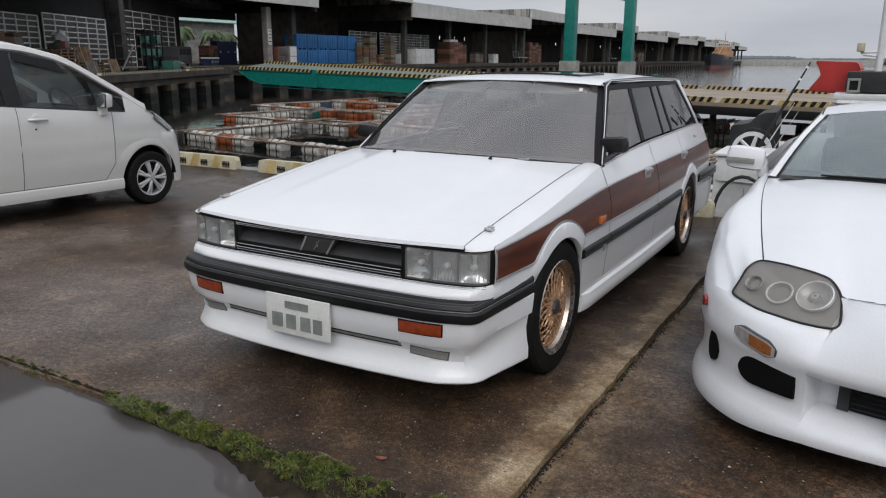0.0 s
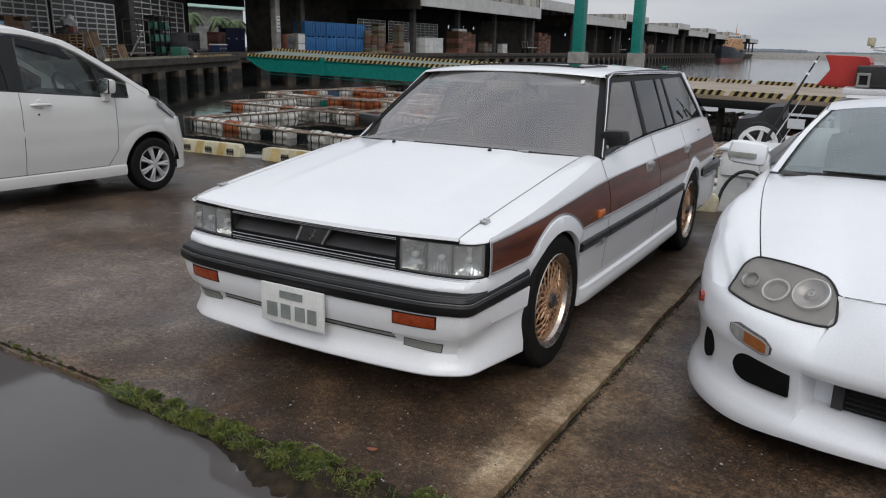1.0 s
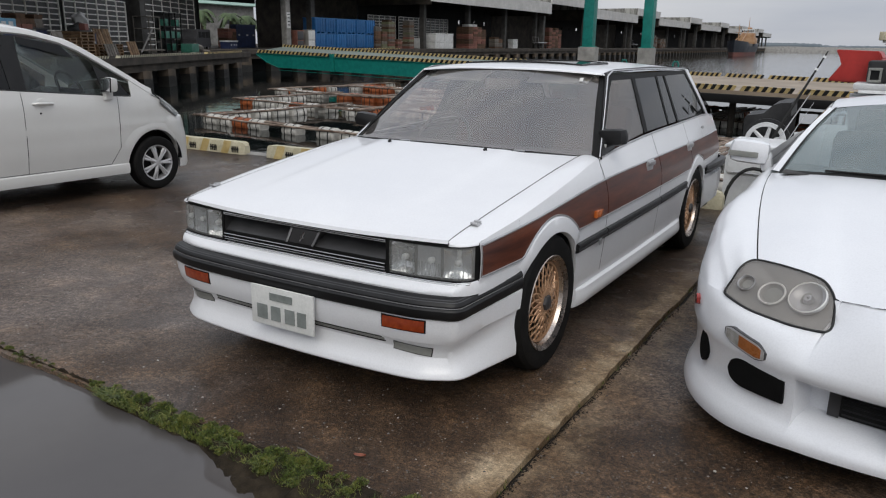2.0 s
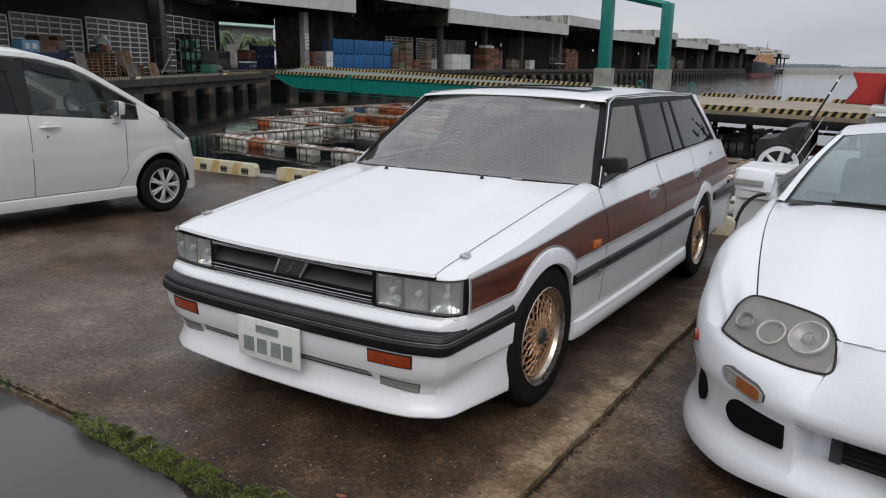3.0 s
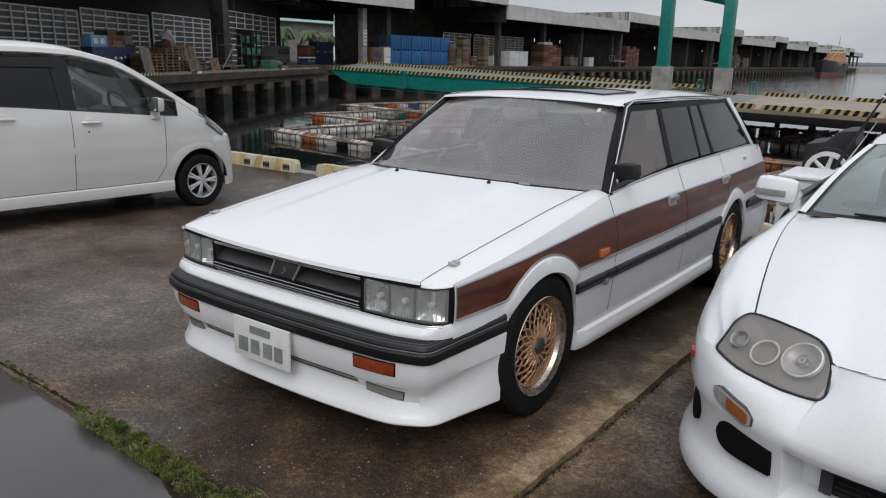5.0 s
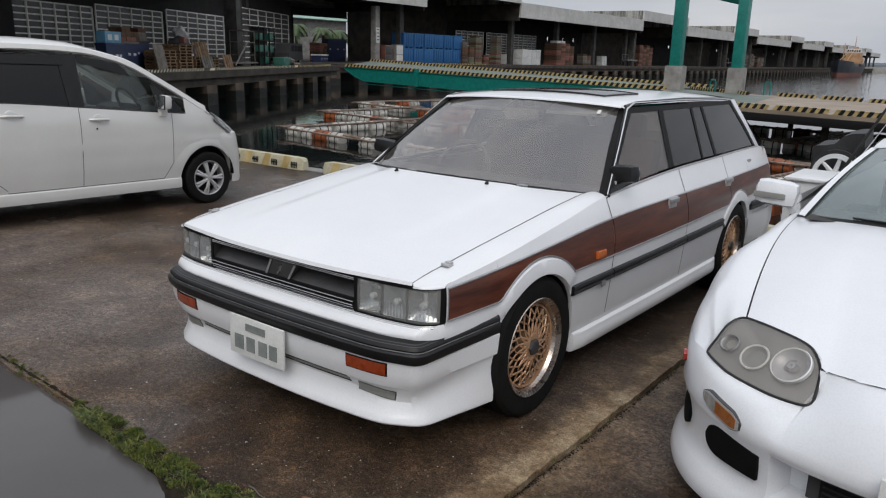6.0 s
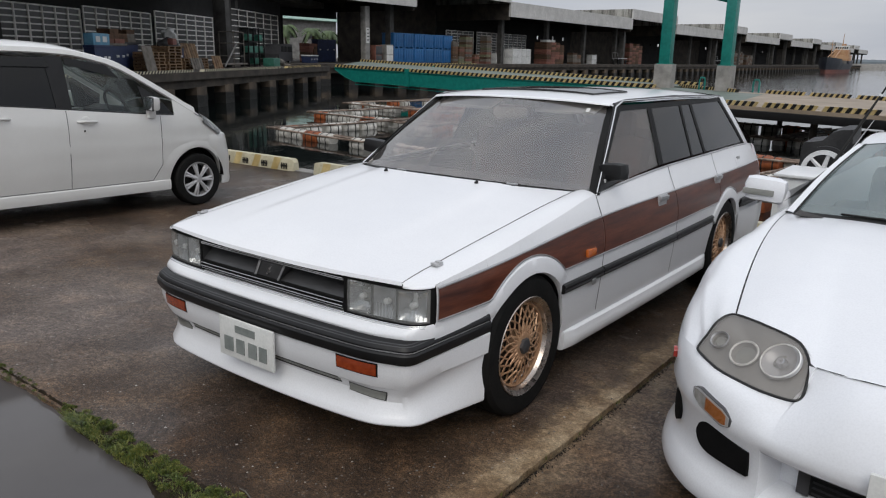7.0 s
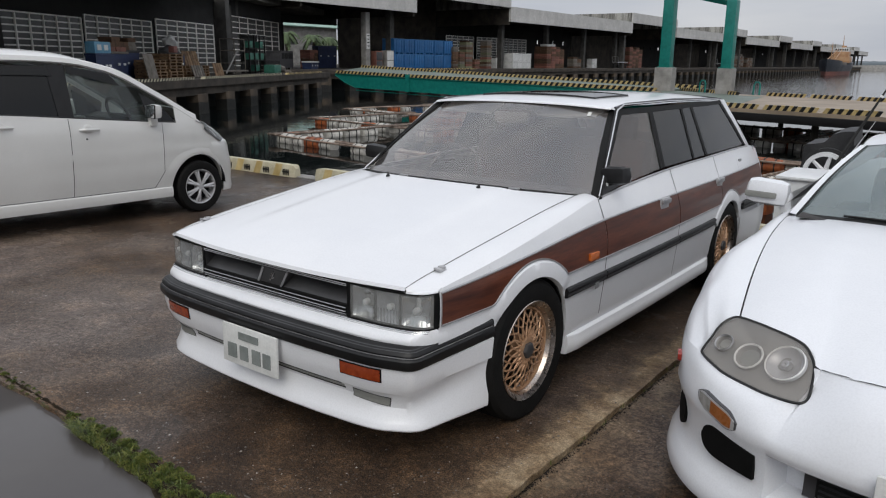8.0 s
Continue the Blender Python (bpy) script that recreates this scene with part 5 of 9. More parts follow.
            for k in range(7):
                x = x0 + (x1 - x0) * (k + 0.5) / 7
                bm = bmesh.new()
                grid(bm, [[(s * (x - 0.004), f(x) + 0.0065, z), (s * x, f(x) + 0.005, z), (s * (x + 0.004), f(x) + 0.0065, z)] for z in (z0 + 0.004, zm - 0.004)])
                part("lens_flute", bm, M["lens"], bowl)
        bm = bmesh.new()
        grid(bm, [[(s * x, f(x) + 0.0015 - 0.003 * math.sin(u * math.pi), 0.547 + 0.127 * u) for u in span(0, 1, 5)] for x in span(0.440, 0.7615, 18)])
        part("lens", bm, M["lens"], lamp, "hazed clear lens")
        bm = bmesh.new()
        for z0, z1 in ((0.540, 0.5485), (0.6725, 0.6785)):
            grid(bm, [[(s * x, f(x) - 0.003, z0), (s * x, f(x) - 0.003, z1), (s * x, f(x) + 0.03, z1), (s * x, f(x) + 0.03, z0)] for x in span(0.429, 0.768, 16)], close=True)
        for x0, x1 in ((0.429, 0.443), (0.7605, 0.7665)):
            grid(bm, [[(s * x0, f(x0) - 0.0035, z), (s * x1, f(x1) - 0.0035, z), (s * x1, f(x1) + 0.02, z), (s * x0, f(x0) + 0.02, z)] for z in (0.540, 0.6785)], close=True)
        part("lamp_frame", bm, M["blackfilm"], lamp, "matt black lamp frame")
    # grille: a sloping satin face set back under the bonnet edge, over two bright-edged bars
    bm = bmesh.new()
    g = lambda x: FRONT(x)
    xs = span(-0.427, 0.427, 24)
    grid(bm, [[(x, g(x) + 0.006, 0.675), (x, g(x) + 0.004, 0.66), (x, g(x) + 0.060, 0.655)] for x in xs])
    grid(bm, [[(x, g(x) + 0.010, 0.593), (x, g(x) + 0.000, 0.589), (x, g(x) + 0.000, 0.581), (x, g(x) + 0.012, 0.577), (x, g(x) + 0.012, 0.571), (x, g(x) - 0.003, 0.568), (x, g(x) - 0.003, 0.557), (x, g(x) + 0.012, 0.553), (x, g(x) + 0.012, 0.544)] for x in xs])
    grille = part("grille", bm, M["blackfilm"], car, "black grille with a sloping face and bright slim bars", angle=20)
    bm = bmesh.new()
    grid(bm, [[(x, g(x) + 0.064, 0.658), (x, g(x) + 0.060, 0.646), (x, g(x) + 0.046, 0.627), (x, g(x) + 0.026, 0.608), (x, g(x) + 0.008, 0.592)] for x in xs])
    for e in (-1, 1):
        grid(bm, [[(e * 0.427, g(0.427) + y, 0.593), (e * 0.427, g(0.427) + y, 0.660)] for y in (0.004, 0.066)])
    part("grille_face", bm, M["grilleface"], grille, "dark satin sloping panel")
    for z, d in ((0.669, 0.001), (0.6625, 0.0), (0.579, 0.004), (0.5655, 0.006), (0.5545, 0.002)):
        bm = bmesh.new()
        tube(bm, [(x, g(x) - d, z) for x in xs], 0.0019, 5)
        part("bright_bar", bm, M["silver"], grille)
    for xt, xb in ((-0.034, -0.066), (0.110, 0.070)):
        bm = bmesh.new()
        tube(bm, [(xt, g(0) + 0.000, 0.655), (xb, g(0) + 0.002, 0.593)], 0.0048, 6)
        part("badge_bar", bm, M["silver"], grille)
    bm = bmesh.new()
    vs = [[bm.verts.new((x, g(0) + y, z)) for x, z in ((-0.034, 0.655), (0.110, 0.655), (0.070, 0.593), (-0.066, 0.593))] for y in (0.005, 0.05)]
    bm.faces.new(vs[0]), bm.faces.new(vs[1][::-1])
    for i in range(4):
        bm.faces.new((vs[0][i], vs[0][(i + 1) % 4], vs[1][(i + 1) % 4], vs[1][i]))
    part("badge_panel", bm, M["grilleface"], grille)
    bm = bmesh.new()
    for dx, z, a in ((0.026, 0.636, 30), (0.019, 0.625, -32), (0.011, 0.614, 30)):
        obox(bm, pose(dx, g(0) + 0.002, z, 0, a, 0), 0.010, 0.006, 0.022, 0.002)
    part("badge", bm, M["chrome"], grille, "small bright badge")
    # ---- greenhouse
    XB = lambda y: wide(y, spline(BELT, y)) - 0.012
    ROOFZ = [(1.10, 1.262), (1.30, 1.288), (1.8, 1.302), (2.5, 1.305), (2.95, 1.296)]
    XR = lambda y: 0.592 - 0.01 * max(0, (y - 2.2))
    bm = bmesh.new()
    rows = []
    for y in span(1.145, 2.955, 30):
        ze = spline(ROOFZ, y)
        line = []
        for u in span(-1, 1, 27):
            x = u * (XR(y) - 0.002)
            f = max(0.0, min(1.0, (1.6 - y) / 0.42))
            crown = (0.040 - 0.018 * f) * (1 - abs(u) ** 2.4) + 0.012 * f
            yy = y - (0.085 * (1 - u * u) if y < 1.2 else (0.085 * (1 - u * u) * max(0, 1 - (y - 1.145) / 0.4)))
            line.append((x, yy, ze - 0.016 + crown - (0.012 if abs(u) > 0.985 else 0)))
        rows.append(line)
    grid(bm, rows)
    roof = part("roof", bm, M["white"], car, angle=50)
    bm = bmesh.new()
    rows = [[(x, y, spline(ROOFZ, y) - 0.016 + 0.040 * (1 - abs(x / 0.59) ** 2.4) + 0.006) for x in span(-0.36, 0.36, 13)] for y in span(1.36, 1.78, 8)]
    grid(bm, rows)
    thick(bm, 0.008)
    part("sunroof", bm, M["sideglass"], roof, "dark glass sunroof panel")
    bm = bmesh.new()
    fr = [(-0.375, 1.345), (0.375, 1.345), (0.375, 1.795), (-0.375, 1.795), (-0.375, 1.345)]
    tube(bm, [(x, y, spline(ROOFZ, y) - 0.016 + 0.040 * (1 - abs(x / 0.59) ** 2.4) + 0.003) for (ax, ay), (bx, by) in zip(fr, fr[1:]) for x, y in [(ax + (bx - ax) * u, ay + (by - ay) * u) for u in span(0, 1, 8)]], 0.007, 6)
    part("sunroof_seal", bm, M["rubber"], roof)
    # windscreen
    WB = lambda x: Vector((x, 0.385 + 0.245 * (abs(x) / 0.70) ** 2.2, 0.895 - 0.035 * (abs(x) / 0.7) ** 2))
    WT = lambda x: Vector((x, 1.06 + 0.10 * (abs(x) / 0.52) ** 2, 1.280 - 0.020 * (abs(x) / 0.52) ** 2))
    bm = bmesh.new()
    grid(bm, [[WB(0.765 * u).lerp(WT(0.574 * u), v) + Vector((0, -0.012, 0.012)) * math.sin(v * math.pi) for v in span(0, 1, 9)] for u in span(-1, 1, 21)])
    ws = part("windscreen", bm, M["windscreen"], car, "bronze-tinted windscreen")
    ws.visible_shadow = False
    bm = bmesh.new()
    for s in (1, -1):
        rows = []
        for v in span(0, 1, 9):
            bow = Vector((0, -0.012, 0.012)) * math.sin(v * math.pi)
            a = WB(s * 0.727).lerp(WT(s * 0.552), v) + bow + Vector((0, -0.003, 0.003))
            b = WB(s * 0.770).lerp(WT(s * 0.578), v) + bow + Vector((0, -0.004, 0.004))
            rows.append([a, b])
        grid(bm, rows)
    grid(bm, [[WT(x) + Vector((0, -0.004, 0.004)), WT(x) + Vector((0, -0.006, 0.0))] for x in span(-0.572, 0.572, 15)])
    grid(bm, [[WB(x) + Vector((0, -0.022, 0.000)), WB(x) + Vector((0, 0.008, 0.012))] for x in span(-0.765, 0.765, 23)])
    part("black_border", bm, M["blackfilm"], ws, "dark windscreen surround")
    for s in (1, -1):
        bm = bmesh.new()
        rows = []
        for v in span(0, 1, 9):
            a = WB(s * 0.764).lerp(WT(s * 0.572), v) + Vector((0, -0.012, 0.012)) * math.sin(v * math.pi) + Vector((0, -0.002, 0.002))
            b = Vector((s * (wide(0.672, 0.862) - 0.006), 0.675, 0.868)).lerp(Vector((s * 0.597, 1.165, 1.262)), v) + Vector((0, 0, 0.010 * math.sin(v * math.pi)))
            rows.append([a, a.lerp(b, 0.5) + Vector((s * 0.002, -0.006, 0.004)), b, b + Vector((s * -0.03, 0.06, -0.02))])
        grid(bm, rows)
        part("front_pillar", bm, M["rubber"], car, "black windscreen pillar")
    bm = bmesh.new()
    grid(bm, [[WB(x) + Vector((0, -0.07, -0.035)), WB(x) + Vector((0, -0.02, -0.006))] for x in span(-0.70, 0.70, 21)])
    part("scuttle", bm, M["rubber"], body)
    # wipers parked on the scuttle, only their arms' knuckles standing clear
    for x0 in (-0.22, 0.42):
        bm = bmesh.new()
        tube(bm, [WB(x0 + 0.20 - 0.10 * k) + Vector((0, -0.006, 0.006)) for k in range(6)], 0.0045, 6)
        wiper = part("wiper", bm, M["rubber"], car, "black wiper parked along the screen base")
        bm = bmesh.new()
        obox(bm, Matrix.Translation(WB(x0) + Vector((0, -0.012, 0.012))) @ pose(0, 0, 0, 0, 0, 14 if x0 > 0 else 3), 0.055, 0.012, 0.008, 0.002)
        part("arm_knuckle", bm, M["silver"], wiper)
    # painted roof header lapping over the top of the glass
    bm = bmesh.new()
    rows = []
    for u in span(-0.985, 0.985, 27):
        x, y, z = u * 0.590, 1.145 - 0.085 * (1 - u * u), spline(ROOFZ, 1.145) - 0.004 + 0.022 * (1 - abs(u) ** 2.4)
        rows.append([(x, y + 0.01, z + 0.003), (x, y - 0.004, z + 0.001), (x, y - 0.014, z - 0.003), (x, y - 0.017, z - 0.010)])
    grid(bm, rows)
    thick(bm, 0.003)
    part("roof_header", bm, M["white"], roof)
    # a sticker at the top corner of the glass
    bm = bmesh.new()
    c = WB(0.60).lerp(WT(0.47), 0.90) + Vector((0, -0.008, 0.006))
    obox(bm, Matrix.Translation(c) @ pose(0, 0, 0, 32, 0, 12), 0.020, 0.034, 0.002)
    part("inspection_sticker", bm, M["whitebox"], ws, "small pale sticker")
    # side glass, pillars
    GL = lambda y, z: XB(y) + (XR(y) - XB(y)) * max(0, min(1, (z - spline(BELT, y)) / (spline(ROOFZ, max(1.15, min(2.95, y))) - 0.02 - spline(BELT, y))))
    A0, A1 = Vector((0, 0.665, 0.868)), Vector((0, 1.165, 1.258))

    def pane(name, quad, s, material, off=0.0, label="", th=0.004, parent=None):
        bm = bmesh.new()
        (ya, za), (yb, zb), (yc, zc), (yd, zd) = quad  # low front, low rear, high rear, high front
        rows = []
        for v in span(0, 1, 7):
            f, r = (ya + (yd - ya) * v, za + (zd - za) * v), (yb + (yc - yb) * v, zb + (zc - zb) * v)
            rows.append([(s * (GL(f[0] + (r[0] - f[0]) * u, f[1] + (r[1] - f[1]) * u) + off), f[0] + (r[0] - f[0]) * u, f[1] + (r[1] - f[1]) * u) for u in span(0, 1, 5)])
        grid(bm, rows)
        thick(bm, th)
        return part(name, bm, material, parent or car, label)

    BZ = lambda y: spline(BELT, y) + 0.012
    wins = [((0.735, BZ(0.735)), (1.502, BZ(1.502)), (1.553, 1.240), (1.195, 1.228)),
            ((1.572, BZ(1.572)), (2.055, BZ(2.055)), (2.055, 1.248), (1.612, 1.244)),
            ((2.082, BZ(2.082)), (2.300, BZ(2.300)), (2.242, 1.249), (2.090, 1.249)),
            ((2.345, BZ(2.345)), (3.26, BZ(3.2)), (2.87, 1.256), (2.282, 1.254))]
    for s in (1, -1):
        for k, q in enumerate(wins):
            pane("side_window", q, s, M["doorglass"] if k == 0 else M["sideglass"], 0.004, "bronze-tinted front door glass" if k == 0 else "smoke-tinted side window")
        frame_w = [((0.690, BZ(0.69) - 0.006), (0.735, BZ(0.735)), (1.197, 1.230), (1.168, 1.256)),
                   ((1.502, BZ(1.502)), (1.538, BZ(1.538)), (1.585, 1.248), (1.553, 1.242)),
                   ((1.541, BZ(1.541)), (1.572, BZ(1.572)), (1.612, 1.248), (1.588, 1.248)),
                   ((2.055, BZ(2.055)), (2.082, BZ(2.082)), (2.090, 1.251), (2.055, 1.25)),
                   ((2.300, BZ(2.300)), (2.345, BZ(2.345)), (2.282, 1.256), (2.242, 1.252)),
                   ((3.26, BZ(3.2)), (3.335, BZ(3.335) - 0.006), (2.90, 1.270), (2.87, 1.258)),
                   ((1.17, 1.228), (2.90, 1.254), (2.94, 1.278), (1.165, 1.258)),
                   ((0.69, BZ(0.69) - 0.014), (3.33, BZ(3.33) - 0.014), (3.33, BZ(3.33)), (0.72, BZ(0.72)))]
        for q in frame_w:
            pane("door_frame", q, s, M["blackfilm"], 0.008, th=0.01)
        # painted D pillar, drip rail and bright A pillar edge
        pane("rear_pillar", ((3.335, BZ(3.335) - 0.014), (3.43, 0.932), (2.985, 1.285), (2.90, 1.282)), s, M["white"], 0.010, th=0.012)
        bm = bmesh.new()
        tube(bm, [(s * (GL(0.672, 0.868) + 0.014), 0.672, 0.868), (s * (GL(0.92, 1.07) + 0.016), 0.92, 1.066), (s * (GL(1.15, 1.25) + 0.012), 1.152, 1.250), (s * (XR(1.25) + 0.004), 1.25, 1.279), (s * (XR(1.9) + 0.004), 1.9, 1.289), (s * (XR(2.8) + 0.004), 2.8, 1.288), (s * (XR(2.94) + 0.004), 2.94, 1.280)], 0.0052, 6)
        part("drip_rail", bm, M["chrome"], roof, "bright drip rail")
        bm = bmesh.new()
        tube(bm, [(s * (XR(1.16) - 0.008), 1.17, 1.262), (s * (XR(1.3) - 0.004), 1.3, 1.280), (s * (XR(2.0) - 0.003), 2.0, 1.296), (s * (XR(2.94) - 0.003), 2.94, 1.288)], 0.009, 6)
        part("roof_gutter", bm, M["greytrim"], roof)
        bm = bmesh.new()
        tube(bm, [(s * (XB(y) + 0.014), y, BZ(y) - 0.013) for y in span(0.69, 3.34, 12)], 0.006, 6)
        part("belt_trim", bm, M["silver"], body)
    # tail
    bm = bmesh.new()
    grid(bm, [[(x, 2.95 + (3.50 - 2.95) * v, 1.292 - (1.292 - 0.93) * v + 0.03 * (1 - (x / 0.6) ** 2) * (1 - v)) for x in span(-0.58 - 0.14 * v, 0.58 + 0.14 * v, 9)] for v in span(0, 1, 6)])
    part("rear_window", bm, M["sideglass"], car)
    bm = bmesh.new()
    grid(bm, [[(x, 3.50 + 0.22 * v, 0.93 - 0.55 * v) for x in span(-0.70, 0.70, 7)] for v in span(0, 1, 4)])
    part("tailgate", bm, M["white"], car)
    bm = bmesh.new()
    for z0, z1, o in ((0.47, 0.565, 0.02), (0.24, 0.47, 0.0)):
        pts = [(0.80, 2.98), (0.80, 3.45), (0.79, 3.66), (0.74, 3.78), (0.5, 3.82), (0, 3.83), (-0.5, 3.82), (-0.74, 3.78), (-0.79, 3.66), (-0.80, 3.45), (-0.80, 2.98)]
        if z0 > 0.4:
            continue
        grid(bm, [[(x * (1 - 0.02 * (z < 0.3)), y, z) for z in (z0, 0.36, z1)] for x, y in pts])
    part("rear_bumper", bm, M["white"], car)
    bm = bmesh.new()
    pts = [(0.822, 2.96), (0.824, 3.45), (0.815, 3.68), (0.765, 3.81), (0.5, 3.85), (0, 3.86), (-0.5, 3.85), (-0.765, 3.81), (-0.815, 3.68), (-0.824, 3.45), (-0.822, 2.96)]
    grid(bm, [[(x * k, y, z) for k, z in ((0.96, 0.505), (1.0, 0.515), (1.0, 0.535), (0.99, 0.540), (1.0, 0.545), (1.0, 0.568), (0.95, 0.575))] for x, y in pts])
    part("rear_bumper_strip", bm, M["rubber"], car)
    # handles, side repeater, mirror
    for s in (1, -1):
        for y, z in ((1.39, 0.752), (2.385, 0.768)):
            bm = bmesh.new()
            x = wide(y, z)
            obox(bm, pose(s * (x + 0.006), y, z, 0, s * 4, 0), 0.014, 0.118, 0.066, 0.006)
            h = part("door_handle", bm, M["whitealloy"], car, "chromed pull handle")
            bm = bmesh.new()
            obox(bm, pose(s * (x + 0.016), y, z + 0.014, 0, s * 4, 0), 0.016, 0.118, 0.026, 0.005)
            part("pull", bm, M["silver"], h)
        bm = bmesh.new()
        obox(bm, pose(s * (wide(0.50, 0.622) + 0.010), 0.503, 0.621), 0.018, 0.085, 0.036, 0.005)
        part("side_repeater", bm, M["orange"], car, "amber side repeater")
        bm = bmesh.new()
        obox(bm, pose(s * (wide(0.54, 0.475) + 0.020), 0.545, 0.474), 0.006, 0.04, 0.03, 0.004)
        part("side_badge", bm, M["silver"], car)
        bm = bmesh.new()
        obox(bm, pose(s * (wide(3.0, 0.86) + 0.004), 3.02, 0.858), 0.005, 0.07, 0.022, 0.002)
        part("side_badge", bm, M["silver"], car)
        bm = bmesh.new()
        obox(bm, pose(s * 0.775, 0.805, 0.957, 0, s * -6, s * -14), 0.150, 0.078, 0.086, 0.032)
        obox(bm, pose(s * 0.728, 0.800, 0.925, 0, s * 20, s * -14), 0.060, 0.060, 0.060, 0.02)
        mir = part("door_mirror", bm, M["rubber"], car, "black door mirror")
        bm = bmesh.new()
        sail = [(0.690, 0.872), (0.905, 0.897), (0.885, 0.985), (0.845, 1.003)]
        vs = [[bm.verts.new((s * (GL(y, z) + o), y, z)) for y, z in sail] for o in (0.004, 0.022)]
        bm.faces.new(vs[0][::-1]), bm.faces.new(vs[1])
        for i in range(4):
            bm.faces.new((vs[0][i], vs[0][(i + 1) % 4], vs[1][(i + 1) % 4], vs[1][i]))
        part("mirror_base", bm, M["rubber"], mir)
        bm = bmesh.new()
        obox(bm, pose(s * 0.783, 0.845, 0.957, 0, s * -6, s * -14), 0.122, 0.004, 0.066)
        part("mirror_glass", bm, M["chrome"], mir)
        bm = bmesh.new()
        obox(bm, pose(s * 0.745, 0.768, 0.915, 0, 0, s * -14), 0.024, 0.006, 0.016)
        part("maker_mark", bm, M["whitebox"], mir)
    # cabin
    bm = bmesh.new()
    grid(bm, [[(x, y, z) for y, z in ((0.50, 0.84), (0.72, 0.885), (0.84, 0.87), (0.86, 0.60))] for x in span(-0.70, 0.70, 5)])
    part("dashboard", bm, M["dash"], car)
    bm = bmesh.new()
    box(bm, -0.74, 0.74, 0.6, 3.45, 0.26, 0.30)
    for s in (1, -1):
        grid(bm, [[(s * 0.735, 0.7, 0.28), (s * 0.735, 3.4, 0.28)], [(s * 0.725, 0.7, 0.86), (s * 0.70, 3.4, 0.90)]])
    part("cabin_lining", bm, M["dash"], car)
    for x in (-0.36, 0.36):
        bm = bmesh.new()
        obox(bm, pose(x, 1.35, 0.50), 0.50, 0.52, 0.16, 0.05)
        obox(bm, pose(x, 1.62, 0.79, -14, 0, 0), 0.48, 0.15, 0.56, 0.06)
        seat = part("front_seat", bm, M["seat"], car, "dark red-brown cloth seat")
        bm = bmesh.new()
        obox(bm, pose(x, 1.70, 1.12, -10, 0, 0), 0.26, 0.09, 0.17, 0.04)
        part("headrest", bm, M["seat"], seat)
    bm = bmesh.new()
    obox(bm, pose(0, 2.35, 0.50), 1.28, 0.5, 0.16, 0.05)
    obox(bm, pose(0, 2.62, 0.78, -16, 0, 0), 1.28, 0.15, 0.54, 0.06)
    part("rear_seat", bm, M["seat"], car)
    bm = bmesh.new()
    ring = [(0.185 * math.cos(2 * math.pi * k / 28), 0, 0.185 * math.sin(2 * math.pi * k / 28)) for k in range(29)]
    tube(bm, ring, 0.014, 6, cap=False)
    obox(bm, pose(0, 0.01, -0.01), 0.34, 0.02, 0.05, 0.01)
    obox(bm, pose(0, 0.01, -0.09), 0.05, 0.02, 0.17, 0.01)
    part("steering_wheel", bm, M["dash"], car, m=pose(-0.36, 1.02, 0.835, -24, 0, 0))
    bm = bmesh.new()
    obox(bm, pose(0, 1.08, 1.19, 0, 0, 0), 0.22, 0.03, 0.06, 0.012)
    part("rear_view_mirror", bm, M["crategrey"], car)
    for s in (-1, 1):
        bm = bmesh.new()
        obox(bm, pose(s * 0.33, 1.16, 1.235, 20, 0, 0), 0.36, 0.15, 0.015, 0.005)
        part("sun_visor", bm, M["fogcover"], car)
    # wheels
    for s in (1, -1):
        for y in WHEEL_Y:
            mesh_wheel("wheel", car, pose(s * 0.715, y, 0.303) @ (Matrix.Identity(4) if s > 0 else Matrix.Rotation(math.pi, 4, "Z")), "wide tyre on a gold mesh wheel")
    return car


wagon()

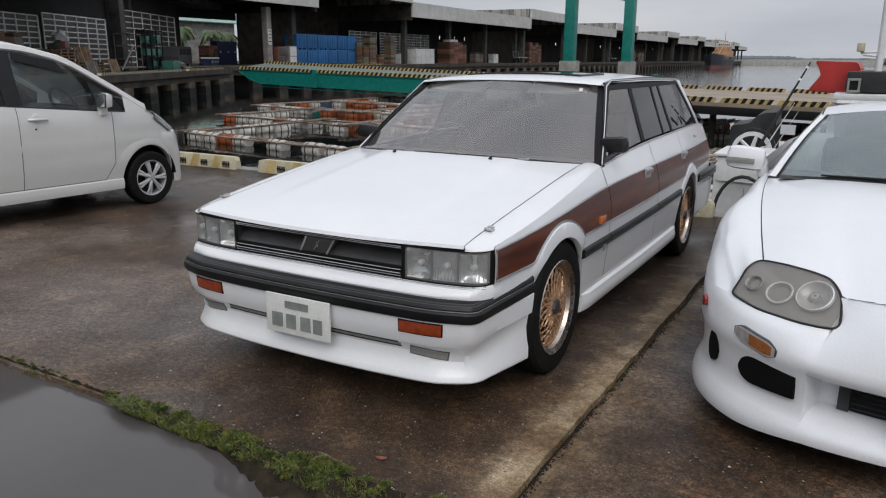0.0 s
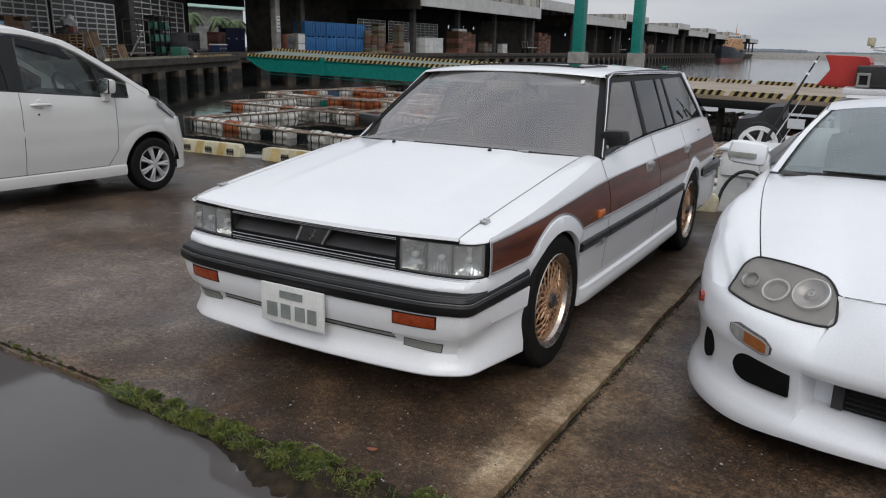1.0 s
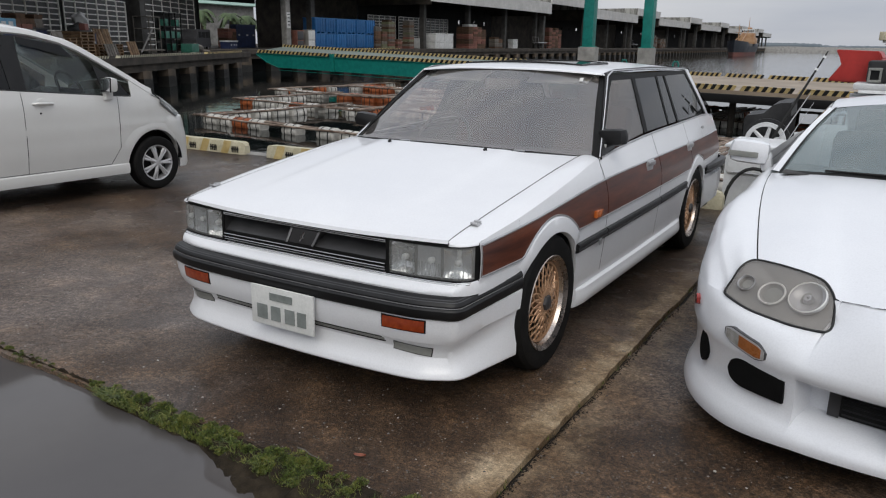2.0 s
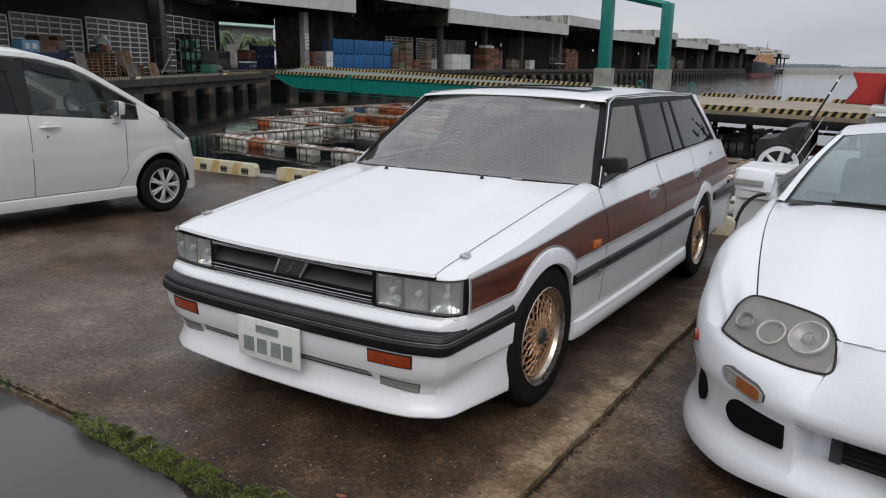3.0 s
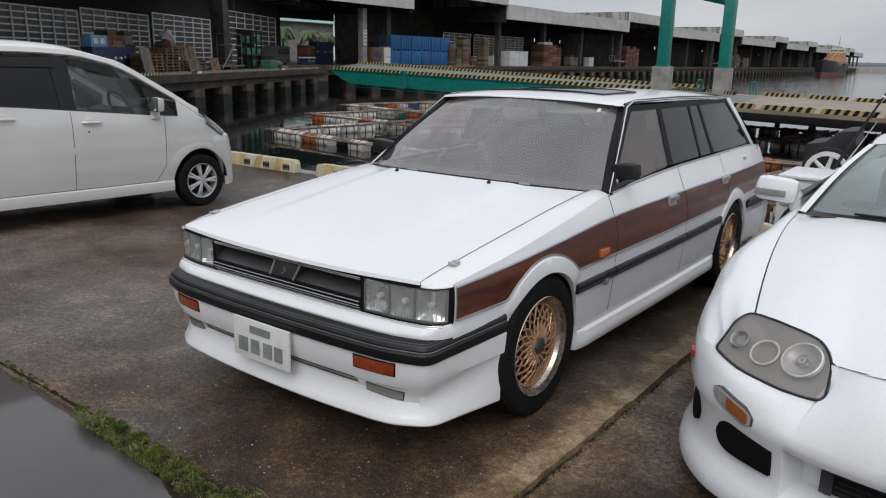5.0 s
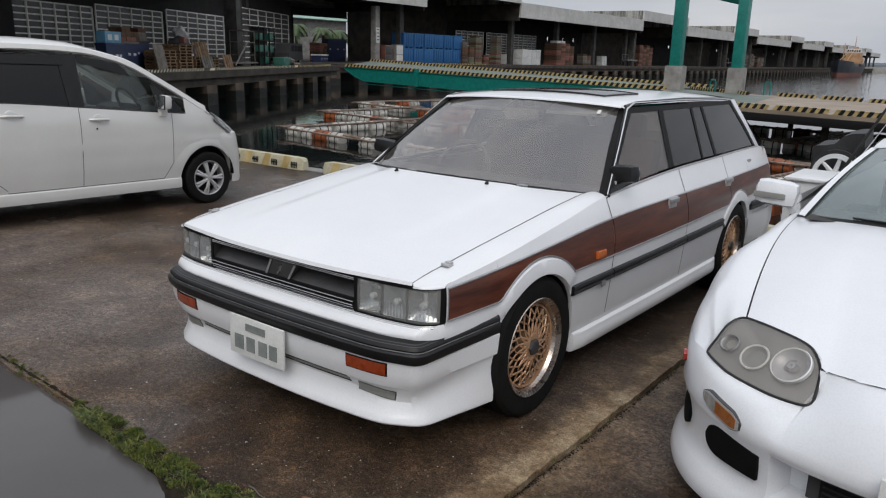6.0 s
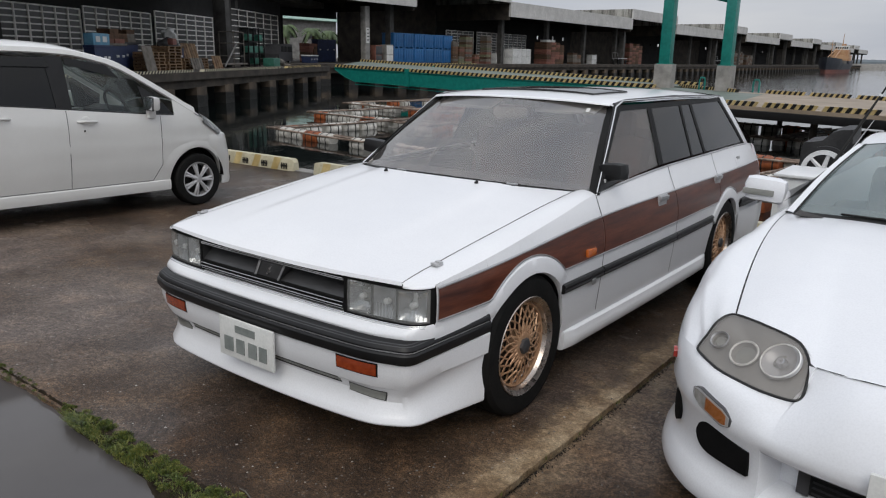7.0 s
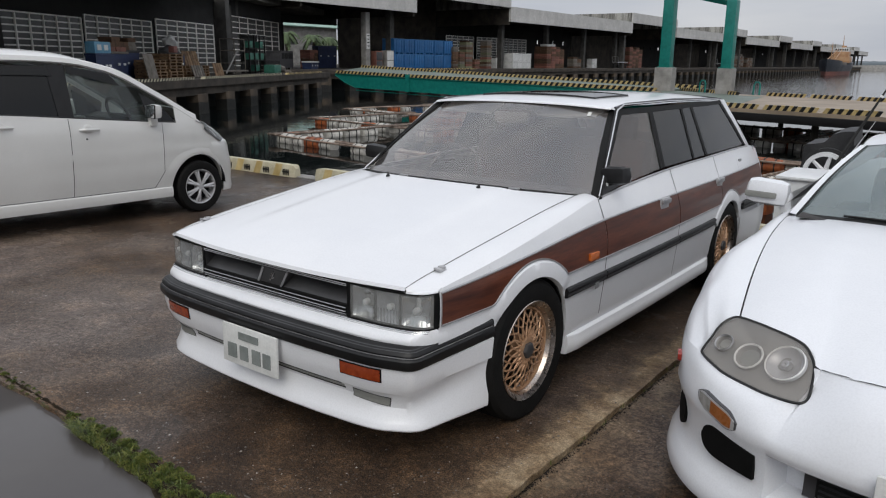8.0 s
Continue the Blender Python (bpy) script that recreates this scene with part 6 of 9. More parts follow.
# ---------------------------------------------------------------- pearl-white small hatchback
# its own frame: x to its right side, y to its nose, origin on the ground under the front axle
def kei_car():
    car = thing("hatchback", APRON @ pose(-4.93, 2.03, 0), "pearl-white small tall hatchback with silver alloy wheels", "car", "parked cars")
    PLAN = [(-2.74, 0.60), (-2.60, 0.67), (-2.2, 0.708), (-1.4, 0.72), (-0.5, 0.715), (-0.15, 0.700), (0.05, 0.676), (0.18, 0.655), (0.28, 0.60), (0.38, 0.48), (0.44, 0.25), (0.46, 0.0)]
    VERT = [(0.16, -0.075), (0.25, -0.045), (0.45, -0.012), (0.62, -0.004), (0.80, 0.0), (0.90, -0.008), (1.0, -0.030)]
    BELTK = [(-2.70, 1.05), (-1.97, 1.032), (-1.38, 0.990), (-0.65, 0.935), (-0.28, 0.915), (-0.10, 0.93)]
    wk = lambda y, z: spline(PLAN, y) + lerp(VERT, z)
    RA = 0.315
    WY = (-0.10, -2.50)

    def ark(y, r):
        for wy in WY:
            if abs(y - wy) < r:
                return 0.275 + math.sqrt(r * r - (y - wy) ** 2)
        return 0.0

    def stat(y0, y1):
        ys = set(span(y0, y1, int((y1 - y0) / 0.06) + 2))
        for wy in WY:
            ys |= {wy - RA * math.cos(math.pi * k / 26) for k in range(27)} | {wy - RA - 0.0005, wy + RA + 0.0005}
        return sorted(y for y in ys if y0 <= y <= y1)

    TOPK = lambda y: spline(BELTK, y) if y < -0.12 else lerp([(-0.12, 0.930), (0.0, 0.875), (0.10, 0.800), (0.18, 0.715), (0.30, 0.68), (0.5, 0.66)], y)
    bm = bmesh.new()
    for s in (1, -1):
        crease = lambda y, z: 0.006 * math.exp(-((z - 0.66 - 0.02 * y) / 0.03) ** 2)
        rows = []
        for y in stat(-2.74, 0.20):
            lo = max(0.235, ark(y, RA))
            rows.append([(s * (wk(y, z) + crease(y, z)), y, z) for z in span(lo, max(lo + 0.001, TOPK(y)), 14)])
        grid(bm, rows)
        rows = []
        for k in range(21):
            a = math.pi * k / 20
            rows.append([(s * wk(WY[0] - RA * math.cos(a), 0.275 + RA * math.sin(a)), WY[0] - RA * math.cos(a), 0.275 + RA * math.sin(a)), (s * (wk(WY[0] - RA * math.cos(a), 0.5) - 0.05), WY[0] - RA * math.cos(a), 0.275 + RA * math.sin(a))])
        grid(bm, rows)
    body = part("body", bm, M["pearl"], car)
    # flared wheel-arch rims
    for s in (1, -1):
        for wy in WY:
            bm = bmesh.new()
            rows = []
            for k in range(33):
                a = math.pi * (0.02 + 0.97 * k / 32)
                rows.append([(s * (wk(wy - r * math.cos(a), 0.275 + r * math.sin(a)) + o * math.sin(a) ** 0.5), wy - r * math.cos(a), 0.275 + r * math.sin(a)) for r, o in ((RA, -0.004), (RA, 0.008), (RA + 0.015, 0.011), (RA + 0.04, 0.009), (RA + 0.075, 0.004), (RA + 0.11, -0.002))])
            grid(bm, rows)
            part("arch_rim", bm, M["pearl"], body)
    # front bumper, wrapped round the nose
    bm = bmesh.new()
    rows = []
    for u in span(-1, 1, 41):
        a = u * math.pi / 2
        row = []
        for d, z in ((0.10, 0.725), (0.035, 0.70), (0.008, 0.64), (0.0, 0.59), (0.0, 0.54), (0.0, 0.48), (0.0, 0.42), (0.005, 0.36), (0.01, 0.30), (0.0, 0.22), (0.02, 0.185), (0.2, 0.185)):
            # the side edge follows the wheel arch down
            y0 = WY[0] + math.sqrt(max(0.0, (RA + 0.012) ** 2 - (z - 0.275) ** 2)) if z < 0.59 else 0.02
            x0 = wk(y0, max(0.45, z)) + 0.004
            x, y = x0 * math.copysign(abs(math.sin(a)) ** 0.62, a), y0 + (0.472 - y0) * abs(math.cos(a)) ** 0.80
            row.append((x * (1 - d * abs(math.sin(a)) * 0.3), y - d * math.cos(a), z))
        rows.append(row)
    grid(bm, rows)
    part("front_bumper", bm, M["pearl"], car)
    # bonnet and screen in one sloping sweep
    bm = bmesh.new()
    CEN = [(-0.95, 1.52), (-0.62, 1.36), (-0.30, 1.155), (-0.08, 1.025), (0.05, 0.985), (0.20, 0.915), (0.32, 0.825), (0.40, 0.71)]
    rows = []
    for y in span(-0.12, 0.38, 14):
        w = min(wk(y, 0.8), spline(PLAN, min(y, 0.4)))
        rows.append([(w * u, y - 0.10 * (u * u) * max(0, y), TOPK(y) + (spline(CEN, y) - TOPK(y)) * (1 - abs(u) ** 2.6)) for u in span(-1, 1, 17)])
    grid(bm, rows)
    part("bonnet", bm, M["pearl"], car)
    WINK = [(-2.70, 1.46), (-1.86, 1.50), (-1.27, 1.485), (-1.0, 1.430), (-0.84, 1.388), (-0.54, 1.225), (-0.28, 1.075), (-0.12, 0.975)]
    gx = lambda y, z: wk(y, spline(BELTK, y)) - 0.21 * max(0, z - spline(BELTK, y)) - 0.012
    bm = bmesh.new()
    grid(bm, [[(u * gx(y, spline(WINK, y)) * 0.99, y + 0.05 * (1 - u * u), spline(WINK, y) + 0.05 * (1 - u * u)) for u in span(-1, 1, 11)] for y in span(-0.92, -0.12, 10)])
    part("windscreen", bm, M["greenglass"], car).visible_shadow = False
    bm = bmesh.new()
    grid(bm, [[(u * (gx(y, spline(WINK, y)) + 0.004), y, spline(WINK, y) + 0.075 * (1 - abs(u) ** 2.2)) for u in span(-1, 1, 17)] for y in span(-2.72, -0.90, 18)])
    roof = part("roof", bm, M["pearl"], car, angle=50)
    for s in (1, -1):
        # painted arc from roof to bonnet over the glass
        bm = bmesh.new()
        rows = []
        for y in span(-2.70, -0.10, 34):
            z = spline(WINK, y)
            rows.append([(s * (gx(y, z) - 0.025), y, z + 0.022), (s * (gx(y, z) + 0.008), y, z + 0.010), (s * (gx(y, z - 0.05) + 0.014), y, z - 0.028 - 0.012 * (y > -0.9)), (s * (gx(y, z - 0.05) + 0.0), y, z - 0.040 - 0.012 * (y > -0.9))])
        grid(bm, rows)
        part("roof_rail", bm, M["pearl"], roof)

        def panek(name, quad, material, off, label="", th=0.004):
            bm = bmesh.new()
            (ya, za), (yb, zb), (yc, zc), (yd, zd) = quad
            rows = []
            for v in span(0, 1, 7):
                f, r = (ya + (yd - ya) * v, za + (zd - za) * v), (yb + (yc - yb) * v, zb + (zc - zb) * v)
                rows.append([(s * (gx(f[0] + (r[0] - f[0]) * u, f[1] + (r[1] - f[1]) * u) + off), f[0] + (r[0] - f[0]) * u, f[1] + (r[1] - f[1]) * u) for u in span(0, 1, 6)])
            grid(bm, rows)
            thick(bm, th)
            return part(name, bm, material, car, label)

        zb = lambda y: spline(BELTK, y) + 0.008
        panek("rear_side_window", ((-2.55, zb(-2.55)), (-1.46, zb(-1.46)), (-1.50, 1.432), (-2.50, 1.42)), M["darkglass"], 0.0, "dark privacy window")
        panek("front_side_window", ((-1.33, zb(-1.33)), (-0.62, zb(-0.62)), (-0.80, 1.285), (-1.34, 1.425)), M["clearglass"], 0.0, "clear front side window")
        panek("front_side_window", ((-1.34, 1.425), (-0.80, 1.285), (-0.93, 1.368), (-1.12, 1.420)), M["clearglass"], 0.0)
        panek("cowl_panel", ((-0.345, zb(-0.345) - 0.02), (-0.10, zb(-0.12) - 0.02), (-0.115, 0.955), (-0.345, 1.095)), M["pearl"], 0.012)
        panek("quarter_window", ((-0.50, zb(-0.50)), (-0.35, zb(-0.35)), (-0.44, 1.035), (-0.52, 1.085)), M["darkglass"], 0.002, "small dark quarter window")
        panek("centre_pillar", ((-1.46, zb(-1.46) - 0.004), (-1.33, zb(-1.33) - 0.004), (-1.34, 1.44), (-1.50, 1.44)), M["rubber"], 0.006, "black centre pillar", 0.01)
        panek("mirror_pillar", ((-0.62, zb(-0.62) - 0.004), (-0.50, zb(-0.5) - 0.004), (-0.52, 1.11), (-0.68, 1.20)), M["rubber"], 0.006, "black mirror pillar", 0.01)
        panek("rain_visor", ((-1.33, 1.375), (-0.86, 1.262), (-0.96, 1.372), (-1.33, 1.432)), M["darkglass"], 0.022, "dark rain visor", 0.004)
        panek("rain_visor", ((-2.50, 1.35), (-1.46, 1.35), (-1.50, 1.432), (-2.50, 1.42)), M["darkglass"], 0.022, "dark rain visor", 0.004)
        bm = bmesh.new()
        tube(bm, [(s * (gx(y, zb(y)) + 0.004), y, zb(y) - 0.004) for y in span(-2.6, -0.28, 14)], 0.008, 6)
        part("belt_seal", bm, M["rubber"], car)
        # door gaps
        for pts in ([(-1.392, z) for z in span(0.30, 0.985, 10)], [(-0.50, z) for z in span(0.45, 0.92, 8)] + [], [(-0.50 - 0.02 * k, 0.45 - 0.03 * k) for k in range(6)], [(y, 0.300) for y in span(-0.60, -2.02, 14)], [(-2.02 - 0.05 * k, 0.32 + 0.045 * k) for k in range(7)]):
            bm = bmesh.new()
            tube(bm, [(s * (wk(y, z) + crease(y, z)), y, z) for y, z in pts], 0.0026, 4)
            part("door_gap", bm, M["seam"], body)
        for y, z in ((-1.22, 0.885), (-1.94, 0.93)):
            bm = bmesh.new()
            tube(bm, [(s * (wk(y - 0.09, z) - 0.004), y - 0.09, z), (s * (wk(y, z) + 0.026), y - 0.05, z + 0.004), (s * (wk(y, z) + 0.028), y + 0.04, z + 0.002), (s * (wk(y, z) - 0.004), y + 0.09, z - 0.002)], [0.011, 0.013, 0.012, 0.010], 8)
            h = part("door_handle", bm, M["pearl"], car, "body-coloured pull handle")
            bm = bmesh.new()
            lathe(bm, [(0, 0), (0.004, 0.03), (0.0, 0.045), (-0.01, 0.05)], 20)
            part("finger_cup", bm, M["pearl"], h, m=pose(s * wk(y, z), y - 0.01, z) @ (Matrix.Identity(4) if s > 0 else Matrix.Rotation(math.pi, 4, "Z")))
        bm = bmesh.new()
        lathe(bm, [(0.002, 0), (0.005, 0.006), (0.0, 0.009)], 12)
        part("key_lock", bm, M["rubber"], body, m=pose(s * wk(-1.25, 0.806), -1.25, 0.806))
        # sill
        bm = bmesh.new()
        vs = grid(bm, [[(s * (wk(y, 0.30) + o), y, z) for o, z in ((-0.002, 0.295), (0.012, 0.285), (0.018, 0.24), (0.008, 0.195), (-0.10, 0.19))] for y in span(-2.12, -0.415, 14)])
        bm.faces.new(vs[0]), bm.faces.new(vs[-1][::-1])
        part("sill_skirt", bm, M["pearl"], car)
        # headlamp
        bm = bmesh.new()
        quad = [Vector((s * 0.700, -0.03, 0.840)), Vector((s * 0.668, 0.18, 0.700)), Vector((s * 0.54, 0.26, 0.735)), Vector((s * 0.53, 0.14, 0.850)), Vector((s * 0.640, -0.04, 0.915))]
        rows = []
        for v in span(0, 1, 8):
            lo_ = quad[0].lerp(quad[1], v)
            hi_ = quad[4].lerp(quad[3], v) if v < 0.8 else quad[4].lerp(quad[3], 0.8).lerp(quad[2], (v - 0.8) * 5)
            rows.append([lo_.lerp(hi_, u) + Vector((s * 0.014, 0.02, 0.014)) * math.sin(u * math.pi) for u in span(0, 1, 6)])
        grid(bm, rows)
        lamp = part("headlamp", bm, M["greytrim"], car, "swept-back headlamp with a dark housing")
        bm = bmesh.new()
        grid(bm, [[Vector(p) + Vector((s * 0.006, 0.006, 0.006)) for p in r] for r in rows])
        part("lens", bm, M["lens"], lamp)
        # mirror
        bm = bmesh.new()
        obox(bm, pose(s * 0.775, -0.615, 1.035, 0, s * 4, s * 10), 0.13, 0.09, 0.13, 0.035)
        mir = part("door_mirror", bm, M["pearl"], car, "body-coloured door mirror")
        bm = bmesh.new()
        obox(bm, pose(s * 0.777, -0.663, 1.035, 0, s * 4, s * 10), 0.115, 0.008, 0.115, 0.003)
        part("mirror_glass", bm, M["mirror"], mir)
        bm = bmesh.new()
        obox(bm, pose(s * 0.777, -0.6575, 1.035, 0, s * 4, s * 10), 0.128, 0.008, 0.128, 0.003)
        part("mirror_bezel", bm, M["rubber"], mir)
        bm = bmesh.new()
        obox(bm, pose(s * 0.715, -0.60, 0.94), 0.06, 0.08, 0.09, 0.02)
        part("mirror_foot", bm, M["pearl"], mir)
    # wheels: eight twisted silver spokes
    for s in (1, -1):
        for wy in WY:
            bm = bmesh.new()
            lathe(bm, [(-0.075, 0.17), (-0.08, 0.22), (-0.075, 0.255), (-0.055, 0.272), (0.05, 0.272), (0.068, 0.258), (0.074, 0.22), (0.066, 0.186), (0.05, 0.18)], 44)
            w = part("wheel", bm, M["tyre"], car, m=pose(s * 0.630, wy, 0.262) @ (Matrix.Identity(4) if s > 0 else Matrix.Rotation(math.pi, 4, "Z")) @ Matrix.Diagonal((1, 0.96, 0.96, 1)))
            bm = bmesh.new()
            lathe(bm, [(-0.05, 0.17), (0.03, 0.160), (0.062, 0.172), (0.066, 0.181), (0.060, 0.186)], 44)
            for k in range(7):
                a = 2 * math.pi * k / 7
                for e in (-0.10, 0.10):
                    tube(bm, [(0.058, 0.03 * math.cos(a), 0.03 * math.sin(a)), (0.06, 0.10 * math.cos(a + e * 0.8), 0.10 * math.sin(a + e * 0.8)), (0.052, 0.166 * math.cos(a + e), 0.166 * math.sin(a + e))], [0.017, 0.014, 0.015], 6)
            lathe(bm, [(0.02, 0.0), (0.02, 0.05), (0.06, 0.046), (0.068, 0.03), (0.068, 0.0)], 20)
            part("rim", bm, M["whitealloy"], w, "silver spoked alloy rim")
            bm = bmesh.new()
            lathe(bm, [(-0.02, 0.0), (-0.02, 0.15), (0.0, 0.15), (0.0, 0.0)], 24)
            part("brake_drum", bm, M["rubber"], w)
    # wells, floor, cabin
    bm = bmesh.new()
    box(bm, -0.60, 0.60, -2.7, 0.1, 0.19, 0.24)
    for wy in WY:
        for s in (1, -1):
            grid(bm, [[(s * x, wy - (RA + 0.012) * math.cos(math.pi * k / 16), 0.275 + (RA + 0.012) * math.sin(math.pi * k / 16)) for x in (0.66, 0.40)] for k in range(17)])
            bm.faces.new([bm.verts.new((s * 0.44, wy - 0.33 * math.cos(math.pi * k / 16), 0.275 + 0.33 * math.sin(math.pi * k / 16))) for k in range(17)])
    part("underbody", bm, M["rubber"], car)
    bm = bmesh.new()
    grid(bm, [[(x, y, z) for y, z in ((-0.12, 0.92), (-0.42, 0.97), (-0.55, 0.93), (-0.58, 0.55))] for x in span(-0.64, 0.64, 5)])
    part("dashboard", bm, M["dash"], car)
    for x in (-0.33, 0.33):
        bm = bmesh.new()
        obox(bm, pose(x, -1.15, 0.58), 0.50, 0.50, 0.16, 0.05)
        obox(bm, pose(x, -1.42, 0.86, 14, 0, 0), 0.46, 0.14, 0.54, 0.06)
        seat = part("front_seat", bm, M["greytrim"], car)
        bm = bmesh.new()
        obox(bm, pose(x, -1.49, 1.20, 8, 0, 0), 0.26, 0.09, 0.18, 0.04)
        part("headrest", bm, M["greytrim"], seat)
    bm = bmesh.new()
    tube(bm, [(0.175 * math.cos(2 * math.pi * k / 24), 0, 0.175 * math.sin(2 * math.pi * k / 24)) for k in range(25)], 0.015, 6, cap=False)
    obox(bm, pose(0, 0, -0.02), 0.32, 0.02, 0.06, 0.01)
    part("steering_wheel", bm, M["dash"], car, m=pose(0.34, -0.72, 0.985, 25, 0, 0))
    bm = bmesh.new()
    grid(bm, [[(-0.66, y, 0.5), (-0.66, y, 0.92)] for y in (-2.6, -0.4)])
    part("door_lining", bm, M["fogcover"], car)
    bm = bmesh.new()
    grid(bm, [[(u * 0.60, -2.72, z) for u in span(-1, 1, 5)] for z in span(0.25, 1.48, 5)])
    part("tailgate", bm, M["pearl"], car)
    return car


kei_car()

# ---------------------------------------------------------------- white sports coupe
# its own frame: x to its left side, y to its tail, origin on the ground under the front axle
def coupe():
    car = thing("sports_coupe", APRON @ pose(2.29, 0.55, 0), "low white sports coupe with rounded nose and wide front spoiler", "car", "parked cars")
    PLANC = [(0.0, -1.025), (0.22, -1.005), (0.42, -0.960), (0.56, -0.895), (0.69, -0.800), (0.785, -0.690), (0.85, -0.570), (0.89, -0.440), (0.905, -0.330)]
    S = [0.0]
    for (ax, ay), (bx, by) in zip(PLANC, PLANC[1:]):
        S.append(S[-1] + math.hypot(bx - ax, by - ay))
    TX, TY = list(zip(S, [p[0] for p in PLANC])), list(zip(S, [p[1] for p in PLANC]))
    END = S[-1]

    def edge(s, d, z):
        q = min(abs(s), END)
        x, y = spline(TX, q), spline(TY, q)
        dx, dy = spline(TX, min(q + 0.01, END)) - spline(TX, max(q - 0.01, 0)), spline(TY, min(q + 0.01, END)) - spline(TY, max(q - 0.01, 0))
        k = math.hypot(dx, dy) or 1
        x, y = x - d * dy / k, y + d * dx / k
        return (x if s >= 0 else -x), y, z

    # upper edge of the bumper skin: under bonnet, lamp and wing (by distance from the middle): inset, height
    TOPD = [(0, 0.168), (0.22, 0.172), (0.40, 0.190), (0.438, 0.198), (0.444, 0.109), (0.48, 0.095), (0.51, 0.088), (0.575, 0.075), (0.71, 0.055), (0.875, 0.044), (1.0, 0.020), (1.16, 0.006), (END, 0.002)]
    TOPZ = [(0, 0.606), (0.22, 0.600), (0.40, 0.586), (0.438, 0.583), (0.444, 0.496), (0.575, 0.493), (0.71, 0.500), (0.875, 0.518), (1.0, 0.517), (1.16, 0.518), (END, 0.52)]

    def skin(s):
        q = abs(s)
        dt, zt = lerp(TOPD, q), lerp(TOPZ, q)
        mouth = 1.0 if q < 0.467 else 0.0
        k = max(0.0, min(1.0, (q - 0.26) / 0.16, (0.56 - q) / 0.10))
        pts = [(dt, zt), (dt * (0.72 + 0.14 * k), zt - (0.10 + 0.15 * k) * (zt - 0.40)), (dt * (0.30 + 0.16 * k), 0.40 + (0.62 - 0.15 * k) * (zt - 0.40)), (0.006, 0.405), (0.0, 0.375), (0.008, 0.352)]
        if mouth:
            pts += [(0.02, 0.342), (0.12, 0.338), (0.13, 0.225), (0.045, 0.205)]
        else:
            pts += [(0.014, 0.325), (0.020, 0.285), (0.022, 0.245), (0.018, 0.205)]
        up = 0.030 * max(0.0, 1 - q / 0.62) - 0.020 * max(0.0, min(1.0, (q - 0.45) / 0.25))
        full = 0.008 * math.exp(-((q - 0.80) / 0.26) ** 2)
        pts += [(0.008 - 0.5 * full, 0.178), (-0.008 - full, 0.154 + 0.5 * up), (-0.015 - full, 0.126 + up), (-0.010 - full, 0.106 + up), (0.02, 0.098 + up), (0.25, 0.105 + up)]
        return pts

    ss = sorted(set(span(-END, END, 97) + [-0.468, -0.466, -0.442, -0.436, -0.430, 0.430, 0.436, 0.442, 0.466, 0.468]))
    bm = bmesh.new()
    grid(bm, [[edge(s, d, z) for d, z in skin(s)] for s in ss])
    bumper = part("front_bumper", bm, M["white2"], car, angle=38)

    def inset(name, s0, s1, zlo, zhi, d, material, parent, label="", n=12, th=0.02):
        """A panel on the bumper skin between two height curves."""
        bm = bmesh.new()
        grid(bm, [[edge(s, d(s), zlo(s)), edge(s, d(s), 0.5 * (zlo(s) + zhi(s))), edge(s, d(s), zhi(s)), edge(s, d(s) + th, zhi(s)), edge(s, d(s) + th, zlo(s))] for s in span(s0, s1, n)], close=True)
        bmesh.ops.holes_fill(bm, edges=bm.edges[:], sides=0)
        return part(name, bm, material, parent, label)

    for e in (-1, 1):
        A = lambda a, b: (e * b, e * a) if e < 0 else (a, b)
        # brake duct and side slot: black panels painted for the shade of their mouths; the duct has an upright inner
        # edge, rounded at its outer end
        a, b = A(0.503, 0.7425)
        end = lambda s: math.sqrt(max(0.0, 1 - max(0.0, (abs(s) - 0.66) / 0.083) ** 2))
        mid = lambda s: 0.2875 - 0.005 * (abs(s) - 0.50)
        inset("brake_duct", a, b, lambda s: mid(s) - (0.040 + 0.035 * (abs(s) - 0.50)) * end(s), lambda s: mid(s) + (0.038 + 0.085 * (abs(s) - 0.50)) * end(s), lambda s: 0.009, M["ductblack"], bumper, "dark brake duct", 22, 0.05)
        a, b = A(0.889, 0.971)
        cu2 = lambda s: math.sqrt(max(0.0, 1 - ((abs(s) - 0.93) / 0.042) ** 2))
        inset("side_duct", a, b, lambda s: 0.292 - 0.056 * cu2(s), lambda s: 0.292 + 0.066 * cu2(s), lambda s: 0.009, M["ductblack"], bumper, "narrow dark side slot", 14, 0.05)
        # indicator: clear and amber lens in a grey frame
        a, b = A(0.575, 0.770)
        ce = lambda s: 0.389 + 0.15 * (abs(s) - 0.58)
        ro = lambda s: max(0.12, min(1.0, (abs(s) - 0.570) / 0.045, (0.776 - abs(s)) / 0.045)) ** 0.5
        ind = inset("indicator", a, b, lambda s: ce(s) - 0.0300 * ro(s), lambda s: ce(s) + 0.0300 * ro(s), lambda s: -0.0005, M["greytrim"], bumper, "amber and clear indicator in a grey frame", 30)
        a, b = A(0.582, 0.763)
        inset("lens_rim", a, b, lambda s: ce(s) - 0.0265 * ro(s), lambda s: ce(s) + 0.0265 * ro(s), lambda s: -0.003, M["whitealloy"], ind, "pale lens rim", 28)
        a, b = A(0.594, 0.690)
        inset("amber_lens", a, b, lambda s: ce(s) - 0.0205 * ro(s), lambda s: ce(s) + 0.0205 * ro(s), lambda s: -0.0045, M["dullamber"], ind, "amber lens", 20)
        a, b = A(0.692, 0.754)
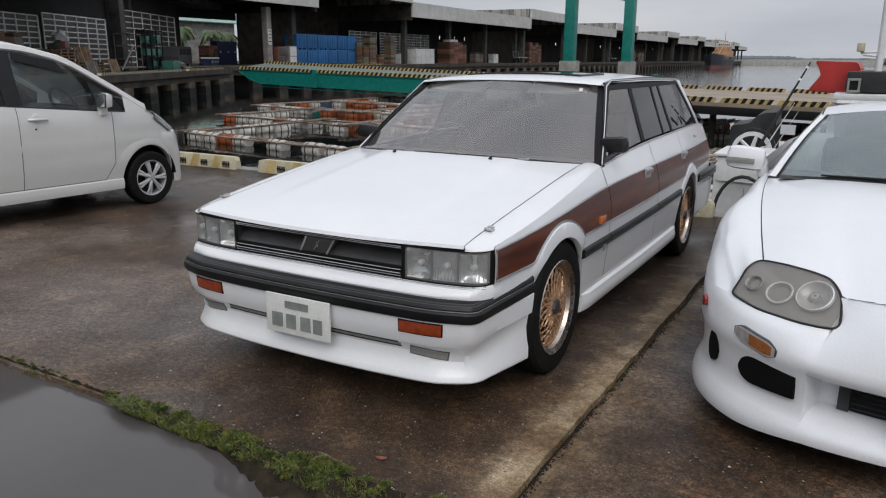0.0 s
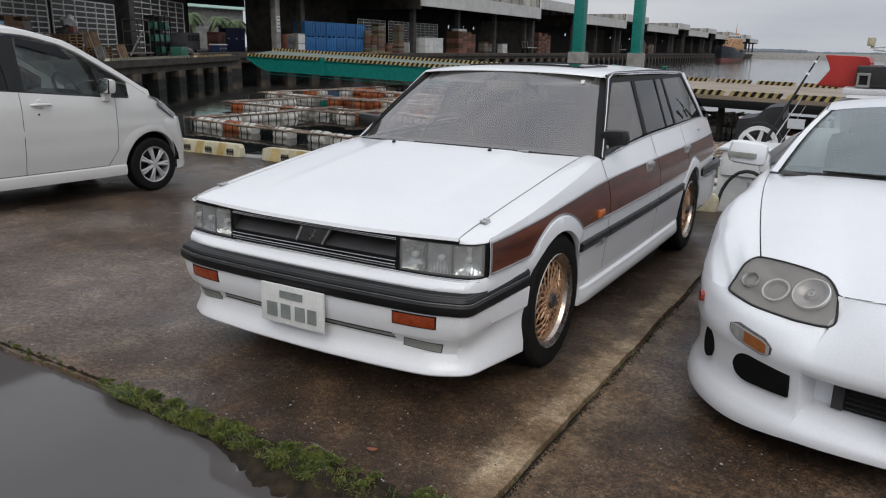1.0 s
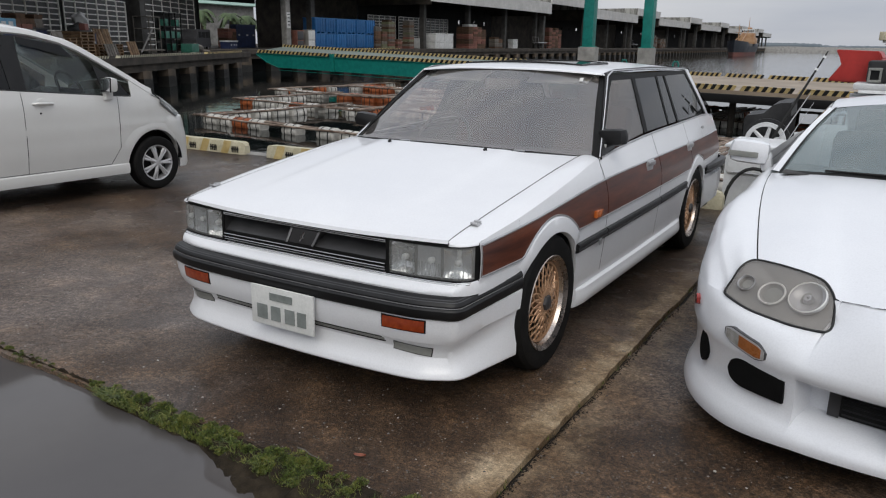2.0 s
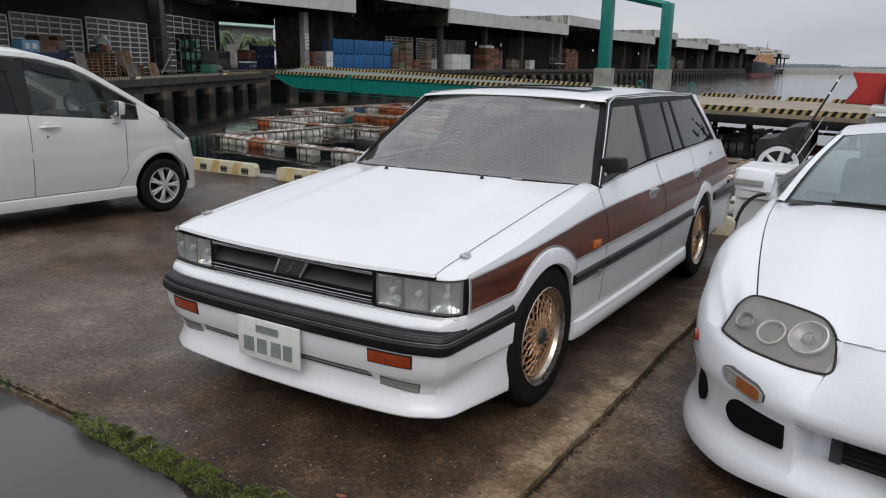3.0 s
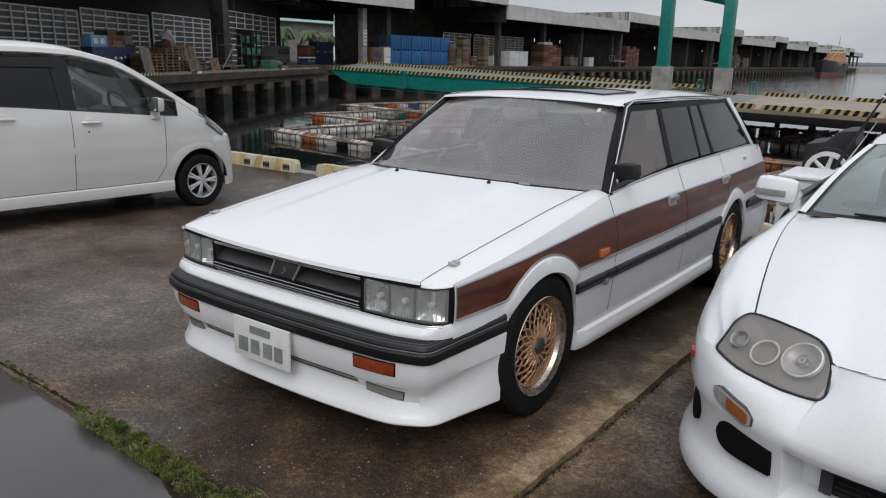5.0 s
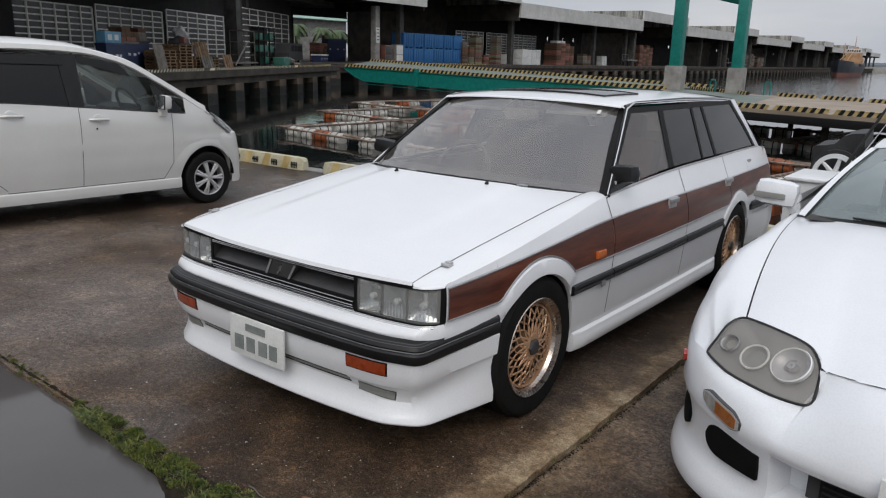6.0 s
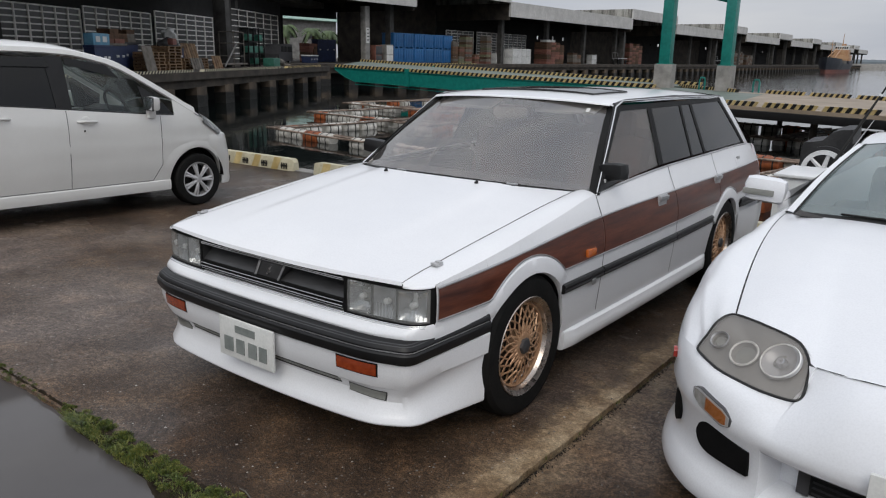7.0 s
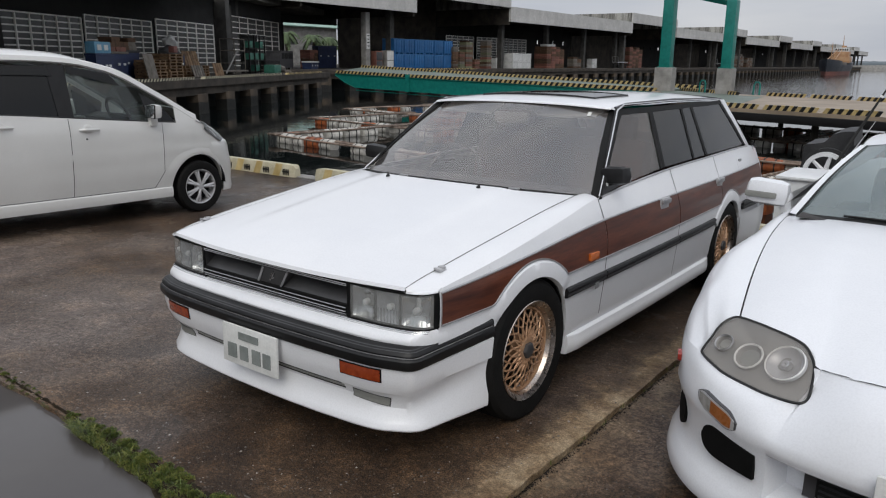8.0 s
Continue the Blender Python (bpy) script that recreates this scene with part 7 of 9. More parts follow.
        inset("clear_lens", a, b, lambda s: ce(s) - 0.0205 * ro(s), lambda s: ce(s) + 0.0205 * ro(s), lambda s: -0.0045, M["clearplastic"], ind, "clear lens", 8)
        a, b = A(1.025, 1.070)
        ov = lambda s: 0.8 * math.sqrt(max(0.05, 1 - ((abs(s) - 1.047) / 0.025) ** 2))
        inset("side_marker", a, b, lambda s: 0.442 - 0.027 * ov(s), lambda s: 0.442 + 0.027 * ov(s), lambda s: -0.008, M["redlens"], bumper, "red side marker", 10, 0.03)
    # intercooler in the mouth
    bm = bmesh.new()
    grid(bm, [[edge(s, 0.118, 0.226), edge(s, 0.118, 0.338)] for s in span(-0.38, 0.38, 12)])
    cooler = part("intercooler", bm, M["black"], car, "dark finned intercooler behind the mouth")
    for k in range(6):
        bm = bmesh.new()
        z = 0.236 + 0.018 * k
        grid(bm, [[edge(s, 0.112, z), edge(s, 0.104, z + 0.003), edge(s, 0.112, z + 0.006)] for s in span(-0.34, 0.38, 12)])
        part("fin", bm, M["greytrim"], cooler)
    for s0, s1 in ((-0.385, -0.345), (0.345, 0.385)):
        bm = bmesh.new()
        grid(bm, [[edge(s, 0.10, 0.228), edge(s, 0.10, 0.336)] for s in span(s0, s1, 4)])
        part("end_tank", bm, M["greytrim"], cooler)
    bm = bmesh.new()
    box(bm, -0.165, 0.165, -1.045, -1.030, 0.27, 0.435, 0.004)
    plate = part("number_plate", bm, M["plate"], car, "white number plate")
    for x0, x1, z0, z1 in ((-0.13, -0.075, 0.30, 0.36), (-0.055, -0.005, 0.30, 0.36), (0.02, 0.07, 0.30, 0.36), (0.085, 0.13, 0.30, 0.36), (-0.06, 0.06, 0.38, 0.41)):
        bm = bmesh.new()
        box(bm, x0, x1, -1.0485, -1.0455, z0, z1)
        part("plate_bar", bm, M["platebar"], plate)

    # bonnet
    FR = [(0.0, (-0.857, 0.607)), (0.22, (-0.833, 0.602)), (0.383, (-0.763, 0.583)), (0.415, (-0.716, 0.621)), (0.46, (-0.690, 0.636)), (0.536, (-0.655, 0.644)), (0.60, (-0.613, 0.642)), (0.66, (-0.570, 0.635))]
    RE = [(0.0, (0.430, 0.842)), (0.40, (0.470, 0.836)), (0.66, (0.555, 0.818)), (0.80, (0.640, 0.800))]
    pair = lambda t, u: tuple(spline([(a, b[k]) for a, b in t], u) for k in (0, 1))

    def bonnet_at(f, v):
        """f: 0 middle to 1 seam; v: 0 front to 1 screen."""
        yf, zf = pair(FR, 0.66 * f)
        yr, zr = pair(RE, 0.80 * f)
        x = 0.66 * f + (0.80 - 0.66) * f * (1 - (1 - v) ** 1.6)
        y = yf + (yr - yf) * v
        z = zf + (zr - zf) * v + (0.040 - 0.006 * f) * math.sin(math.pi * v) ** 0.9 + 0.008 * math.exp(-((f - 0.55) / 0.18) ** 2) * math.sin(math.pi * v)
        return x, y, z

    bm = bmesh.new()
    grid(bm, [[(math.copysign(1, f) * bonnet_at(abs(f), v)[0] if f else 0.0, *bonnet_at(abs(f), v)[1:]) for v in span(0, 1, 26)] for f in span(-0.997, 0.997, 41)])
    bonnet = part("bonnet", bm, M["white2"], car, angle=50)
    bm = bmesh.new()
    for e in (-1, 1):
        grid(bm, [[(e * (bonnet_at(1, v)[0] - 0.0015), bonnet_at(1, v)[1], bonnet_at(1, v)[2] - 0.003), (e * (bonnet_at(1, v)[0] + 0.0025), bonnet_at(1, v)[1], bonnet_at(1, v)[2] - 0.003)] for v in span(0, 1, 26)])
    grid(bm, [[edge(s, lerp(TOPD, abs(s)) - 0.002, lerp(TOPZ, abs(s)) + 0.0022), edge(s, lerp(TOPD, abs(s)) + 0.003, lerp(TOPZ, abs(s)) + 0.0028)] for s in span(-0.436, 0.436, 44)])
    part("shut_line", bm, M["seam"], bonnet)

    # wings
    WID2 = [(-0.60, 0.835), (-0.50, 0.872), (-0.40, 0.898), (-0.33, 0.906), (0.0, 0.910), (0.5, 0.905), (1.0, 0.895), (2.6, 0.905), (3.2, 0.86), (3.5, 0.80)]
    for e in (-1, 1):
        bm = bmesh.new()
        rows = []
        for a in span(0, 1, 29):
            # the leading edge runs down beside the lamp, then along the bumper
            if a < 0.45:
                u = a / 0.45
                lead = Vector([spline(list(zip((0, 0.34, 0.68, 1), c)), u) for c in zip((0.664, -0.570, 0.636), (0.708, -0.598, 0.608), (0.729, -0.641, 0.562), (0.744, -0.684, 0.520))])
            else:
                sl = 0.875 + (END - 0.875) * (a - 0.45) / 0.55
                lead = Vector(edge(sl, lerp(TOPD, sl) + 0.002, lerp(TOPZ, sl) - 0.003))
            yF = lead.y
            row = []
            for v in [k / 36 for k in range(37)]:
                y = yF + (0.95 - yF) * v ** 1.25
                q = max(0, min(1, (y + 0.592) / (0.640 + 0.592)))
                xs, ys_, zs = bonnet_at(1, q)
                if y > 0.64:
                    zs = zs + 0.02 * (y - 0.64)
                low = 0.50 if abs(y) > 0.345 else max(0.50, 0.305 + math.sqrt(0.345**2 - y * y))
                W = lerp(WID2, y)
                t = a * math.pi / 2
                x = xs + 0.001 + (W - xs) * math.sin(t) ** 0.92
                z = low + (zs - low) * max(0.0, math.cos(t)) ** 0.75 + 0.022 * math.sin(2 * t) * (1 - a)
                if not row:
                    gap = lead - Vector((x, y, z))
                ease = max(0.0, 1 - (y - yF) / 0.36) ** 1.6
                row.append((e * (x + gap.x * ease), y, z + gap.z * ease))
            rows.append(row)
        grid(bm, rows)
        part("wing", bm, M["white2"], car, angle=60)
        bm = bmesh.new()
        grid(bm, [[(e * (lerp(WID2, y) - 0.004 * (z < 0.4)), y, z) for z in (0.14, 0.30, 0.52)] for y in span(0.36, 2.2, 8)])
        grid(bm, [[(e * (lerp(WID2, y) - 0.10 * max(0, (z - 0.6)) ** 1.2), y, z) for z in (0.30, 0.52, 0.66, 0.80, 0.86)] for y in span(0.94, 3.5, 14)])
        part("side", bm, M["white2"], car)
        # headlamp: housing, three round lamps, one-piece cover with a black seal
        RIM = [Vector((e * x, y, z)) for x, y, z in ((0.741, -0.683, 0.520), (0.728, -0.643, 0.560), (0.708, -0.600, 0.605), (0.670, -0.575, 0.632), (0.60, -0.618, 0.641), (0.536, -0.660, 0.643), (0.46, -0.694, 0.636), (0.418, -0.718, 0.622), (0.386, -0.756, 0.582), (0.378, -0.815, 0.530), (0.383, -0.845, 0.503), (0.41, -0.853, 0.495), (0.47, -0.845, 0.494), (0.53, -0.825, 0.495), (0.65, -0.765, 0.502))]
        k = len(RIM)
        loop = []
        for i in range(k):
            p0, p1, p2, p3 = RIM[i - 1], RIM[i], RIM[(i + 1) % k], RIM[(i + 2) % k]
            for u in (0, 0.25, 0.5, 0.75):
                sharp = 0.5 if i not in (0, k - 1) else 0.25
                m1, m2 = (p2 - p0) * sharp, (p3 - p1) * sharp
                loop.append(p1 * (2 * u**3 - 3 * u * u + 1) + m1 * (u**3 - 2 * u * u + u) + p2 * (3 * u * u - 2 * u**3) + m2 * (u**3 - u * u))
        mid = sum(RIM, Vector()) / k
        nrm = Vector((e * 0.269, -0.637, 0.722)).normalized()

        def dish(lift, bulge, rs):
            """Rings from the lamp's middle to its rim."""
            bm = bmesh.new()
            grid(bm, [[mid + (p - mid) * r + nrm * (lift + bulge * (1 - r * r)) for p in loop] for r in rs], close=True)
            return bm

        # painted corner between lamp, bonnet and bumper
        bm = bmesh.new()
        tip = Vector(edge(e * 0.4375, 0.198, 0.583))
        for tri in ((tip, Vector((e * 0.383, -0.763, 0.583)), RIM[8], RIM[8].lerp(RIM[9], 0.5)), (tip, RIM[8].lerp(RIM[9], 0.5), RIM[9])):
            bm.faces.new([bm.verts.new(v - Vector((0, 0, 0.0008))) for v in tri])
        thick(bm, 0.004)
        part("lamp_corner", bm, M["white2"], car)
        part("lamp_surround", dish(-0.012, 0.0, (0.80, 0.95, 1.03, 1.06)), M["white2"], car)
        lamp = part("headlamp", dish(-0.004, 0.004, (0.001, 0.3, 0.6, 0.85, 0.99)), M["lampgrey"], car, "grey three-lens headlamp under a hazed cover")
        turn = nrm.to_track_quat("Z", "Y").to_matrix().to_4x4()
        for (x, y, z), r in (((0.671, -0.681, 0.568), 0.030), ((0.579, -0.730, 0.559), 0.045), ((0.465, -0.762, 0.574), 0.060)):
            bm = bmesh.new()
            lathe(bm, [(-0.020, 0.0), (-0.016, 0.5 * r), (-0.002, 0.86 * r), (0.003, 0.93 * r), (0.004, r), (-0.006, 1.05 * r)], 30, "Z")
            ring = part("reflector", bm, M["whitealloy"] if r > 0.05 else M["lampgrey"], lamp, m=Matrix.Translation(Vector((e * x, y, z)) + nrm * 0.002) @ turn)
            bm = bmesh.new()
            lathe(bm, [(-0.012, 0.0), (0.002, 0.004), (0.004, 0.012), (-0.012, 0.018)] if r > 0.05 else [(-0.006, 0.0), (-0.004, 0.5 * r), (-0.010, 0.8 * r)], 20, "Z")
            part("bulb_cap", bm, M["silver"] if r > 0.05 else M["fogcover"], ring)
            bm = bmesh.new()
            w_ = 1.25 if 0.04 < r < 0.05 else 0.9
            lathe(bm, [(0.006, r - 0.0035 * w_), (0.010, r), (0.006, r + 0.0025 * w_), (0.001, r), (0.006, r - 0.0035 * w_)], 36, "Z")
            part("bezel", bm, M["silver"] if r < 0.04 else M["bezel"], ring, "bright lamp ring")
        part("cover", dish(0.004, 0.024, (0.001, 0.25, 0.5, 0.7, 0.85, 0.95, 1.0)), M["smoked"], lamp, "hazed yellowed plastic cover")
        bm = bmesh.new()
        tube(bm, [p + nrm * 0.003 for p in loop + loop[:1]], 0.0046, 6, cap=False)
        part("seal", bm, M["rubber"], lamp, "black rubber seal")
        # mirror
        bm = bmesh.new()
        obox(bm, pose(e * 0.940, 0.80, 0.882, 0, e * -5, e * -8), 0.20, 0.115, 0.125, 0.045)
        mir = part("door_mirror", bm, M["white2"], car, "white door mirror with a clear indicator strip")
        bm = bmesh.new()
        obox(bm, pose(e * 0.960, 0.737, 0.872, 0, e * -3, e * -8), 0.145, 0.012, 0.030, 0.006)
        part("indicator_strip", bm, M["fogcover"], mir)
        bm = bmesh.new()
        obox(bm, pose(e * 0.855, 0.83, 0.830, 0, e * 12, 0), 0.06, 0.07, 0.10, 0.02)
        part("mirror_stalk", bm, M["white2"], mir)
        # wheels
        for wy in (0.0, 2.55):
            bm = bmesh.new()
            lathe(bm, [(-0.11, 0.21), (-0.115, 0.26), (-0.105, 0.30), (-0.08, 0.315), (0.08, 0.315), (0.10, 0.30), (0.108, 0.26), (0.10, 0.22)], 44)
            w = part("wheel", bm, M["tyre"], car, m=pose(e * 0.785, wy, 0.315) @ (Matrix.Identity(4) if e > 0 else Matrix.Rotation(math.pi, 4, "Z")))
            bm = bmesh.new()
            lathe(bm, [(-0.08, 0.2), (0.04, 0.19), (0.09, 0.215), (0.10, 0.222)], 40)
            for k in range(5):
                a = 2 * math.pi * k / 5
                tube(bm, [(0.06, 0, 0), (0.07, 0.2 * math.cos(a), 0.2 * math.sin(a))], [0.04, 0.025], 6)
            part("rim", bm, M["silver"], w)
    # screen, pillars, roof
    SB = lambda u: Vector((0.762 * u, 0.425 + 0.195 * abs(u) ** 2.2, 0.848 - 0.036 * abs(u) ** 2))
    ST = lambda u: Vector((0.592 * u, 1.06 + 0.13 * u * u, 1.158 - 0.050 * abs(u) ** 2.4))
    bm = bmesh.new()
    grid(bm, [[SB(u).lerp(ST(u), v) + Vector((0, -0.02, 0.022)) * math.sin(math.pi * v) for v in span(0, 1, 10)] for u in span(-1, 1, 21)])
    ws = part("windscreen", bm, M["greenglass"], car, "pale green windscreen")
    ws.visible_shadow = False
    bm = bmesh.new()
    for e in (-1, 1):
        grid(bm, [[SB(e * k).lerp(ST(e * k), v) + Vector((0, -0.023, 0.025)) * math.sin(math.pi * v) + Vector((0, -0.003, 0.003)) for k in (0.982, 1.0)] for v in span(0, 1, 10)])
    grid(bm, [[SB(u) + Vector((0, -0.02, -0.004)), SB(u) + Vector((0, 0.010, 0.008))] for u in span(-1, 1, 21)])
    part("screen_border", bm, M["black"], ws)
    for x0, x1 in ((-0.55, 0.02), (0.02, 0.58)):
        bm = bmesh.new()
        tube(bm, [SB(x1 / 0.76) + Vector((0, -0.024, 0.006)), SB((x0 + x1) / 1.52) + Vector((0, -0.006, 0.012)), SB(x0 / 0.76) + Vector((0, 0.010, 0.016))], [0.010, 0.007, 0.005], 6)
        part("wiper", bm, M["black"], car)
    for e in (-1, 1):
        bm = bmesh.new()
        rows = []
        for v in span(0, 1, 12):
            a = SB(e).lerp(ST(e), v) + Vector((0, -0.02, 0.022)) * math.sin(math.pi * v)
            b = a + Vector((e * (0.052 - 0.012 * v), 0.055, -0.012))
            rows.append([a, a.lerp(b, 0.5) + Vector((e * 0.008, -0.012, 0.008)), b, b + Vector((-e * 0.03, 0.03, -0.01))])
        grid(bm, rows)
        part("front_pillar", bm, M["white2"], car)
    RZ = [(1.06, 1.156), (1.25, 1.178), (1.6, 1.188), (2.0, 1.170), (2.6, 1.08), (3.2, 0.94), (3.5, 0.86)]
    bm = bmesh.new()
    rows = []
    for v in span(0, 1, 18):
        y0 = 1.06 + 2.44 * v
        row = []
        for u in span(-1, 1, 21):
            y = y0 + 0.13 * u * u * (1 - v)
            w = lerp([(1.06, 0.610), (1.5, 0.615), (2.2, 0.60), (3.5, 0.62)], y0)
            row.append((u * w, y, spline(RZ, y0) - 0.050 * abs(u) ** 2.4))
        rows.append(row)
    grid(bm, rows)
    part("roof", bm, M["white2"], car, angle=60)
    for e in (-1, 1):
        bm = bmesh.new()
        grid(bm, [[(e * (0.83 - 0.21 * v), y0 + (y1 - y0) * v, 0.845 + (z1 - 0.845) * v) for v in span(0, 1, 5)] for y0, y1, z1 in ((0.70, 1.22, 1.10), (1.2, 1.4, 1.13), (2.0, 1.9, 1.12), (2.9, 2.5, 1.03))])
        part("side_window", bm, M["sideglass"], car)
    # cabin
    bm = bmesh.new()
    grid(bm, [[(x, y, z) for y, z in ((0.50, 0.82), (0.80, 0.835), (0.92, 0.80), (0.95, 0.5))] for x in span(-0.74, 0.74, 5)])
    box(bm, -0.78, 0.78, 0.5, 3.3, 0.20, 0.25)
    part("dashboard", bm, M["dash"], car)
    for x in (-0.37, 0.37):
        bm = bmesh.new()
        obox(bm, pose(x, 1.55, 0.40), 0.50, 0.50, 0.16, 0.05)
        obox(bm, pose(x, 1.86, 0.66, -18, 0, 0), 0.50, 0.16, 0.58, 0.07)
        obox(bm, pose(x, 1.98, 0.98, -12, 0, 0), 0.28, 0.10, 0.19, 0.04)
        part("front_seat", bm, M["dash"], car)
    bm = bmesh.new()
    box(bm, -0.78, 0.78, -0.6, 3.3, 0.12, 0.15)
    for e in (-1, 1):
        bm.faces.new([bm.verts.new((e * 0.56, -0.36 * math.cos(math.pi * k / 16), 0.305 + 0.36 * math.sin(math.pi * k / 16))) for k in range(17)])
    part("underbody", bm, M["black"], car)
    bm = bmesh.new()
    grid(bm, [[(x, 3.5, z) for z in (0.2, 0.5, 0.86)] for x in span(-0.80, 0.80, 5)])
    part("tail", bm, M["white2"], car)
    return car


coupe()

# ---------------------------------------------------------------- kerb stops on the quay edge
def kerb_stop(x0, x1, y, label):
    """A rounded concrete wheel stop painted yellow, with dark stencilled marks."""
    base = thing("kerb_stop", APRON @ pose(x0, y, 0), label, "kerb stop", "kerb stops")
    L = x1 - x0
    prof = [(-0.09, 0.0), (-0.085, 0.10), (-0.06, 0.165), (0.06, 0.165), (0.085, 0.10), (0.09, 0.0)]
    bm = bmesh.new()
    rows = []
    for u, k, zz in ((0.0, 0.55, 0.72), (0.03, 0.85, 0.93), (0.08, 1, 1), (L - 0.08, 1, 1), (L - 0.03, 0.85, 0.93), (L, 0.55, 0.72)):
        rows.append([(u, a * k, z * zz) for a, z in prof])
    vs = grid(bm, rows)
    bm.faces.new(vs[0]), bm.faces.new(vs[-1][::-1])
    body = part("body", bm, M["cream"], base, "worn cream concrete")
    for k in range(int(L / 0.42)):
        u = 0.16 + 0.42 * k
        bm = bmesh.new()
        grid(bm, [[(u + du + 0.05 * (z > 0.1), -(0.0925 if z < 0.02 else (0.0875 if z < 0.12 else 0.0625)), z + 0.002 * (z > 0.15)) for z in (0.0, 0.101, 0.167)] for du in (0.0, 0.14)])
        part("yellow_band", bm, M["yellow"], body, "worn yellow band")
        bm = bmesh.new()
        for j in range(4):
            du = 0.22 + 0.034 * j
            grid(bm, [[(u + du, -0.0908, 0.022), (u + du, -0.0885, 0.106)], [(u + du + 0.024, -0.0908, 0.022), (u + du + 0.024, -0.0885, 0.106)]])
        grid(bm, [[(u + 0.21, -0.0915, 0.058), (u + 0.21, -0.0908, 0.078)], [(u + 0.355, -0.0915, 0.058), (u + 0.355, -0.0908, 0.078)]])
        part("stencil_mark", bm, M["black"], body, "faded black stencil mark")
    return base


for x0, x1 in ((-9.6, -7.72), (-7.35, -5.50), (-5.10, -3.25), (-2.85, -1.0), (-0.95, 0.72)):
    kerb_stop(x0, x1, 4.36, "worn cream and yellow concrete wheel stop on the quay edge")
bm = bmesh.new()
box(bm, -60, 60, QUAY_Y - 0.22, QUAY_Y + 0.012, -0.3, 0.012, 0.01)
tagged(part("quay_coping", bm, M["concrete"], None, m=APRON), "pale concrete coping along the quay edge", "coping", kind="structure")


# ---------------------------------------------------------------- moored work boats
def hull(bm, x0, x1, y0, y1, z0, z1, flare=0.12, bow=0.0, n=10):
    """A simple full-bodied hull along x, its bow at x0 if bow > 0."""
    rows = []
    for u in span(0, 1, n):
        k = 1 - bow * (1 - min(1, u / 0.35)) ** 2
        x = x0 + (x1 - x0) * u
        cy, hy = (y0 + y1) / 2, (y1 - y0) / 2 * k
        sheer = 0.18 * (1 - u) ** 2 * (bow > 0)
        rows.append([(x, cy - hy + flare * 0.5, z0), (x, cy - hy, z0 + 0.55 * (z1 - z0)), (x, cy - hy - flare * 0.3, z1 + sheer), (x, cy - hy + 0.07, z1 + sheer + 0.02), (x, cy - hy + 0.09, z1 + sheer - 0.15), (x, cy + hy - 0.09, z1 + sheer - 0.15), (x, cy + hy - 0.07, z1 + sheer + 0.02), (x, cy + hy + flare * 0.3, z1 + sheer), (x, cy + hy, z0 + 0.55 * (z1 - z0)), (x, cy + hy - flare * 0.5, z0)])
    vs = grid(bm, rows, close=True)
    bm.faces.new(vs[0]), bm.faces.new(vs[-1][::-1])


boat = thing("work_boat", pose(0.62, 4.80, 0), "small white fibreglass work boat moored at the quay", "boat", "moored boats")
bm = bmesh.new()
hull(bm, 0.0, 5.4, 0.0, 2.6, -2.3, 0.36)
part("hull", bm, M["whitefrp"], boat)
bm = bmesh.new()
box(bm, 0.02, 0.92, -0.06, 0.62, 0.20, 0.455, 0.03)
part("locker", bm, M["whitefrp"], boat, "white deck locker")
bm = bmesh.new()
box(bm, -0.01, 0.95, -0.09, 0.65, 0.455, 0.485, 0.012)
part("locker_lid", bm, M["whitefrp"], boat)
bm = bmesh.new()
tube(bm, [(0.18 + 0.26 * math.cos(a) + 0.12, -0.12 - 0.04 * math.sin(a), -0.14 + 0.42 * math.sin(a)) for a in span(-0.3, math.pi + 0.2, 16)], 0.017, 8)
part("hose", bm, M["rope"], boat, "black looped hose")
bm = bmesh.new()
tube(bm, [(0.10, -0.10, 0.22), (0.62, -0.10, 0.21)], 0.010, 6)
tube(bm, [(0.30, -0.09, 0.16), (0.31, -0.10, -0.05), (0.33, -0.10, -0.12), (0.36, -0.09, -0.10)], 0.006, 6)
part("hand_rail", bm, M["silver"], boat)
# line hauler: spoked white wheel in front of a black-covered drum
wheel = thing("line_hauler", pose(1.23, 6.0, 0.355), "white spoked line-hauler wheel beside a black tarpaulin cover", "line hauler")
bm = bmesh.new()
lathe(bm, [(-0.025, 0.168), (-0.025, 0.212), (0.025, 0.212), (0.025, 0.168), (-0.025, 0.168)], 36, "Y")
lathe(bm, [(-0.04, 0.0), (-0.04, 0.048), (0.04, 0.048), (0.04, 0.0)], 20, "Y")
bmesh.ops.translate(bm, verts=bm.verts, vec=(-0.44, 0, 0.03))
rim = part("wheel", bm, M["whitefrp"], wheel, "white spoked wheel")
for k in range(6):
    a = 2 * math.pi * k / 6 + 0.3
    bm = bmesh.new()
    tube(bm, [(-0.44 + 0.03 * math.cos(a), 0, 0.03 + 0.03 * math.sin(a)), (-0.44 + 0.175 * math.cos(a), 0, 0.03 + 0.175 * math.sin(a))], [0.026, 0.019], 6)
    part("spoke", bm, M["whitefrp"], rim)
bm = bmesh.new()
lathe(bm, [(-0.02, 0.215), (-0.02, 0.25), (0.02, 0.25), (0.02, 0.215)], 32, "Y")
bmesh.ops.translate(bm, verts=bm.verts, vec=(-0.44, 0.06, 0.03))
part("guard", bm, M["blacktarp"], wheel)
bm = bmesh.new()
rows = []
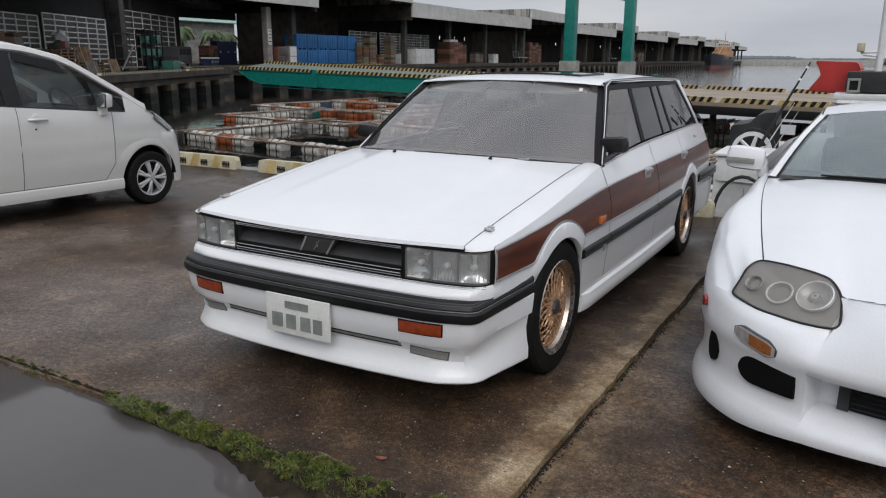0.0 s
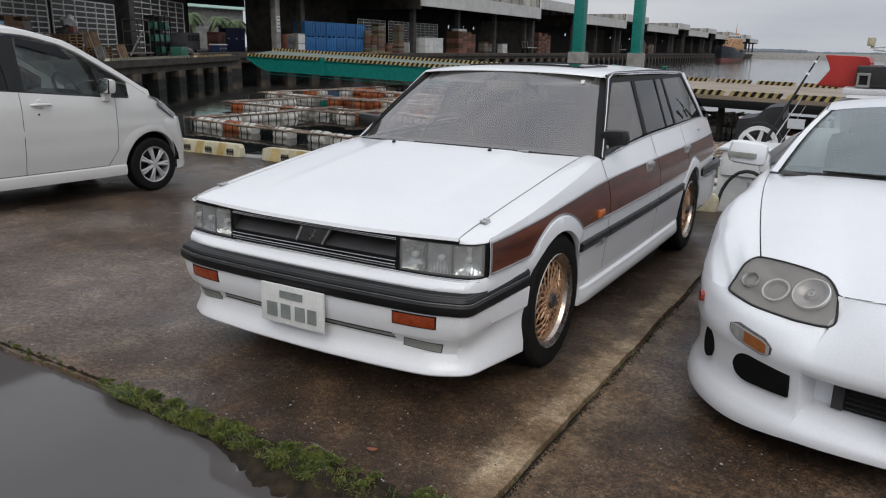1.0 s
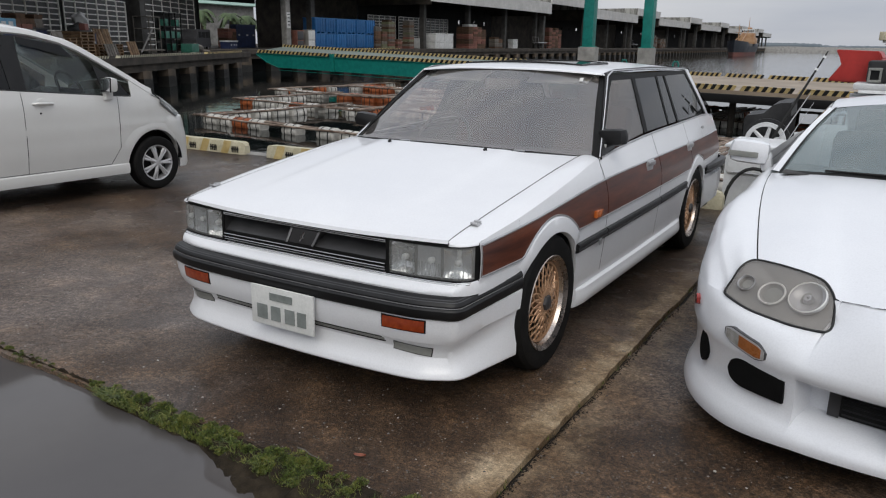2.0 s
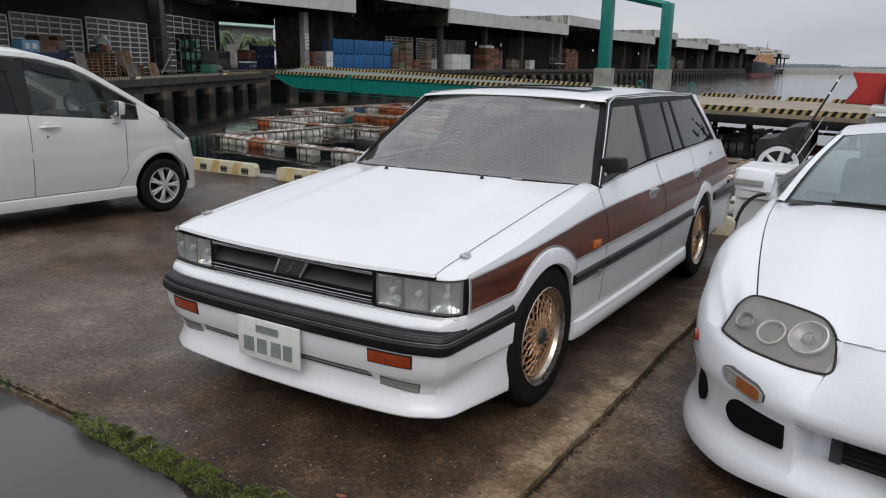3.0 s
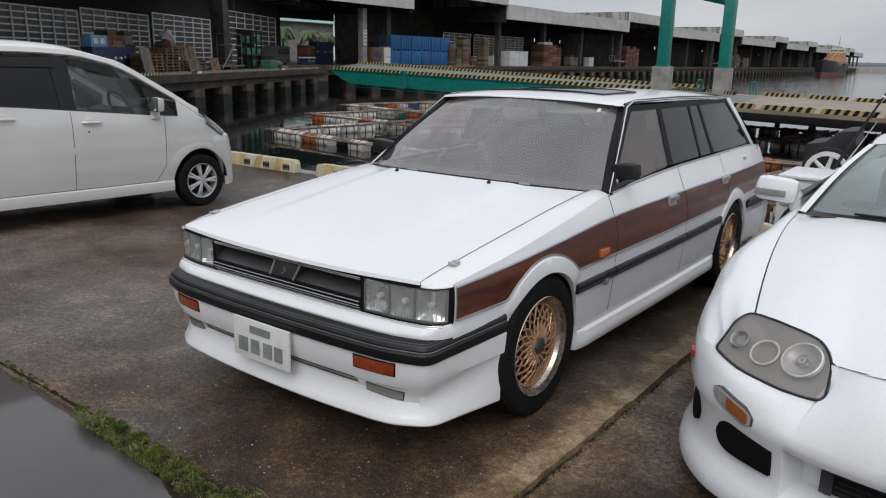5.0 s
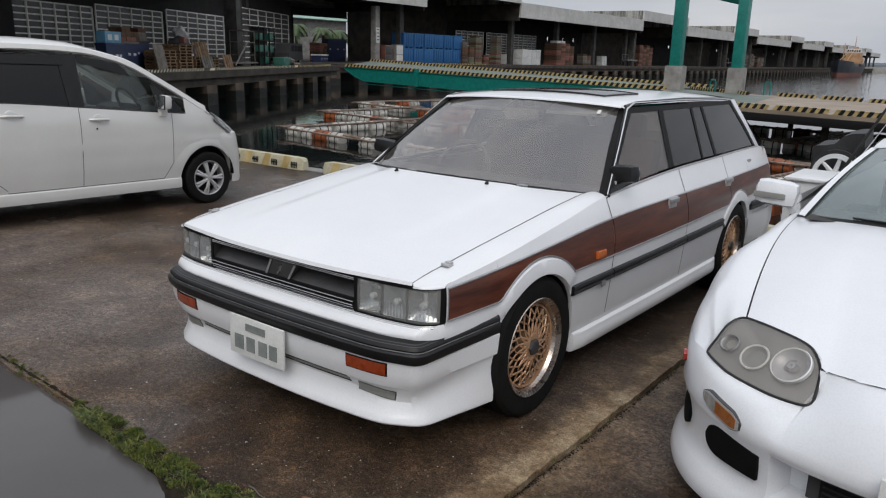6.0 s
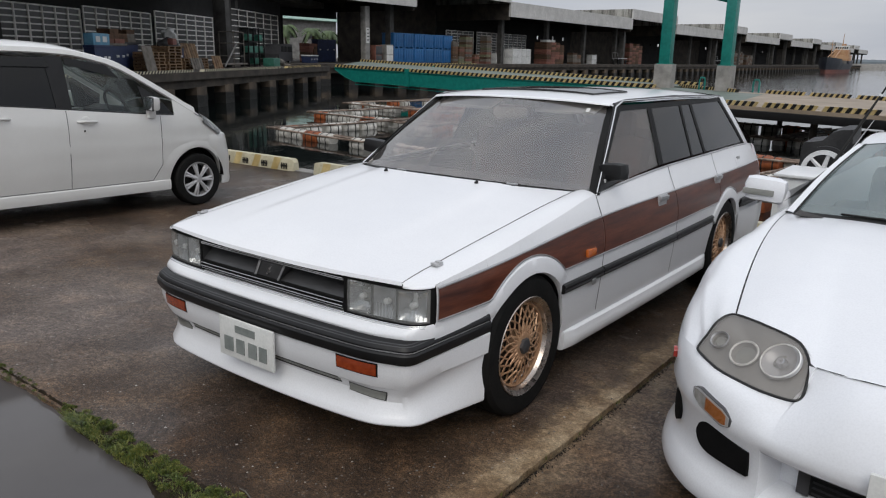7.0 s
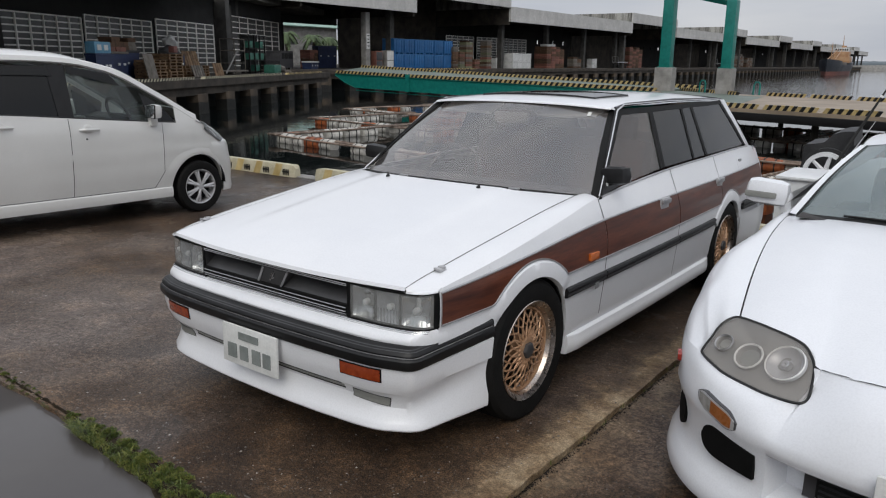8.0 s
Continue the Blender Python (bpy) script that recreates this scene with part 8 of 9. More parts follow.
for x, h in ((-0.72, 0.26), (-0.70, 0.285), (-0.60, 0.30), (-0.52, 0.32), (-0.44, 0.41), (-0.36, 0.44), (-0.25, 0.45), (-0.235, 0.30)):
    rows.append([(x, 0.25 + 0.02 * math.sin(9 * x), -0.75), (x, 0.22 + 0.03 * math.sin(14 * x), 0.0), (x, 0.24, h), (x, 0.75, h + 0.02), (x, 0.8, -0.7)])
grid(bm, rows)
part("cover", bm, M["blacktarp"], wheel, "black tarpaulin cover")
# fishing rods leaning over the stern
for p0, p1, r, mat_, nm in (((0.84, 5.9, 0.36), (1.265, 6.25, 1.36), 0.017, "black", "black fishing rod with pale rings leaning on the boat"), ((0.90, 5.85, 0.35), (1.16, 6.2, 0.92), 0.008, "silver", "thin pale pole leaning on the boat"), ((0.97, 5.85, 0.30), (1.20, 6.3, 0.82), 0.0045, "silver", "thin pale pole leaning on the boat")):
    bm = bmesh.new()
    a, b = Vector(p0), Vector(p1)
    tube(bm, [a.lerp(b, u) for u in span(0, 1, 6)], [r, r, r * 0.9, r * 0.8, r * 0.6, r * 0.4], 8)
    rod = tagged(part("fishing_rod", bm, M[mat_]), nm, "rod", "rods on the boat")
    if r > 0.01:
        for u in (0.80, 0.93):
            bm = bmesh.new()
            tube(bm, [a.lerp(b, u), a.lerp(b, u + 0.02)], r * 0.92, 8)
            part("ring", bm, M["whitefrp"], rod)

# second boat: raised red bow, black deckhouse, white rail and mast
big = thing("fishing_boat", pose(0.9, 12.0, 0), "fishing boat with a raised red bow and black deckhouse", "boat", "moored boats")
bm = bmesh.new()
hull(bm, 0.35, 9.0, 0.0, 3.0, -2.4, 0.62, 0.2)
part("hull", bm, M["whitefrp"], big)
bm = bmesh.new()
shape = [(0.03, 1.365), (0.70, 1.345), (0.76, 1.22), (0.62, 0.80), (-0.04, 0.84), (0.17, 1.12)]
vs0 = [bm.verts.new((x, 0.0, z)) for x, z in shape]
vs1 = [bm.verts.new((x + 0.05, 0.5, z)) for x, z in shape]
bm.faces.new(vs0), bm.faces.new(vs1[::-1])
for i in range(6):
    j = (i + 1) % 6
    bm.faces.new((vs0[i], vs0[j], vs1[j], vs1[i]))
bmesh.ops.bevel(bm, geom=bm.edges[:], offset=0.02, segments=2, affect="EDGES")
part("bow_plate", bm, M["redpaint"], big, "red painted bow plate")
bm = bmesh.new()
box(bm, 0.58, 4.5, -0.7, 1.2, 0.86, 1.20, 0.04)
part("deckhouse", bm, M["blacktarp"], big, "black deckhouse")
bm = bmesh.new()
box(bm, 0.42, 4.8, -0.85, 1.6, 0.74, 0.84, 0.02)
part("coaming", bm, M["whitefrp"], big)
bm = bmesh.new()
for x in (0.62, 0.78):
    box(bm, x - 0.018, x + 0.018, -0.78, -0.72, 0.88, 1.07, 0.006)
box(bm, 0.60, 0.80, -0.785, -0.715, 1.05, 1.09, 0.008)
box(bm, 0.60, 0.80, -0.785, -0.715, 0.86, 0.90, 0.008)
part("cleat_frame", bm, M["fogcover"], big, "pale grey metal frame")
bm = bmesh.new()
tube(bm, [(1.02, -0.3, 1.2), (1.01, -0.3, 2.6)], 0.055, 10)
tube(bm, [(1.02, -0.3, 1.52), (0.72, -0.3, 1.50)], 0.02, 6)
tube(bm, [(1.02, -0.3, 1.44), (0.76, -0.3, 1.47)], 0.02, 6)
part("mast", bm, M["whitefrp"], big, "white mast with a bracket")
bm = bmesh.new()
box(bm, 0.66, 0.78, -0.36, -0.24, 1.52, 1.66, 0.015)
part("deck_lamp", bm, M["cream"], big, "pale yellow-green deck lamp")
bm = bmesh.new()
tube(bm, [(1.10, -0.3, 1.3), (1.16, -0.3, 1.52), (1.28, -0.3, 1.40), (1.4, -0.3, 1.62)], 0.03, 6)
part("rigging", bm, M["greytrim"], big)

# a small bollard lamp on the pier beyond
bm = bmesh.new()
lathe(bm, [(0, 0.0), (0, 0.10), (0.05, 0.11), (0.10, 0.07), (0.22, 0.07), (0.26, 0.10), (0.30, 0.10), (0.33, 0.06), (0.35, 0.0)], 16, "Z")
tagged(part("bollard", bm, M["cream"], None, m=APRON @ pose(0.42, 4.40, 0.012)), "small pale mooring bollard on the quay coping", "bollard")


# ---------------------------------------------------------------- moss and weeds along the slab edge, grit on the concrete
mrng = random.Random(5)
MOSS_W = [(-1.7, 0.004), (-1.2, 0.008), (-0.62, 0.010), (-0.52, 0.040), (-0.35, 0.045), (-0.1, 0.060), (0.2, 0.075), (0.45, 0.10), (0.75, 0.115), (1.05, 0.10)]
bm = bmesh.new()
rows = []
for i in range(140):
    x = -1.9 + 3.0 * i / 139
    w = lerp(MOSS_W, x)
    rows.append([(x, EDGE_Y + 0.030 - (w + (0.035 if x > -0.55 else 0.016) + 0.11 * max(0, min(1, (x - 0.05) / 0.3))) * v, -0.03 * v + 0.016 * math.sin(v * math.pi) + 0.03 * noise.noise((x * 23, v * 6, 2)) * math.sin(v * math.pi)) for v in span(0, 1, 8)])
grid(bm, rows)
tagged(part("moss_bank", bm, M["mossdark"], None, m=APRON), "dark soil and moss along the slab edge", "moss", kind="stuff")
verts, faces = [], []


def leaflet(p, n, size, width):
    """One small pointed leaf, standing out along n."""
    side = n.cross(Vector((mrng.uniform(-1, 1), mrng.uniform(-1, 1), mrng.uniform(-0.4, 0.4)))).normalized() * width
    k = len(verts)
    verts.extend([p[:], (p + n * size * 0.5 + side)[:], (p + n * size)[:], (p + n * size * 0.5 - side)[:]])
    faces.append((k, k + 1, k + 2, k + 3))


for k in range(1150):
    # cushions of small round leaves, with bare soil between them
    x = mrng.uniform(-1.5, 1.08)
    w = lerp(MOSS_W, x)
    lush = noise.noise((x * 5.2, 0.7, 0.2)) + 0.9 * noise.noise((x * 14, 3.0, 0))
    if mrng.random() > (0.52 + 1.3 * lush if x > -0.56 else 0.05 + 0.2 * lush):
        continue
    y = EDGE_Y + 0.045 - (w + 0.04) * mrng.random() ** 0.9
    r = mrng.uniform(0.007, 0.024) * (1 + 0.5 * max(0.0, lush)) * (1 if x > -0.56 else 0.5)
    for j in range(int(40 + 4200 * r)):
        a, h = mrng.uniform(0, 6.283), mrng.random()
        n = Vector((math.cos(a) * math.sqrt(1 - h * h), math.sin(a) * math.sqrt(1 - h * h), h + 0.15)).normalized()
        p = Vector((x, y, 0.004 - 0.020 * max(0.0, min(1.0, (EDGE_Y + 0.02 - y) / (w + 0.02))))) + Vector((n.x * r, n.y * r, n.z * r * 0.8)) * mrng.uniform(0.65, 1.05)
        leaflet(p, (n + Vector((mrng.uniform(-0.9, 0.9), mrng.uniform(-0.9, 0.9), mrng.uniform(-0.2, 0.6)))).normalized(), mrng.uniform(0.004, 0.009), mrng.uniform(0.0011, 0.0024))
def blade(p, lean, size, width):
    """A grass blade that bows over as it grows."""
    side = lean.cross(Vector((0, 0, 1))).normalized() * width
    k, q = len(verts), p.copy()
    up = Vector((0, 0, 1))
    for j in range(4):
        w = side * (1, 0.9, 0.6, 0.12)[j]
        verts.extend([(q - w)[:], (q + w)[:]])
        q = q + (up * (1.0 - 0.55 * j) + lean * (0.35 + 0.45 * j)).normalized() * size / 3
    faces.extend((k + 2 * j, k + 2 * j + 1, k + 2 * j + 3, k + 2 * j + 2) for j in range(3))


for k in range(2200):
    # finer grass tufts among them
    x = mrng.choice((-0.58, -0.53, -0.50, -0.44, -0.38, -0.2, -0.05, 0.25, 0.45, 0.6, 0.8)) + mrng.gauss(0, 0.04)
    y = EDGE_Y - 0.01 - lerp(MOSS_W, x) * mrng.random()
    leaflet(Vector((x, y, -0.006)), Vector((mrng.uniform(-0.8, 0.8), mrng.uniform(-0.9, 0.6), 1)).normalized(), mrng.uniform(0.012, 0.042), 0.0010)
for x0, count, most in ((-1.15, 14, 0.03), (-0.86, 18, 0.03), (-0.60, 40, 0.05), (-0.545, 110, 0.075), (-0.50, 130, 0.085), (-0.45, 90, 0.08), (-0.41, 60, 0.06), (-0.30, 45, 0.06), (-0.18, 80, 0.07), (-0.02, 40, 0.05), (0.16, 60, 0.06), (0.33, 70, 0.07), (0.52, 60, 0.06), (0.68, 60, 0.06), (0.86, 60, 0.05)):
    # bent blades in loose tufts, most of them leaning over the water
    for k in range(count):
        x = x0 + mrng.gauss(0, 0.022)
        y = EDGE_Y + 0.01 - (lerp(MOSS_W, x) + 0.01) * mrng.random()
        a = mrng.gauss(-math.pi / 2, 1.1)
        blade(Vector((x, y, -0.008)), Vector((math.cos(a), math.sin(a), 0)), most * mrng.uniform(0.35, 1.0), mrng.uniform(0.0009, 0.0019))
me = bpy.data.meshes.new("weeds")
me.from_pydata(verts, [], faces)
gm, gn, gl_, gb = mat_new("weed_leaf")
gg = gn.new("ShaderNodeNewGeometry")
gr = gn.new("ShaderNodeValToRGB")
gr.color_ramp.elements[0].color, gr.color_ramp.elements[1].color = (0.022, 0.024, 0.008, 1), (0.20, 0.195, 0.045, 1)
e_ = gr.color_ramp.elements.new(0.45)
e_.color = (0.070, 0.112, 0.019, 1)
gtc = gn.new("ShaderNodeTexCoord").outputs["Object"]
_, gpatch = noise_ramp(gn, gl_, gtc, 22, [(0, (0,)), (1, (1,))], detail=3)
gadd = gn.new("ShaderNodeMath")
gadd.operation = "MULTIPLY_ADD"
gadd.inputs[1].default_value = 2.2
gl_.new(gpatch, gadd.inputs[0])
goff = gn.new("ShaderNodeMapRange")
goff.inputs["To Min"].default_value, goff.inputs["To Max"].default_value = -1.0, -0.15
gl_.new(gg.outputs["Random Per Island"], goff.inputs["Value"])
gl_.new(goff.outputs["Result"], gadd.inputs[2])
gl_.new(gadd.outputs["Value"], gr.inputs["Fac"])
gl_.new(gr.outputs["Color"], gb.inputs["Base Color"])
gb.inputs["Roughness"].default_value = 0.5
me.materials.append(gm)
weeds = new("weeds", me)
weeds.matrix_basis = APRON
tagged(weeds, "bright green moss and weeds at the puddle edge", "weeds", kind="stuff")
verts, faces = [], []
for k in range(70):
    x = mrng.gauss(1.083, 0.012)
    y = EDGE_Y + 0.02 + 5.2 * mrng.random() ** 3.2
    h, a, ww = mrng.uniform(0.004, 0.014), mrng.uniform(0, 6.28), 0.003
    n0 = len(verts)
    verts += [(x - ww, y, -0.01), (x + ww, y, -0.01), (x + 0.5 * h * math.cos(a), y + 0.5 * h * math.sin(a), h)]
    faces.append((n0, n0 + 1, n0 + 2))
me = bpy.data.meshes.new("joint_weeds")
me.from_pydata(verts, [], faces)
me.materials.append(gm)
jw = new("joint_weeds", me)
jw.matrix_basis = APRON
tagged(jw, "sparse weeds growing in the concrete joint", "weeds", kind="stuff")
verts, faces = [], []
for k in range(4600):
    x, y = mrng.uniform(-3.2, 3.0), EDGE_Y + 0.03 + (mrng.random() ** 1.6) * 4.2
    r = mrng.choice((0.0018, 0.0024, 0.003, 0.0036, 0.005)) * mrng.uniform(0.7, 1.2)
    a = mrng.uniform(0, 6.28)
    n0 = len(verts)
    for j in range(5):
        t = a + 1.2566 * j
        verts.append((x + r * math.cos(t) * mrng.uniform(0.7, 1.3), y + r * math.sin(t) * mrng.uniform(0.7, 1.3), 0.0))
    verts.append((x, y, r * mrng.uniform(0.5, 0.9)))
    faces += [(n0 + j, n0 + (j + 1) % 5, n0 + 5) for j in range(5)]
me = bpy.data.meshes.new("grit")
me.from_pydata(verts, [], faces)
sm, sn, sl, sb = mat_new("loose_grit")
sg, sr = sn.new("ShaderNodeNewGeometry"), sn.new("ShaderNodeValToRGB")
sr.color_ramp.elements[0].color, sr.color_ramp.elements[1].color = (0.05, 0.045, 0.04, 1), (0.46, 0.43, 0.39, 1)
e_ = sr.color_ramp.elements.new(0.75)
e_.color = (0.16, 0.145, 0.13, 1)
sl.new(sg.outputs["Random Per Island"], sr.inputs["Fac"])
sl.new(sr.outputs["Color"], sb.inputs["Base Color"])
me.materials.append(sm)
grit = new("grit", me)
grit.matrix_basis = APRON
tagged(grit, "loose pale and dark grit on wet concrete", "grit", kind="stuff")
# broken crumbs of slab edge beside the joint
verts, faces = [], []
for k in range(1100):
    x, y = 1.095 + abs(mrng.gauss(0, 0.013)) * (0.35 + 0.65 * abs(math.sin(k * 0.37))), EDGE_Y + 0.03 + (mrng.random() ** 1.4) * 4.6
    r = mrng.uniform(0.0018, 0.006) * mrng.uniform(0.6, 1.0)
    a, n0 = mrng.uniform(0, 6.28), len(verts)
    for j in range(5):
        t = a + 1.2566 * j
        verts.append((x + r * math.cos(t) * mrng.uniform(0.6, 1.4), y + r * math.sin(t) * mrng.uniform(0.6, 1.4), -0.002))
    verts.append((x + r * mrng.uniform(-0.4, 0.4), y, r * mrng.uniform(0.3, 0.8)))
    faces += [(n0 + j, n0 + (j + 1) % 5, n0 + 5) for j in range(5)]
me = bpy.data.meshes.new("joint_crumbs")
me.from_pydata(verts, [], faces)
me.materials.append(M["jointdirt"])
crumbs = new("joint_crumbs", me)
crumbs.matrix_basis = APRON
tagged(crumbs, "dark crumbled concrete along the slab joint", "rubble", kind="stuff")

# a fallen leaf and a bleached twig on the concrete
bm = bmesh.new()
grid(bm, [[(0.022 * u, 0.010 * v * (1 - u * u) ** 0.6, 0.004 + 0.006 * abs(v) + 0.004 * u * u) for v in (-1, -0.5, 0, 0.5, 1)] for u in span(-0.98, 0.98, 9)])
thick(bm, 0.0008)
tagged(part("fallen_leaf", bm, M["leafbrown"], None, m=APRON @ pose(0.588, -1.064, 0, 0, 0, 20)), "small red-brown dead leaf on the wet concrete", "leaf")
bm = bmesh.new()
tube(bm, [(0.0, 0, 0.004), (0.03, 0.004, 0.006), (0.07, -0.003, 0.005), (0.11, 0.002, 0.003)], [0.0025, 0.003, 0.0026, 0.0015], 6)
tagged(part("twig", bm, M["crategrey"], None, m=APRON @ pose(0.371, -1.136, 0, 0, 0, -8)), "short bleached twig on the wet concrete", "twig")

# ---------------------------------------------------------------- goods on the opposite quays
crng = random.Random(21)
F_OFF, N_OFF = 5.0, 4.6


def far_at(s, off=F_OFF, z=0.0, turn=0.0):
    return run_pose(*FAR, s, off, DECK + z) @ Matrix.Rotation(radians(turn), 4, "Z")


def near_at(s, off=N_OFF, z=0.0, turn=0.0):
    return run_pose(*NEAR, s, off, DECK_NEAR + z) @ Matrix.Rotation(radians(turn), 4, "Z")


def plastic_tank(m, w=2.2, d=2.0, h=1.9):
    """A ribbed bulk tank with a rim and three feet."""
    tank = thing("plastic_tank", m, "large ribbed blue plastic fish tank in a double stack", "tank", "blue fish tanks")
    bm = bmesh.new()
    box(bm, 0.03, w - 0.03, 0.03, d - 0.03, 0.16, h - 0.02, 0.03)
    part("body", bm, M["bluebox"], tank)
    bm = bmesh.new()
    box(bm, 0, w, 0, d, h - 0.12, h, 0.02)
    part("rim", bm, M["bluebox"], tank)
    bm = bmesh.new()
    box(bm, -0.03, 0.03, -0.015, 0.035, 0.2, h - 0.14, 0.01)
    rib = part("rib", bm, M["bluebox"], tank, m=pose(0.12, 0, 0))
    for x in span(0.12, w - 0.12, 5)[1:]:
        piece("rib", rib.data, tank, pose(x, 0, 0))
    bm = bmesh.new()
    box(bm, -0.16, 0.16, 0.02, d - 0.02, 0, 0.16)
    foot = part("foot", bm, M["bluebox"], tank, m=pose(0.2, 0, 0))
    for x in (w / 2, w - 0.2):
        piece("foot", foot.data, tank, pose(x, 0, 0))
    return tank


tank = plastic_tank(far_at(9.9))
for k in range(6):
    for r in range(2):
        if k or r:
            copy_thing(tank, far_at(9.9 + 2.23 * k, F_OFF + crng.uniform(-0.04, 0.04), 1.93 * r))

# one slatted crate and one pallet, shared by all the stacks
bm = bmesh.new()
rows = []
for z, o in ((0.0, 0.03), (0.02, 0.03), (0.02, 0.0), (0.105, 0.0), (0.105, 0.03), (0.13, 0.03), (0.13, 0.0), (0.215, 0.0), (0.215, 0.03), (0.24, 0.03), (0.24, 0.0), (0.34, 0.0), (0.34, 0.04), (0.06, 0.045)):
    rows.append([(sx * (0.55 - o), sy * (0.5 - o), z) for sx, sy in ((-1, -1), (1, -1), (1, 1), (-1, 1))])
vs = grid(bm, rows, close=True)
bm.faces.new(vs[-1]), bm.faces.new(vs[0][::-1])
crate_mesh = part("crate_pattern", bm, M["crate"]).data
bpy.data.objects.remove(bpy.data.objects["crate_pattern"])


def pattern(x0, x1, y0, y1, z0, z1):
    bm = bmesh.new()
    box(bm, x0, x1, y0, y1, z0, z1)
    ob = part("pattern", bm, M["palewood"])
    me = ob.data
    bpy.data.objects.remove(ob)
    return me


STRINGER = pattern(-0.05, 0.05, -0.5, 0.51, 0.022, 0.10)
DECK_BOARD = pattern(-0.55, 0.55, 0, 0.13, 0.10, 0.125)
FOOT_BOARD = pattern(-0.55, 0.55, 0, 0.10, 0, 0.022)


def pallet(parent, m):
    """A pallet: its middle stringer carries the other stringers and the boards."""
    base = piece("pallet", STRINGER, parent, m)
    for x in (-0.5, 0.5):
        piece("stringer", STRINGER, base, pose(x, 0, 0))
    for y in (-0.5, -0.28, -0.06, 0.16, 0.38):
        piece("board", DECK_BOARD, base, pose(0, y, 0))
    for y in (-0.5, -0.05, 0.40):
        piece("board", FOOT_BOARD, base, pose(0, y, 0))


FISH = {}
for key in ("crate", "crategrey", "cratered", "crategreen"):
    me = crate_mesh.copy()
    me.materials[0] = M[key]
    FISH[key] = me


def stack(m, w, h, label, step=0.34, keys=("crate",), cols=None, depth=1.3, name="crate_stack", child="crate", group="stacked crates"):
    """Crates or pallets piled one on another, each a little askew."""
    base = thing(name, m, label, "crates" if child == "crate" else "pallets", group)
    cols = cols or max(1, round(w / 1.15))
    cw = w / cols
    for c in range(cols):
        top = h * (1 if c % 2 == 0 else crng.uniform(0.86, 1.0))
        rows = max(1, int(top / step))
        for r in range(rows):
            sx, sz = cw / 1.13, step / (0.345 if child == "crate" else 0.128)
            m = pose(cw * (c + 0.5) + crng.uniform(-0.03, 0.03), depth / 2 + crng.uniform(-0.03, 0.03), r * step, 0, 0, crng.uniform(-2.5, 2.5)) @ Matrix.Diagonal((sx, depth / 1.03, sz, 1))
            if child == "pallet":
                pallet(base, m)
            else:
                piece(child, FISH[crng.choice(keys)], base, m)
    return base


stack(far_at(22.9, 4.6), 1.3, 3.4, "tall stack of dark weathered wooden fish crates", keys=("crate", "crate", "crategrey"))
stack(far_at(24.3, 4.4), 1.3, 2.7, "stack of faded brown and grey fish crates", keys=("crate", "cratered", "crategrey", "crategreen"))
stack(far_at(25.9, 4.4), 1.7, 3.8, "tall stack of mixed reddish fish crates", keys=("cratered", "crategrey", "crategreen", "crate"))
stack(far_at(28.0, 4.2), 1.3, 1.55, "low stack of brown fish crates", keys=("crate", "cratered"))
stack(far_at(29.0, 6.4), 1.8, 4.2, "tall stack of dark brown fish crates", keys=("crate",))
stack(far_at(31.6, 4.4), 1.4, 4.3, "tall stack of reddish and grey fish crates", keys=("cratered", "crategrey", "crate", "crategreen"))
stack(far_at(51.6, 4.6), 6.6, 3.9, "broad pile of brown wooden fish boxes", step=0.41, keys=("crate", "crate", "cratered"), cols=4, depth=2.6)
stack(far_at(62.5, 4.8), 3.4, 2.1, "low pile of brown fish boxes", keys=("crate", "crategrey"), cols=2)
stack(far_at(93.0, 6.0), 7.5, 4.4, "pile of brown wooden fish boxes", step=0.44, keys=("crate", "cratered"), cols=4, depth=2.0)
stack(far_at(176.0, 5.0), 11.0, 4.0, "pile of pale brown fish boxes", step=0.5, keys=("crate", "crategrey"), cols=6, depth=2.0)
stack(far_at(191.0, 5.0), 8.0, 3.4, "pile of pale brown fish boxes", step=0.5, keys=("crate", "crategrey"), cols=5, depth=2.0)


def foam_boxes(m, nx, nz, w, d, h, label):
    """White lidded foam boxes in a block."""
    base = thing("foam_box_pile", m, label, "boxes", "white boxes")
    bm = bmesh.new()
    box(bm, 0.01, w - 0.01, 0, d, 0, h * 0.78, 0.03)
    me = part("box_body", bm, M["whitebox"], base).data
    bm = bmesh.new()
    box(bm, 0, w, -0.01, d + 0.01, h * 0.79, h - 0.01, 0.03)
    lid = part("lid", bm, M["whitebox"], base).data
    for i in range(nx):
        for k in range(nz):
            if i or k:
                mm = pose(i * (w + 0.02) + crng.uniform(-0.02, 0.02), crng.uniform(-0.04, 0.04), k * h)
                piece("box_body", me, base, mm)
                piece("lid", lid, base, mm)
    return base


foam_boxes(far_at(39.8, 4.6), 4, 2, 1.5, 2.2, 1.2, "block of white lidded fish boxes")
foam_boxes(far_at(37.4, 6.2), 1, 2, 1.7, 1.5, 0.8, "small pile of white lidded fish boxes")
foam_boxes(far_at(52.6, 5.2, 3.72), 2, 1, 1.5, 1.4, 0.4, "white boxes lying on a brown pile")
foam_boxes(far_at(74.0, 6.2), 2, 2, 1.1, 1.2, 0.9, "small pile of white lidded fish boxes")


